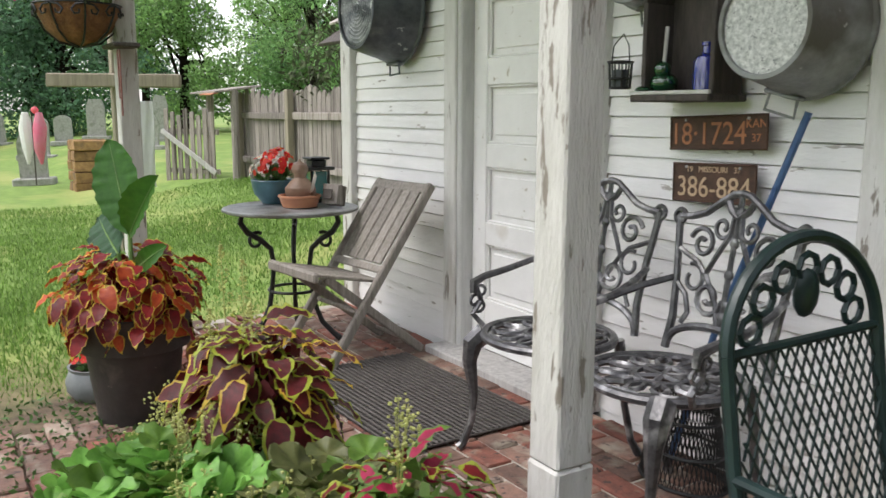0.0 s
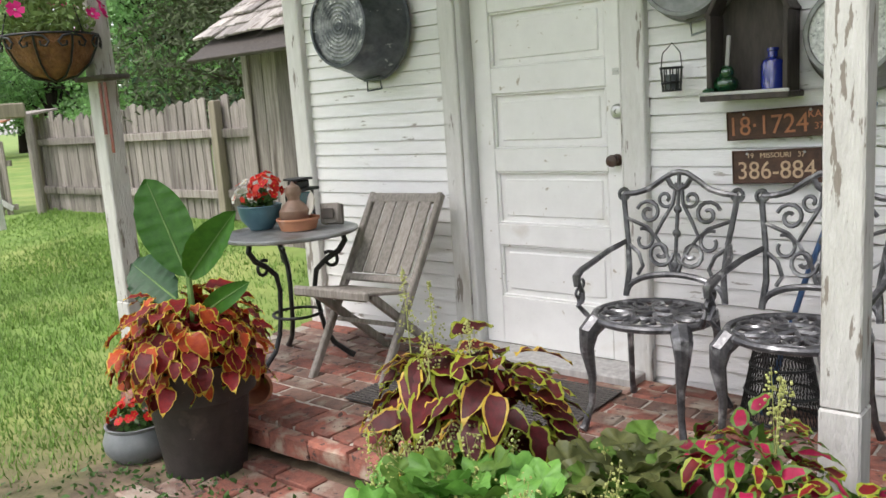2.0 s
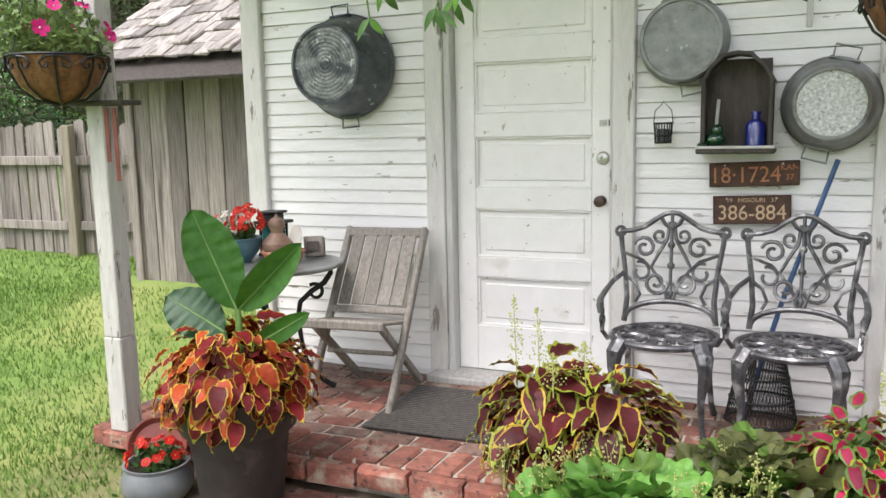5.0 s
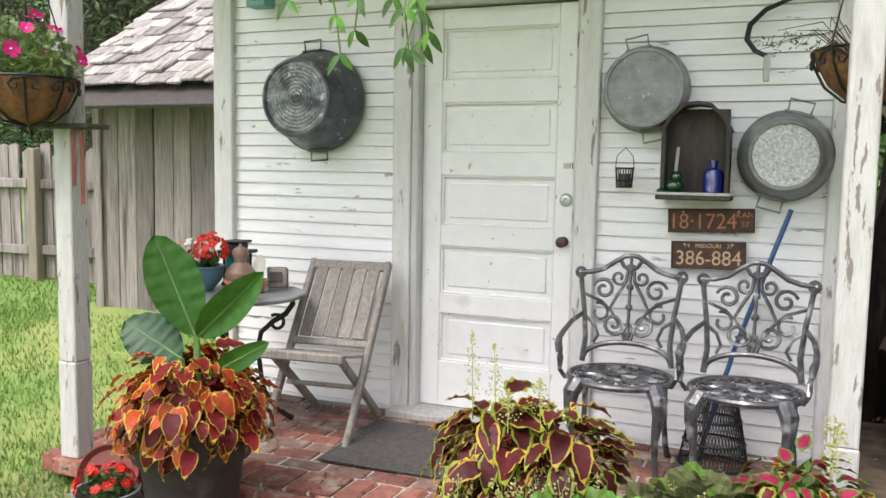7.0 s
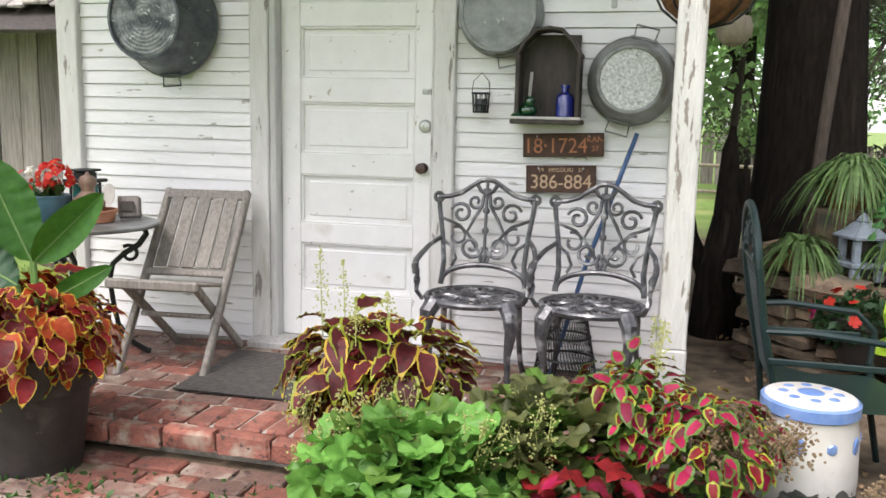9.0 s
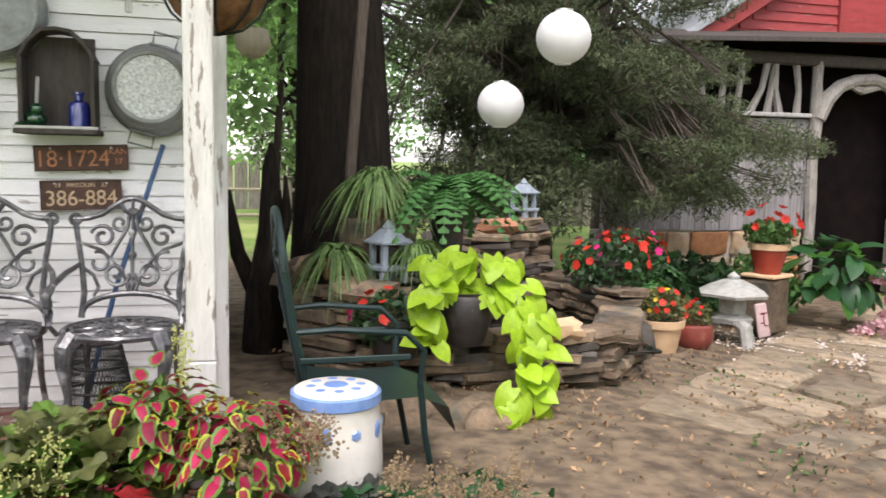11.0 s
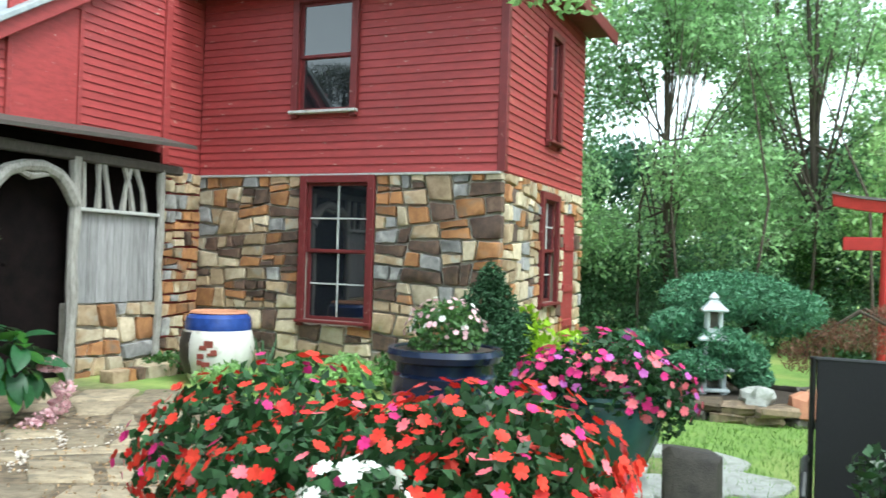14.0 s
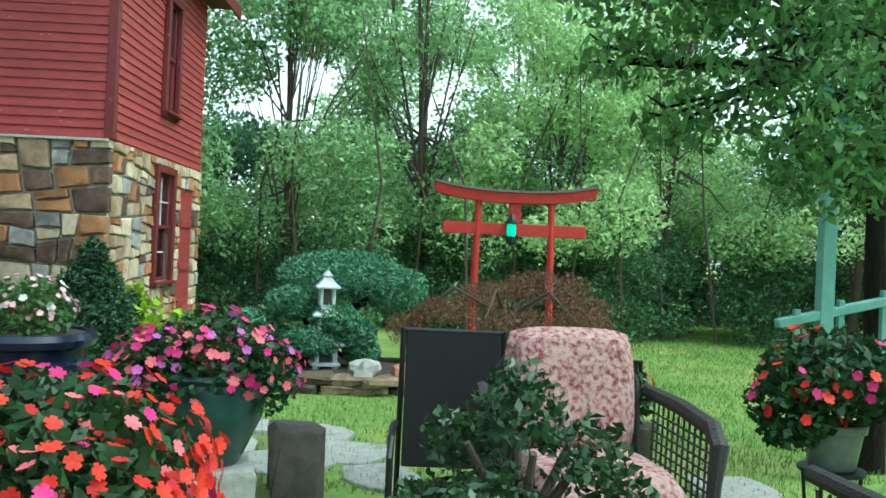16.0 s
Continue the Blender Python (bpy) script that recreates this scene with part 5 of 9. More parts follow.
part("glass", Build().box((0, 0, 0.09), (0.085, 0.085, 0.14), 0.003), TEALGLASS, ln, "teal glass panes")
for x in (-0.047, 0.047):
    for y in (-0.047, 0.047):
        part("corner_bar", Build().box((x, y, 0.09), (0.012, 0.012, 0.15), 0.002), BLACKIRON, ln)
part("cap", Build().box((0, 0, 0.175), (0.15, 0.15, 0.016), 0.004).box((0, 0, 0.20), (0.08, 0.08, 0.035), 0.004).box((0, 0, 0.226), (0.11, 0.11, 0.012), 0.004), BLACKIRON, ln)
bl = thing("slate_block", "small grey slate-sided keepsake block on the table", "ornament", at_table(0.12, 0.17) @ pose(0, 0, 0, 0, 0, 25))
part("block", Build().box((0, 0, 0.06), (0.10, 0.07, 0.10), 0.006, pose(0, 0, 0, -14, 0, 0), jit=0.003), GREYWOOD, bl)
part("inset", Build().box((0, -0.052, 0.055), (0.06, 0.008, 0.05), 0.004, pose(0, 0, 0, -14, 0, 0)), DARKWOOD, bl)

# ---- potted plants before the porch ----
cp = thing("canna_planter", "dark tapered planter with broad canna leaves over red coleus", "potted plant", pose(-0.30, -1.41, -0.205))
pot(cp, [(0.14, 0), (0.15, 0.008), (0.19, 0.33), (0.195, 0.345), (0.22, 0.35), (0.23, 0.48), (0.237, 0.49), (0.225, 0.495), (0.21, 0.48), (0.205, 0.42)], DARKPOT, 0.21, 0.45, "dark brown plastic pot with a deep rim")
CL = [leaf("coleus_leaf", 0.155, 0.105, [COLRED, COLGOLD], 0.2, 0.5, rim=0.84, n=9, wave=1), leaf("coleus_leaf", 0.14, 0.095, [COLORANGE, COLGOLD], 0.3, 0.5, rim=0.82, n=9, wave=1), leaf("coleus_leaf", 0.16, 0.10, [COLRED, COLLIME], 0.15, 0.6, rim=0.86, n=9, wave=1), leaf("coleus_leaf", 0.145, 0.095, [COLRED, COLGOLD], 0.25, 0.45, rim=0.88, n=9, wave=1)]
dome(cp, CL + CL[1:2], 290, (0.02, -0.02, 0.56), 0.27, 7, 0.78, -0.75, 0.65, inner=0.6, size=(0.45, 0.82))
part("inner_foliage", leafcloud("inner_foliage", [(0, 0, 0.55, 0.22, 0.22, 0.14)], 260, 0.07, COLRED, 8, 0.6), None, cp, kind="stuff")


def blade_leaf(parent, base, tip, W, mt, fold, droop, stem_from, label=""):
    base, tip = Vector(base), Vector(tip)
    me = leaf("broad_leaf", (tip - base).length, W, [mt, mt], fold, droop, n=18, peak=0.52, wave=0.5, blunt=0.58)
    blade = part("broad_leaf", me, None, parent, label, at=aim(base, tip - base, Vector((0.8, -0.75, 0.3))))
    mid = (Vector(stem_from) + base) / 2 + Vector((0.01, 0, 0))
    part("leaf_stem", Build().tube([stem_from, mid, base], [0.012, 0.010, 0.008], 7), STEMGREEN, parent)
    rib = Build().tube([((tip - base).length * t, 0, -droop * (tip - base).length * t * t) for t in (0, 0.25, 0.5, 0.75, 0.97)], [0.0055, 0.005, 0.004, 0.003, 0.001], 5)
    part("midrib", rib, STEMGREEN, blade)


blade_leaf(cp, (0.02, 0.0, 0.80), (-0.15, -0.02, 1.17), 0.20, CANNA, 0.22, -0.03, (0, 0, 0.45))
blade_leaf(cp, (0.03, 0.0, 0.80), (0.29, 0.03, 1.045), 0.135, CANNA, 0.75, 0.10, (0.02, 0, 0.4))
blade_leaf(cp, (-0.01, -0.04, 0.72), (-0.24, -0.09, 0.86), 0.19, CANNADARK, 0.12, 0.12, (-0.01, 0, 0.4))
blade_leaf(cp, (0.08, 0.0, 0.66), (0.30, 0.03, 0.785), 0.085, CANNA, 0.35, 0.2, (0.02, 0, 0.4))


def small_spray(parent, at, h, n, seed, mt=SEDGE, spread=0.06, size=0.0038, name="flower_spray"):
    rg = random.Random(seed)
    b = Build()
    for k in range(n):
        a, q = rg.uniform(0, 6.28), rg.uniform(0.2, 1)
        tip = Vector(at) + Vector((spread * q * math.cos(a), spread * q * math.sin(a), h * rg.uniform(0.6, 1.0)))
        b.tube([at, (Vector(at) + tip) / 2 + Vector((0, 0, h * 0.1)), tip], 0.0012, 3)
        for j in range(22):
            p = tip + Vector((rg.gauss(0, 0.011), rg.gauss(0, 0.011), -rg.uniform(0, h * 0.42)))
            b.ball(p, size * rg.uniform(0.6, 1.2), n=3)
    return part(name, b, mt, parent, kind="stuff")


c2 = thing("coleus_planter", "terracotta pot overflowing with lime-edged red coleus", "potted plant", pose(0.98, -1.34, -0.17))
pot(c2, [(0.12, 0), (0.125, 0.01), (0.16, 0.27), (0.18, 0.275), (0.185, 0.325), (0.17, 0.328), (0.16, 0.30)], TERRA, 0.161, 0.305)
BL = [leaf("coleus_leaf", 0.19, 0.12, [COLWINE, COLLIME], 0.15, 0.55, rim=0.76, n=9, wave=1), leaf("coleus_leaf", 0.17, 0.11, [COLWINE, COLLIME], 0.3, 0.45, rim=0.72, n=9, wave=1), leaf("coleus_leaf", 0.18, 0.11, [COLWINE, COLGOLD], 0.2, 0.6, rim=0.80, n=9, wave=1), leaf("coleus_leaf", 0.16, 0.11, [COLWINE, COLLIME], 0.2, 0.65, rim=0.76, n=9, wave=1)]
dome(c2, BL, 95, (-0.10, 0.0, 0.47), 0.17, 17, 1.15, -0.8, 0.5, size=(0.5, 0.85), inner=0.55)
dome(c2, BL, 95, (0.11, 0.0, 0.47), 0.17, 19, 1.10, -0.8, 0.5, size=(0.5, 0.85), inner=0.55)
part("inner_foliage", leafcloud("inner_foliage", [(0, 0, 0.46, 0.17, 0.17, 0.16)], 160, 0.08, COLRED, 18, 0.6), None, c2, kind="stuff")
def plume(parent, at, h, seed, mt=SEDGE):
    """An upright flower spike with tiny buds crowding towards the tip."""
    rg = random.Random(seed)
    lean = Vector((rg.uniform(-0.10, 0.05), rg.uniform(-0.05, 0.05), 1.0)) * h
    b = Build().tube([at, Vector(at) + lean], [0.0025, 0.001], 4)
    for k in range(90):
        t = rg.uniform(0.25, 1.0)
        w = 0.035 * (1.05 - t)
        b.ball(Vector(at) + lean * t + Vector((rg.gauss(0, w), rg.gauss(0, w), rg.uniform(0, 0.012))), rg.uniform(0.0022, 0.0042), n=3)
    return part("flower_plume", b, mt, parent, kind="stuff")


for k, (x, y, h) in enumerate(((-0.17, -0.03, 0.30), (-0.10, 0.0, 0.25), (0.06, -0.03, 0.16), (-0.02, -0.12, 0.14))):
    plume(c2, (x, y, 0.58), h, 130 + k)
for k, (x, y, z, h) in enumerate(((-0.16, -0.19, 0.28, 0.22), (-0.03, -0.26, 0.22, 0.24), (0.13, -0.22, 0.24, 0.26), (-0.10, -0.24, 0.12, 0.2), (0.05, -0.25, 0.30, 0.2), (0.18, -0.14, 0.30, 0.24))):
    small_spray(c2, (x, y, z), h, 11, 30 + k, spread=0.10)

sp_ = thing("grey_flower_pot", "round grey-glazed bowl of small red flowers on a flat stone", "flower pot", pose(-0.64, -1.50, -0.185))
part("bowl", Build().lathe([(0.075, 0), (0.10, 0.01), (0.135, 0.06), (0.14, 0.10), (0.122, 0.15), (0.128, 0.165), (0.118, 0.165), (0.112, 0.14)], 32), GREYPOT, sp_, "grey glazed bowl with a brown rim")
part("soil", Build().lathe([(0.115, 0.12), (0.115, 0.14), (0, 0.15)], 20), SOIL, sp_)
part("foliage", leafcloud("foliage", [(0, 0, 0.18, 0.10, 0.10, 0.05)], 240, 0.035, MIDLEAF, 41, 0.6), None, sp_, kind="stuff")
blooms(sp_, [FR], 32, (0, 0, 0.17), 0.11, 42, 0.8, 0.1)
single("stepping_stone", Build().box((0, 0, 0), (0.36, 0.26, 0.035), 0.012, pose(-0.62, -1.52, -0.195, 0, 0, 20), jit=0.008), FLAG, "flat pale stone under the grey bowl", "stone")
td = thing("terracotta_saucer", "rust-brown clay saucer leaning on the porch post", "saucer", pose(-0.82, -1.30, -0.06, 68, 0, 30))
part("dish", Build().lathe([(0.0, 0), (0.10, 0.0), (0.12, 0.022), (0.124, 0.022), (0.104, -0.008), (0, -0.01)], 32), REDGLAZE, td)
tp = thing("fallen_clay_pot", "terracotta pot lying on its side on the porch edge", "flower pot", pose(-0.42, -1.08, PZ + 0.079, 90, 0, 62))
part("pot", Build().lathe([(0.05, -0.08), (0.068, 0.04), (0.078, 0.042), (0.078, 0.075), (0.066, 0.075), (0.05, -0.06), (0, -0.06)], 28), TERRA, tp)

def lobed(name, r, mt, lobes=7, cup=0.18, seed=0):
    """A round scalloped leaf along +x, notched at the stalk and ruffled at the rim."""
    rg = random.Random(seed)
    n = lobes * 4
    vs, fs = [(0.0, 0.0, 0.0)], []
    for q in (0.55, 1.0):
        for k in range(n + 1):
            a = -2.75 + 5.5 * k / n
            w = 1 + (0.32 * abs(math.sin(lobes * 0.5 * (a + 2.75) * 2 * math.pi / 5.5)) - 0.06) * (q > 0.9)
            rr = r * q * w * (1 - 0.12 * (1 - math.cos(a)) / 2)
            z = cup * r * q * q + 0.20 * r * q * q * math.sin(5.0 * a + seed) + rg.uniform(-0.02, 0.02) * r
            vs.append((rr * math.cos(a) + r * 0.15, rr * math.sin(a), z))
    for k in range(n):
        fs.append((0, 1 + k, 2 + k))
        fs.append((1 + k, n + 2 + k, n + 3 + k, 2 + k))
    return Build().add(vs, fs).mesh(name, mt, 80)


# heuchera and coral bells bed
hb_ = thing("heuchera_bed", "low bed of bright green and olive coral bells", "plant bed", pose(1.30, -1.52, -0.17))
HL = [lobed("round_leaf", 0.05, BRIGHT, 5, 0.25, 1), lobed("round_leaf", 0.045, BRIGHT, 6, 0.1, 2), lobed("round_leaf", 0.05, COLGREEN, 5, 0.15, 3), lobed("round_leaf", 0.045, BRIGHT, 5, -0.1, 9)]
HO = [lobed("round_leaf", 0.05, OLIVE, 5, 0.2, 4), lobed("round_leaf", 0.046, COLGREEN, 5, 0.25, 5), lobed("round_leaf", 0.05, OLIVE, 6, 0.1, 6)]
HR = [leaf("dark_leaf", 0.10, 0.08, [COLRED, COLRED], 0.2, 0.3, True, 0.8, wave=1.2, peak=0.5), leaf("dark_leaf", 0.09, 0.06, [COLPINK, COLRED], 0.2, 0.3, False, 0.6, wave=1)]
dome(hb_, HL, 280, (-0.10, -0.12, 0.23), 0.33, 51, 0.7, -0.3, 0.1, inner=0.5, size=(0.75, 1.25))
dome(hb_, HO, 190, (0.28, 0.16, 0.28), 0.28, 52, 0.75, -0.3, 0.1, inner=0.5, size=(0.75, 1.25))
dome(hb_, HR, 30, (0.44, -0.12, 0.22), 0.17, 53, 0.9, -0.3, 0.2, size=(0.9, 1.4))
# fill leaves darker than the outer ones; inner shade is put into their colour
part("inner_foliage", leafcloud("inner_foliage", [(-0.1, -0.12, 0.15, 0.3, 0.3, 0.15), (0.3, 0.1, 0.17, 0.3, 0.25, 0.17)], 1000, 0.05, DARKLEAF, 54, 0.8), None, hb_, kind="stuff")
for k in range(7):
    small_spray(hb_, (random.Random(k).uniform(-0.25, 0.3), random.Random(k + 9).uniform(-0.2, 0.15), 0.2), 0.3, 7, 60 + k, spread=0.09)

mg = thing("magenta_coleus_planter", "red glazed bowl of magenta and green coleus", "potted plant", pose(2.045, -1.39, -0.165))
pot(mg, [(0.12, 0), (0.14, 0.012), (0.175, 0.10), (0.165, 0.14), (0.18, 0.15), (0.178, 0.172), (0.16, 0.172), (0.15, 0.14)], REDGLAZE, 0.155, 0.15, "wide red-brown glazed bowl")
ML = [leaf("coleus_leaf", 0.085, 0.055, [COLPINK, COLGREEN], 0.2, 0.4, rim=0.55, wave=1), leaf("coleus_leaf", 0.09, 0.055, [COLPINK, COLGREEN], 0.2, 0.5, rim=0.66, wave=1), leaf("coleus_leaf", 0.08, 0.05, [COLRED, COLLIME], 0.3, 0.45, rim=0.64, wave=1)]
dome(mg, ML, 150, (0.0, 0, 0.36), 0.205, 71, 0.8, -0.35, 0.5, inner=0.6, size=(0.6, 1.0))
dome(mg, ML, 130, (-0.23, 0.06, 0.43), 0.17, 72, 1.0, -0.7, 0.4, inner=0.55, size=(0.6, 1.0))
part("inner_foliage", leafcloud("inner_foliage", [(0, 0, 0.33, 0.15, 0.15, 0.15), (-0.23, 0.06, 0.36, 0.12, 0.12, 0.22)], 330, 0.05, COLGREEN, 73, 0.6), None, mg, kind="stuff")
for k in range(4):
    small_spray(mg, (0.08 + 0.03 * k, -0.10 + 0.02 * k, 0.25), 0.25, 10, 80 + k, DRYSPRAY, 0.13, 0.005)
small_spray(mg, (-0.16, 0.0, 0.52), 0.22, 5, 88, SEDGE, 0.04)

dk = thing("dark_coral_bells", "low clump of dark purple-green coral bells by the stool", "plant", pose(2.36, -1.56, -0.17))
DL = [lobed("round_leaf", 0.052, PLUM, 7, 0.15, 7), lobed("round_leaf", 0.045, CANNADARK, 7, 0.2, 8)]
dome(dk, DL, 110, (0.02, 0.0, 0.07), 0.27, 171, 0.75, 0.0, 0.2, inner=0.4)
dome(dk, DL, 50, (0.30, 0.12, 0.03), 0.18, 172, 0.6, 0.0, 0.2, inner=0.4)
for k in range(6):
    small_spray(dk, (0.10 + 0.07 * k, 0.08 * math.sin(k * 2.0), 0.08), 0.28, 9, 180 + k, DRYSPRAY, 0.12, 0.005)

# porcelain stool
st = thing("porcelain_stool", "blue and white porcelain drum garden stool", "garden stool", pose(2.345, -1.235, -0.165))
part("drum", Build().lathe([(0.095, 0), (0.115, 0.02), (0.142, 0.12), (0.15, 0.25), (0.145, 0.38), (0.135, 0.435), (0.138, 0.445), (0.138, 0.465)], 40), CHINA, st)
part("lower_band", Build().lathe([(0.116, 0.022), (0.121, 0.035), (0.127, 0.06), (0.124, 0.06)], 40), CHINABLUE, st, "blue painted band")
part("rim_band", Build().lathe([(0.1385, 0.442), (0.143, 0.446), (0.143, 0.478), (0.136, 0.484)], 40), CHINABLUE, st, "blue painted rim")
part("top", Build().lathe([(0.137, 0.478), (0.13, 0.488), (0.10, 0.495), (0, 0.498)], 40), CHINA, st)
b = Build()
for k in range(8):
    a = k * math.pi / 4
    b.lathe([(0.018, 0.0), (0.014, 0.002), (0, 0.0025)], 10, m=pose(0.078 * math.cos(a), 0.078 * math.sin(a), 0.495))
b.lathe([(0.04, 0.0), (0.036, 0.0025), (0.02, 0.003), (0, 0.003)], 16, m=pose(0, 0, 0.4965))
part("top_flowers", b, CHINABLUE, st)
for k in range(10):
    a = 2 * math.pi * k / 10
    m = pose(0, 0, 0, 0, 0, math.degrees(a)) @ pose(0.147, 0, 0.37, 0, 93, 0)
    part("motif", Build().lathe([(0.022, -0.002), (0.016, 0.003), (0, 0.0035)], 6, m=m @ Matrix.Diagonal((1.5 if k % 2 else 0.9, 0.8, 1, 1))), CHINABLUE, st)
    part("boss", Build().ball((0.139 * math.cos(a), 0.139 * math.sin(a), 0.225), 0.011, n=5), NAVY, st)

# hanging baskets
def hanging_basket(m, r, label, top):
    hb = thing("hanging_basket", label, "hanging basket", m, "hanging baskets on the porch")
    prof = [(0.02, -r * 0.95), (r * 0.45, -r * 0.85), (r * 0.75, -r * 0.60), (r * 0.95, -r * 0.22), (r, 0.0), (r * 0.93, 0.0), (r * 0.85, -r * 0.2), (0.0, -r * 0.3)]
    part("coir_liner", Build().lathe(prof, 28, wob=0.02), COCO, hb)
    ps = [[(r * 1.02 * math.cos(a), r * 1.02 * math.sin(a), 0.004) for a in np.linspace(0, 6.283, 31)]]
    for k in range(8):
        a = k * math.pi / 4
        ps.append([(q * r * 1.03 * math.cos(a), q * r * 1.03 * math.sin(a), z * r) for q, z in ((1.0, 0), (0.96, -0.24), (0.77, -0.62), (0.47, -0.88), (0.05, -0.98))])
        for s in (1, -1):
            ps.append([(1.04 * r * math.cos(a + s * t), 1.04 * r * math.sin(a + s * t), z * r) for t, z in ((0.02, -0.02), (0.20, -0.05), (0.30, -0.17), (0.24, -0.27), (0.14, -0.25), (0.13, -0.16))])
    cage = wires("wire_frame", ps, 0.005, BLACKIRON, hb, "black scrolled wire frame")
    wires("chain", [[(r * math.cos(a), r * math.sin(a), 0), (0, 0, top)] for a in (0.3, 2.4, 4.5)], 0.003, BLACKIRON, hb)
    return hb


h1 = hanging_basket(pose(-1.075, -1.42, 1.555), 0.185, "coir hanging basket of pink petunias by the porch post", 0.62)
part("foliage", leafcloud("foliage", [(0, 0, 0.10, 0.19, 0.19, 0.12), (-0.12, -0.05, 0.12, 0.16, 0.16, 0.14), (0.1, 0.0, 0.05, 0.14, 0.14, 0.06)], 1500, 0.035, leafmat("petunia_leaf", (0.20, 0.29, 0.10), (0.13, 0.21, 0.06)), 91, 0.45), None, h1, kind="stuff")
FP = petals("pink_bloom", 0.032, PETPINK, cup=0.3, eye=PETWHITE)
blooms(h1, [FP], 22, (-0.04, 0, 0.06), 0.24, 92, 0.8, -0.2)
h2 = hanging_basket(pose(1.985, -0.68, 1.655), 0.19, "coir hanging basket with a few dry stems", 0.72)
b = Build()
rg = random.Random(5)
for k in range(16):
    a = rg.uniform(2.2, 4.6)
    L = rg.uniform(0.2, 0.42)
    b.tube([(0.08 * math.cos(a), 0.08 * math.sin(a), -0.02), (0.2 * math.cos(a), 0.2 * math.sin(a), 0.05 + rg.uniform(0, 0.05)), (L * math.cos(a), L * math.sin(a), rg.uniform(-0.05, 0.06))], [0.0025, 0.002, 0.001], 4)
part("dry_stems", b, TWIG, h2, kind="stuff")
part("foliage", leafcloud("foliage", [(-0.28, -0.1, 0.02, 0.12, 0.12, 0.04)], 60, 0.022, SPIDER, 93, 0.3), None, h2, kind="stuff")
bn = thing("woven_ball", "pale woven hanging basket at the house corner", "basket", pose(2.13, -0.14, 1.52) @ Matrix.Diagonal((0.75, 0.75, 0.75, 1)))
part("ball", Build().lathe([(0.01, -0.09), (0.06, -0.075), (0.095, -0.03), (0.10, 0.02), (0.085, 0.07), (0.07, 0.075), (0.08, 0.02), (0, -0.05)], 20), POSTWOOD, bn)
wires("cord", [[(0.08, 0, 0.07), (0, 0, 1.1)], [(-0.08, 0, 0.07), (0, 0, 1.1)]], 0.002, TWIG, bn)
# bracket with rusty strips on the near post
br = thing("chime_bracket", "small bracket shelf with hanging rusty strips on the post", "wind chime", pose(-1.065, -1.225, 1.36))
part("shelf", Build().box((0.06, -0.03, 0.02), (0.26, 0.12, 0.02), 0.004), DARKWOOD, br)
for k, (x, L) in enumerate(((0.07, 0.22), (0.115, 0.30))):
    part("strip", Build().box((x, -0.05, 0.0 - L / 2), (0.022, 0.004, L), 0.001), REDGLAZE, br, "rust-red metal strip")
    part("cord", Build().tube([(x, -0.05, 0.012), (x, -0.05, -0.01)], 0.0015, 4), TWIG, br)

# trailing vine at the eave
vn = thing("trailing_vine", "trailing wisteria sprays hanging from the porch eave", "vine", pose(0.0, -1.28, 0.0))
VL = [leaf("vine_leaf", 0.085, 0.03, [MIDLEAF, MIDLEAF], 0.3, 0.35, n=4), leaf("vine_leaf", 0.07, 0.026, [BRIGHT, BRIGHT], 0.3, 0.3, n=4)]
rg = random.Random(8)
for k in range(18):
    x, zt = 0.03 + 0.034 * k + rg.uniform(-0.03, 0.03), 2.42
    L = rg.uniform(0.40, 0.80) if k > 5 else rg.uniform(0.42, 0.6)
    pts = [(x + 0.02 * math.sin(i * 1.4 + k), rg.uniform(-0.05, 0.05), zt - L * i / 6) for i in range(7)]
    part("stem", Build().tube(pts, 0.003, 4), STEMGREEN, vn)
    for i in range(1, 7):
        for s in (-1, 1):
            part("leaf", rg.choice(VL), None, vn, at=aim(pts[i], (s * rg.uniform(0.4, 1), rg.uniform(-0.6, 0.6), -rg.uniform(0.5, 1.4)), (0, -1, 0.4)))

# dark green mesh chair facing the pond
gc = thing("green_metal_chair", "dark green metal garden chair with an arched mesh back", "chair", pose(2.24, -0.66, -0.17))
fr = Build()
W = 0.235
fr.tube([(0.10, -W, 0.0), (0.05, -W, 0.40), (0.0, -W, 0.62), (-0.03, -W, 0.82)], 0.014, 8)
fr.tube([(0.10, W, 0.0), (0.05, W, 0.40), (0.0, W, 0.62), (-0.03, W, 0.82)], 0.014, 8)
fr.tube([(-0.03 - 0.02 * math.sin(a), -W * math.cos(a), 0.82 + 0.20 * math.sin(a)) for a in np.linspace(0, math.pi, 19)], 0.014, 8)
fr.tube([(-0.03, -W, 0.82), (-0.03, W, 0.82)], 0.010, 8)
part("back_frame", fr, GREENIRON, gc)
ps = []
for k in range(-16, 33):
    y0 = -W + k * 0.03
    for s in (1, -1):
        a, c = [], None
        for i in range(15):
            z = 0.38 + 0.44 * i / 14
            y = y0 + s * (z - 0.38) * 0.55
            if -W + 0.01 < y < W - 0.01:
                a.append((0.055 - 0.085 * (z - 0.38) / 0.44, y, z))
        if len(a) > 1:
            ps.append(a)
wires("mesh_panel", ps, 0.0028, GREENIRON, gc, "diamond wire mesh back", 4)
b = Build()
for k in range(7):
    a = math.pi * (k + 0.5) / 7
    b.tube([(-0.04, -0.165 * math.cos(a) + 0.03 * math.cos(t), 0.825 + 0.135 * math.sin(a) + 0.028 * math.sin(t)) for t in np.linspace(0, 6.283, 9)], 0.007, 5)
b.ball((-0.04, 0, 0.91), 0.038, (0.4, 1, 1.3), 6)
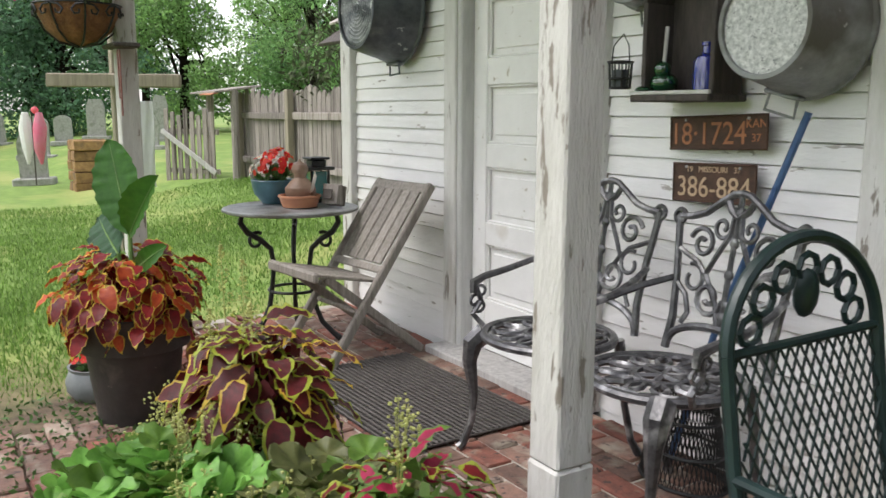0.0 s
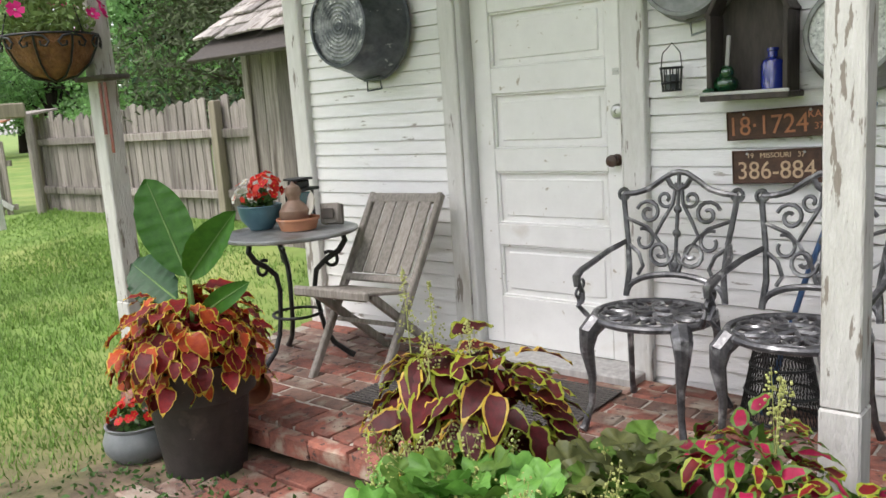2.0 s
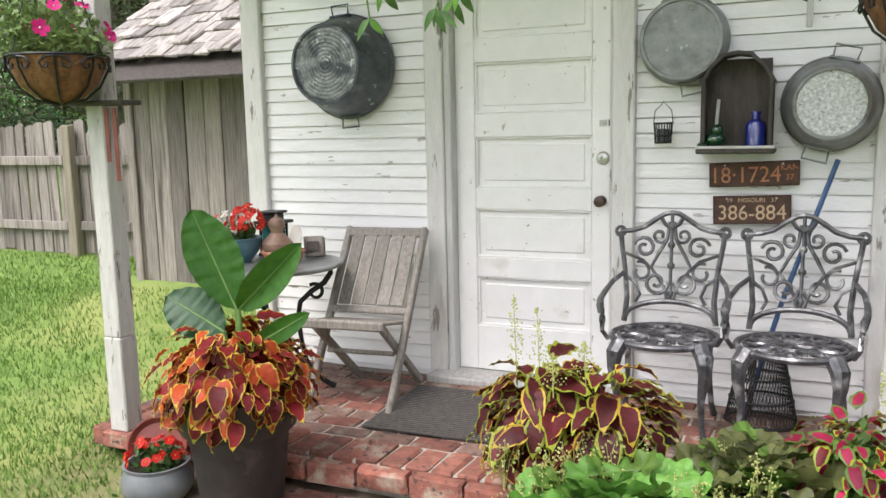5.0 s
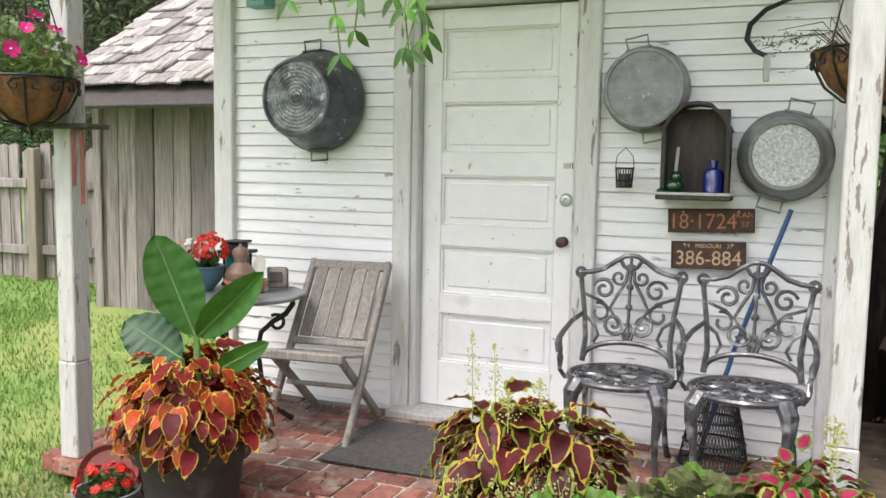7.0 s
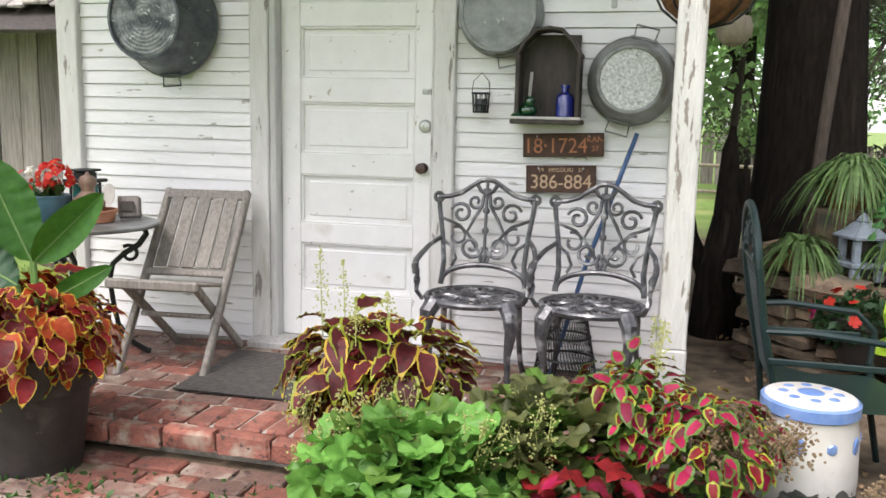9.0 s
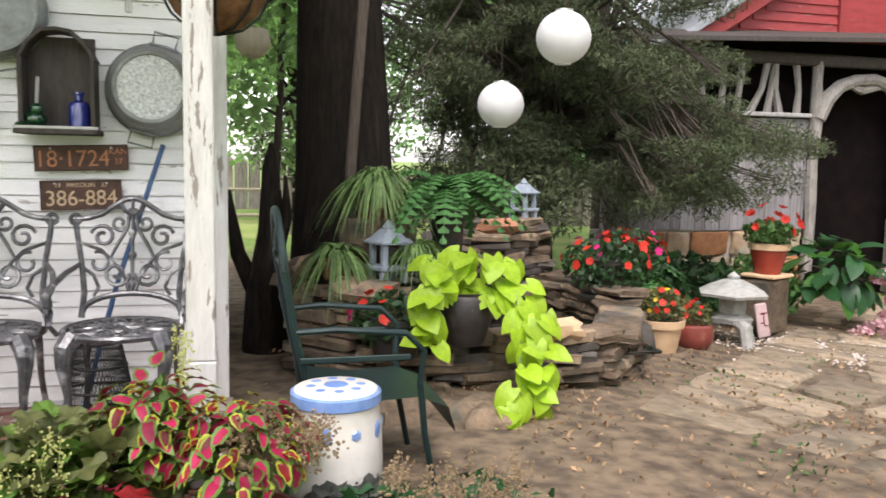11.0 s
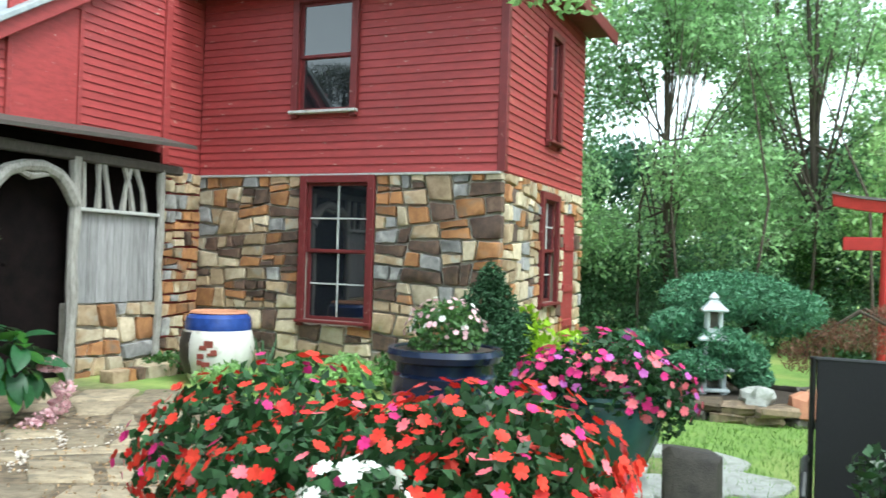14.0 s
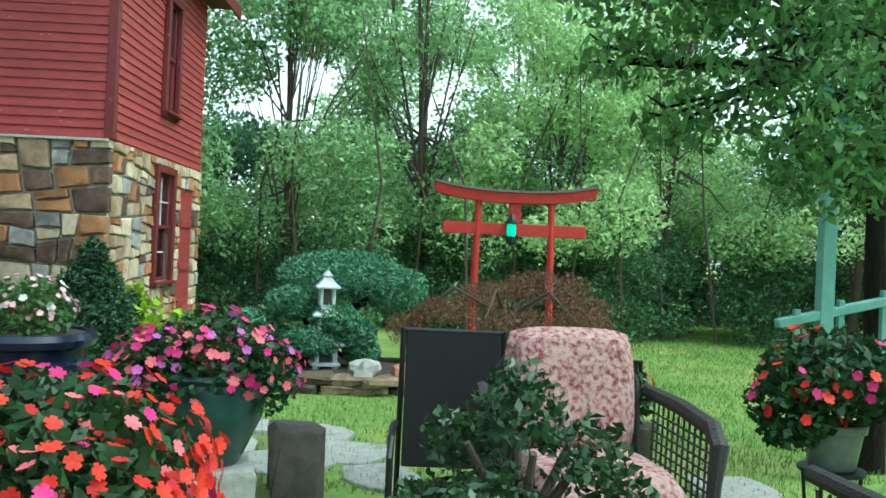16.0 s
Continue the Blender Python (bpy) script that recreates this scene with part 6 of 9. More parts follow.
part("crest_scroll", b, GREENIRON, gc)
for s in (-1, 1):
    part("arm", Build().tube([(0.0, s * W, 0.60), (0.15, s * (W + 0.02), 0.61), (0.40, s * (W + 0.02), 0.59), (0.47, s * (W + 0.01), 0.52), (0.46, s * W, 0.40)], 0.012, 8), GREENIRON, gc)
    part("front_leg", Build().tube([(0.46, s * W, 0.40), (0.48, s * W, 0.2), (0.52, s * W, 0.0)], 0.013, 8), GREENIRON, gc)
    part("slat", Build().box((0.22, s * (W + 0.015), 0.50), (0.40, 0.012, 0.022), 0.003), GREENIRON, gc)
seat = Build()
seat.add([(0.06, -W, 0.37), (0.06, W, 0.37), (0.25, W, 0.335), (0.25, -W, 0.335), (0.46, W, 0.345), (0.46, -W, 0.345), (0.57, W, 0.30), (0.57, -W, 0.30), (0.60, W, 0.20), (0.60, -W, 0.20)], [(0, 3, 2, 1), (3, 5, 4, 2), (5, 7, 6, 4), (7, 9, 8, 6)])
part("seat", seat, GREENIRON, gc, "bowed sheet-metal seat")

# ---- left yard: shed, fence, gate, graves ----
gs = thing("grey_shed", "old grey board outbuilding with a shake roof", "shed", kind="structure")
SX0, SYF, SZB = -3.45, 1.4, 0.0
boards(gs, SX0, -1.5, -0.02, 1.78, SYF, GREYWOOD, 0.17)
# near-black block behind the boards, painting shade into their gaps
part("shell", Build().box((-1.95, SYF + 1.1, 0.85), (2.9, 2.1, 1.75), 0.004), ROOMSHADE, gs)
part("stone_footing", Build().box((-2.5, SYF - 0.03, -0.07), (2.0, 0.16, 0.14), 0.02, jit=0.01), STONE, gs)
part("corner_post", Build().box((SX0 - 0.03, SYF + 0.0, 0.88), (0.08, 0.08, 1.8), 0.006), GREYWOOD, gs)
part("eave_board", Build().box((-2.5, SYF - 0.26, 1.775), (2.1, 0.05, 0.055), 0.012, jit=0.006), POSTWOOD, gs)
rg = random.Random(4)
SHM = [Build().box((0, 0, 0), (w, 0.50, 0.022), 0.004, jit=0.004).mesh("shake", SHAKE, 30) for w in (0.12, 0.16, 0.20)]
for row in range(9):
    x = SX0 - 0.25 + rg.uniform(0, 0.05)
    while x < -1.3:
        k = rg.randrange(3)
        w = (0.12, 0.16, 0.20)[k]
        t = row * 0.17
        part("shake", SHM[k], None, gs, at=pose(x + w / 2, SYF - 0.36 + t * 0.86 + 0.2 + rg.uniform(-0.015, 0.015), 1.945 + t * 0.56 + rg.uniform(-0.006, 0.012), 30 + rg.uniform(-3, 1), rg.uniform(-2, 2), rg.uniform(-2, 2)))
        x += w + 0.008
part("roof_deck", Build().box((0, 0.75, -0.03), (2.3, 1.9, 0.03), 0.004, pose(-2.45, SYF - 0.36, 1.775, 32.5, 0, 0)), DARKWOOD, gs)

fence = thing("board_fence", "tall weathered grey picket fence with posts and rails", "fence", kind="structure")
FY, FZ = 2.07, 0.08
rg = random.Random(6)
FM = [Build().add([(-w / 2, 0, 0), (w / 2, 0, 0), (w / 2, 0, h), (w * 0.1, 0, h + tip), (-w / 2, 0, h), (-w / 2, 0.02, 0), (w / 2, 0.02, 0), (w / 2, 0.02, h), (w * 0.1, 0.02, h + tip), (-w / 2, 0.02, h)],
                  [(4, 3, 2, 1, 0), (5, 6, 7, 8, 9), (0, 1, 6, 5), (1, 2, 7, 6), (2, 3, 8, 7), (3, 4, 9, 8), (4, 0, 5, 9)]).mesh("picket", GREYWOOD, 20) for w, h, tip in ((0.125, 1.22, 0.05), (0.11, 1.26, 0.03), (0.135, 1.18, 0.06), (0.12, 1.28, 0.02))]
x = -9.1
while x < -3.5:
    part("picket", rg.choice(FM), None, fence, at=pose(x, FY, FZ + rg.uniform(-0.03, 0.05), 0, rg.uniform(-1.2, 1.2), 0))
    x += 0.135 + rg.uniform(0, 0.008)
for z in (0.30, 0.95):
    for x0 in (-9.1, -7.1, -5.0):
        part("rail", Build().box((x0 + 1.04, FY - 0.035, FZ + z + rg.uniform(-0.02, 0.02)), (2.09, 0.045, 0.09), 0.006, jit=0.003), GREYWOOD, fence)
for x0 in (-9.1, -7.1, -4.88, -3.5):
    part("post", Build().box((x0, FY - 0.075, FZ + 0.62), (0.10, 0.09, 1.32), 0.008), POSTWOOD, fence)
gate = thing("rustic_gate", "rough grey plank gate with a diagonal brace, standing ajar", "gate", pose(-9.35, 1.72, -0.08, 0, 0, 214))
for k in range(8):
    part("plank", Build().box((0.08 + 0.125 * k, 0, 0.60), (0.085, 0.025, 1.1 + 0.12 * math.sin(k * 2.1)), 0.006), GREYWOOD, gate)
for z in (0.25, 0.85):
    part("rail", Build().box((0.5, -0.03, z), (1.05, 0.03, 0.08), 0.005), GREYWOOD, gate)
part("brace", Build().box((0, 0, 0), (1.2, 0.03, 0.075), 0.005, pose(0.5, 0.05, 0.55, 0, -32, 0)), PALEWOOD, gate)
gl = thing("gate_lintel", "rough gatehouse roof with a rusty tin edge", "gate roof", pose(-9.45, 1.75, 1.38))
part("boards", Build().box((0, 0.15, 0), (1.3, 0.7, 0.03), 0.004, pose(0, 0, 0, 8, 0, 0)), GREYWOOD, gl)
part("tin_edge", Build().box((0.35, -0.2, 0.0), (0.6, 0.1, 0.02), 0.003, pose(0, 0, 0, 14, 0, 0)), TERRA, gl)
for s in (-0.6, 0.6):
    part("post", Build().tube([(s, 0.1, -1.45), (s, 0.1, 0.0)], 0.06, 8), GREYWOOD, gl)
ap = thing("arbor", "raw timber post with a crossbeam and white cloth", "arbor", pose(-4.9, -0.52, -0.23))
part("post", Build().box((0, 0, 1.03), (0.115, 0.115, 2.06), 0.008), POSTWOOD, ap)
part("crossbeam", Build().box((0.1, 0.0, 1.58), (0.09, 1.15, 0.12), 0.01, pose(0, 0, 0, 0, 0, -25)), POSTWOOD, ap)
cloth = Build()
grid = [(0.17 + 0.018 * math.sin(u * 2.1 + w), 0.10 + 0.026 * u, 1.40 - 0.13 * w) for w in range(7) for u in range(7)]
cloth.add(grid + [(x + 0.004, y, z) for x, y, z in grid], [(7 * w + u, 7 * w + u + 1, 7 * w + u + 8, 7 * w + u + 7) for w in range(6) for u in range(6)] + [(7 * w + u + 56, 7 * w + u + 57, 7 * w + u + 50, 7 * w + u + 49) for w in range(6) for u in range(6)])
part("white_cloth", cloth, PAPER, ap, "white cloth streamer", smooth=80)
pl = thing("stone_gate_pier", "square pier of brown fieldstone at the lawn's edge", "pier", pose(-11.35, 0.22, -0.22) @ Matrix.Diagonal((0.75, 0.75, 0.76, 1)))
rg = random.Random(9)
for r in range(5):
    for c in range(2):
        part("stone", Build().box((-0.22 + 0.44 * c + rg.uniform(-0.03, 0.03), 0, 0.12 + 0.22 * r), (0.42, 0.7, 0.21), 0.02, jit=0.02), OCHRE, pl)


def gravestone(x, y, w, h, kind):
    z = ground_z(x, y) - 0.02
    g = thing("gravestone", "weathered grey upright gravestone on the grass", "gravestone", pose(x, y, z, 0, random.uniform(-3, 3), 70 + random.uniform(-10, 10)), "gravestones in the churchyard")
    part("plinth", Build().box((0, 0, 0.07), (w * 1.5, 0.4, 0.14), 0.02), GREYSTONE, g)
    b = Build()
    n = 12
    ol = [(-w / 2, 0.12)] + [(-w / 2 * math.cos(math.pi * i / n), h - w * 0.35 + w * 0.35 * math.sin(math.pi * i / n)) for i in range(n + 1)] + [(w / 2, 0.12)] if kind else [(-w / 2, 0.12), (-w / 2, h * 0.8), (-w / 3, h), (w / 3, h), (w / 2, h * 0.8), (w / 2, 0.12)]
    k = len(ol)
    b.add([(x_, -0.07, z_) for x_, z_ in ol] + [(x_, 0.07, z_) for x_, z_ in ol], [tuple(range(k)), tuple(range(2 * k - 1, k - 1, -1))] + [(i, i + k, (i + 1) % k + k, (i + 1) % k) for i in range(k)])
    part("slab", b, GREYSTONE, g)


random.seed(21)
for x, y, w, h, k in ((-13.1, -0.40, 0.45, 0.95, 0), (-20, 0.4, 0.6, 1.1, 1), (-24, 1.6, 0.5, 0.9, 1), (-22, -2.0, 0.55, 1.0, 0), (-28, 3.2, 0.6, 1.4, 0), (-30, 0.2, 0.7, 1.2, 1), (-27, -4.5, 0.6, 1.0, 1), (-19, 2.9, 0.5, 0.9, 0), (-33, 6.0, 0.7, 1.3, 1), (-25, 4.6, 0.5, 1.5, 0)):
    gravestone(x, y, w, h, k)
ws = thing("windsock", "pink and white cloth garden windsock on a stake", "windsock", pose(-12.2, -0.48, -0.15))
part("stake", Build().tube([(0, 0, 0), (0, 0, 1.25)], 0.012, 6), DARKWOOD, ws)
for x, c in ((-0.09, PAPER), (0.1, PINK)):
    part("streamer", Build().tube([(x, x, 1.2), (x * 1.3, x, 0.95), (x, x * 0.8, 0.6), (x * 0.7, x, 0.35)], [0.05, 0.11, 0.09, 0.02], 10), c, ws)
part("knot", Build().ball((0.06, 0.05, 1.24), 0.06, n=6), PETROSE, ws)

# ---- pond garden ----
pond = thing("pond_wall", "dry-stacked sandstone pond wall with a rock pile behind", "stone wall", kind="structure")
rg = random.Random(14)
LEDGE = [Build().box((0, 0, 0), (w, d, h), 0.010, jit=0.017).mesh("stone", STONE, 30) for w, d, h in ((0.34, 0.26, 0.05), (0.26, 0.22, 0.06), (0.42, 0.28, 0.045), (0.20, 0.22, 0.055), (0.30, 0.24, 0.07))]
DLEDGE = [Build().box((0, 0, 0), (w, d, h), 0.014, jit=0.012).mesh("stone", DARKSTONE, 30) for w, d, h in ((0.34, 0.26, 0.05), (0.26, 0.24, 0.06), (0.20, 0.22, 0.055))]


def stack(path, z0, z1, dark=0.25, step=0.055):
    """Courses of flat stones along a line of (x, y) points."""
    seg = [(Vector(a), Vector(c)) for a, c in zip(path, path[1:])]
    total = sum((c - a).length for a, c in seg)
    z = z0
    while z < z1:
        s = rg.uniform(0, 0.2)
        while s < total:
            q = s
            for a, c in seg:
                if q <= (c - a).length:
                    break
                q -= (c - a).length
            d = (c - a).normalized()
            p = a + d * min(q, (c - a).length)
            me = rg.choice(DLEDGE if rg.random() < dark else LEDGE)
            part("stone", me, None, pond, at=pose(p.x + rg.uniform(-0.03, 0.03), p.y + rg.uniform(-0.03, 0.03), z + rg.uniform(-0.008, 0.008), rg.uniform(-4, 4), rg.uniform(-4, 4), math.degrees(math.atan2(d.y, d.x)) + rg.uniform(-14, 14)))
            s += rg.uniform(0.20, 0.32)
        z += step


stack([(2.45, 0.95), (2.75, 0.62), (3.1, 0.52)], -0.24, 0.36, 0.1, 0.07)
stack([(3.05, 0.55), (3.45, 0.50), (3.8, 0.50)], -0.24, 0.10, 0.2)
stack([(3.75, 0.50), (4.15, 0.58), (4.40, 0.85), (4.70, 1.45)], -0.27, 0.10, 0.1)
stack([(4.70, 1.45), (4.65, 2.1), (4.4, 2.6)], -0.3, 0.15, 0.4)
stack([(3.6, 2.2), (4.0, 2.2), (4.45, 2.45)], -0.25, 0.58, 0.55)
stack([(2.6, 1.35), (3.1, 1.6), (3.7, 1.75)], -0.2, 0.42, 0.4)
for x, y, z, r, mt in ((3.80, 0.42, 0.13, 0.11, PALETERRA), (3.88, 1.72, 0.60, 0.12, TERRA), (2.60, 1.0, 0.42, 0.16, STONE), (2.72, 0.62, 0.33, 0.15, STONE), (3.2, -0.1, -0.2, 0.2, STONE), (2.72, 0.1, -0.18, 0.26, STONE), (2.55, 1.25, 0.35, 0.2, STONE)):
    b = Build().ball((0, 0, 0), r, (1.3, 1.0, 0.5), 6, jit=0.5)
    part("boulder", b, mt, pond, at=pose(x, y, z, 0, 0, rg.uniform(0, 360)))
part("water", Build().box((3.7, 1.25, -0.08), (1.7, 1.3, 0.02), 0.002), glassmat("dark_water", (0.006, 0.008, 0.007), 0.05), pond)


def stone_pagoda(m, s, mt, label, tiers=1, eave=0.19):
    g = thing("stone_lantern", label, "stone lantern", m @ Matrix.Diagonal((s, s, s, 1)))
    for x in (-0.09, 0.09):
        for y in (-0.09, 0.09):
            part("foot", Build().box((x, y, 0.05), (0.06, 0.06, 0.10), 0.012), mt, g)
    part("base_slab", Build().box((0, 0, 0.115), (0.27, 0.27, 0.035), 0.008), mt, g)
    z = 0.13
    for t in range(tiers):
        k = 1 - 0.16 * t
        for x in (-0.085, 0.085):
            for y in (-0.085, 0.085):
                part("pillar", Build().box((x * k, y * k, z + 0.08), (0.045 * k, 0.045 * k, 0.16), 0.005), mt, g)
        part("light_box", Build().box((0, 0, z + 0.08), (0.10 * k, 0.10 * k, 0.15), 0.004), DARKSTONE, g)
        part("roof", Build().lathe([(eave * k, z + 0.165), (eave * 1.02 * k, z + 0.18), (eave * 0.68 * k, z + 0.215), (0.075 * k, z + 0.265), (0.03 * k, z + 0.29)], 4, m=pose(0, 0, 0, 0, 0, 45)), mt, g)
        z += 0.265
    part("finial", Build().lathe([(0.03, z), (0.05, z + 0.02), (0.03, z + 0.05), (0.0, z + 0.08)], 10), mt, g)
    return g


stone_pagoda(pose(2.89, 0.72, 0.36, 0, 0, 20), 0.74, BLUESTONE, "small blue-grey pagoda lantern on the stacked stones")
stone_pagoda(pose(4.32, 2.45, 0.585, 0, 0, 35), 0.7, BLUESTONE, "small pagoda lantern on the rock pile behind the pond")


def strap_plant(name, label, category, m, n, L, w, mt, seed, arch=0.6, up=(0.5, 1.1), potted=True):
    p = thing(name, label, category, m)
    r_ = random.Random(seed)
    b = Build()
    for k in range(n):
        a, e = r_.uniform(0, 6.283), r_.uniform(*up)
        l = L * r_.uniform(0.6, 1.15)
        d = Vector((math.cos(a), math.sin(a), 0))
        side = Vector((-math.sin(a), math.cos(a), 0))
        pts = []
        for i in range(7):
            t = i / 6
            pts.append(d * (l * t * math.cos(e) * (1 - 0.12 * t)) + Vector((0, 0, l * (math.sin(e) * t - arch * t * t * 1.1))))
        ww = w * r_.uniform(0.7, 1.2)
        vs = []
        for i, q in enumerate(pts):
            h = ww * (0.6 + 0.4 * math.sin(math.pi * min(1, i / 6 + 0.15))) * (1 - (i / 6) ** 3 * 0.9)
            vs += [q - side * h / 2, q + Vector((0, 0, -h * 0.2)), q + side * h / 2]
        b.add(vs, [f for i in range(6) for f in ((3 * i, 3 * i + 1, 3 * i + 4, 3 * i + 3), (3 * i + 1, 3 * i + 2, 3 * i + 5, 3 * i + 4))], 0)
    part("foliage", b, mt, p, kind="stuff", smooth=80)
    return p


s1 = strap_plant("spider_plant", "arching variegated spider plant in a basket on the rocks", "potted plant", pose(2.86, 0.93, 0.88), 430, 0.48, 0.022, SPIDER, 3, 0.95, (0.4, 1.45))
part("pot", Build().lathe([(0.10, -0.18), (0.15, -0.02), (0.155, 0.0), (0.14, 0.0), (0.0, -0.04)], 24), COCO, s1)
s2 = strap_plant("spider_plant", "small variegated spider plant trailing over the stones", "potted plant", pose(2.62, 0.78, 0.50), 170, 0.42, 0.020, SPIDER, 5, 1.05, (0.3, 1.2))
part("pot", Build().lathe([(0.08, -0.12), (0.11, 0.0), (0.10, 0.0), (0.0, -0.03)], 20), COCO, s2)
s3 = strap_plant("spider_plant", "spider plant offshoot beside the pagoda lantern", "potted plant", pose(3.05, 0.72, 0.53), 150, 0.38, 0.020, SPIDER, 6, 1.05, (0.3, 1.2))
for ob, (x, y, z) in ((1, (2.86, 0.93, 0.45)),):
    single("plinth_stone", Build().box((x, y, z + 0.12), (0.4, 0.3, 0.26), 0.03, jit=0.02), STONE, "rough block carrying the spider plant", "stone")


def fern(m, n, L, seed, label):
    p = thing("fern", label, "fern", m)
    r_ = random.Random(seed)
    for k in range(n):
        a, e = 2 * math.pi * k / n + r_.uniform(-0.2, 0.2), r_.uniform(0.4, 1.2)
        l = L * r_.uniform(0.7, 1.1)
        b = Build()
        d, sd = Vector((math.cos(a), math.sin(a), 0)), Vector((-math.sin(a), math.cos(a), 0))
        pts = [d * (l * t * math.cos(e * (1 - 0.3 * t))) + Vector((0, 0, l * (math.sin(e) * t - 0.85 * t * t))) for t in np.linspace(0, 1, 15)]
        b.tube(pts, 0.0025, 3)
        for i in range(1, 15):
            w = 0.075 * math.sin(math.pi * (i / 15) ** 0.7) + 0.008
            q = pts[i]
            for s in (-1, 1):
                f = (pts[i] - pts[i - 1]) * 0.42
                b.add([q - f, q + f, q + sd * s * w + f * 0.6 + Vector((0, 0, -w * 0.25)), q + sd * s * w - f * 0.1 + Vector((0, 0, -w * 0.25))], [(0, 1, 2, 3)])
        part("frond", b, FERN, p, smooth=80)
    return p


fern(pose(3.30, 0.98, 0.82), 58, 0.64, 4, "lush green sword fern hanging over the stones")
single("fern_pot", Build().lathe([(0.08, 0.42), (0.10, 0.70), (0.11, 0.76), (0.10, 0.76), (0, 0.74)], 24, m=pose(3.30, 0.98, 0.0)), DARKPOT, "dark pot holding the sword fern", "flower pot")
fern(pose(5.35, 2.75, 0.05), 34, 0.7, 7, "dark green fern behind the impatiens")

# chartreuse sweet potato vine
pv = thing("sweet_potato_vine", "chartreuse sweet potato vine spilling from a dark pot", "potted plant", pose(3.23, 0.34, 0.08))
pot(pv, [(0.09, 0), (0.10, 0.01), (0.145, 0.14), (0.15, 0.25), (0.135, 0.27), (0.14, 0.285), (0.125, 0.285), (0.12, 0.25)], DARKPOT, 0.122, 0.26, "dark glazed pot")
PL = [leaf("heart_leaf", 0.155, 0.135, [LIME, LIME], 0.15, 0.35, True, 0.7, peak=0.4), leaf("heart_leaf", 0.125, 0.105, [LIME, LIME], 0.25, 0.3, True, 0.7, peak=0.4), leaf("heart_leaf", 0.14, 0.11, [LIME, LIME], 0.1, 0.5, True, 0.7, peak=0.4)]
rg = random.Random(31)
for paths, n in (([(0.0, 0, 0.28), (-0.18, -0.10, 0.38), (-0.26, -0.14, 0.28), (-0.24, -0.16, 0.05)], 30), ([(0, 0, 0.28), (-0.10, -0.05, 0.46), (0.05, -0.06, 0.48), (0.2, -0.05, 0.40)], 16),
                 ([(0.05, 0, 0.28), (0.25, -0.05, 0.34), (0.36, -0.10, 0.15), (0.36, -0.16, -0.02)], 18), ([(0.05, 0, 0.28), (0.22, -0.16, 0.28), (0.20, -0.32, 0.02), (0.12, -0.50, -0.18), (0.04, -0.56, -0.27)], 26),
                 ([(0.05, 0, 0.28), (0.26, -0.2, 0.2), (0.28, -0.36, -0.03), (0.22, -0.50, -0.22)], 20), ([(0, 0, 0.28), (-0.15, 0.02, 0.42), (-0.22, -0.02, 0.46)], 8)):
    pts = [Vector(q) for q in paths]
    part("runner", Build().tube(pts, 0.005, 5), STEMGREEN, pv)
    for k in range(n):
        t = (k + 0.5) / n * (len(pts) - 1)
        i = int(t)
        q = pts[i].lerp(pts[i + 1], t - i) + Vector((rg.uniform(-0.05, 0.05), rg.uniform(-0.06, 0.0), rg.uniform(-0.02, 0.04)))
        part("leaf", rg.choice(PL), None, pv, at=aim(q, (rg.uniform(-0.8, 0.8), rg.uniform(-0.9, 0.1), rg.uniform(-1.1, 0.1)), (rg.uniform(-0.4, 0.2), -0.7, 0.8)) @ Matrix.Diagonal((0.9, 0.9, 0.9, 1)))


def flower_mass(name, label, m, blobs, nleaf, lsize, flowers, nfl, seed, potp=None, weights=None, fsize=(0.85, 1.2), leafm=DARKLEAF, low=-0.1):
    """A rounded bedding plant: leaves as one mass, each bloom its own part."""
    p = thing(name, label, "potted plant", m)
    if potp:
        pot(p, *potp)
    part("foliage", leafcloud("foliage", blobs, nleaf, lsize, leafm, seed, 0.55, 0.45), None, p, kind="stuff")
    for k, (x, y, z, rx, ry, rz) in enumerate(blobs):
        blooms(p, flowers, int(nfl * rx / sum(q[3] for q in blobs)), (x, y, z), rx, seed + k, rz / rx, low, fsize, weights=weights)
    return p


IR = petals("impatiens_bloom", 0.022, PETRED)
IO = petals("impatiens_bloom", 0.024, PETORANGE)
IP = petals("impatiens_bloom", 0.021, PETPINK)
IW = petals("impatiens_bloom", 0.025, PETWHITE)
IS = petals("impatiens_bloom", 0.022, PETROSE)
IL = petals("impatiens_bloom", 0.022, PETLILAC)
TP = [(0.10, 0), (0.11, 0.01), (0.14, 0.18), (0.155, 0.185), (0.16, 0.225), (0.145, 0.228), (0.135, 0.20)]
flower_mass("impatiens_pot", "red and magenta impatiens in a pot under the trees", pose(4.72, 1.75, 0.12), [(0, 0, 0.18, 0.33, 0.33, 0.22), (0.35, 0.30, 0.2, 0.30, 0.3, 0.22)], 1500, 0.055, [IO, IO, IP], 60, 101, (TP, DARKPOT, 0.135, 0.2), fsize=(1.1, 1.7))
flower_mass("impatiens_pot", "red and pink impatiens beside the green chair", pose(2.86, 0.36, 0.02), [(0, 0, 0.20, 0.24, 0.2, 0.15)], 700, 0.05, [IO, IP, IR], 16, 103, (TP, DARKPOT, 0.135, 0.2), fsize=(1.0, 1.4))
mum = flower_mass("potted_mum", "yellow and orange flowers in a pale terracotta pot", pose(5.10, 1.60, -0.37), [(0, 0, 0.38, 0.20, 0.2, 0.13)], 420, 0.05, [petals("yellow_bloom", 0.02, YELLOW), IO], 36, 105, ([(0.115, 0), (0.12, 0.01), (0.155, 0.23), (0.175, 0.235), (0.18, 0.29), (0.165, 0.292), (0.155, 0.26)], PALETERRA, 0.156, 0.27), leafm=OLIVE)
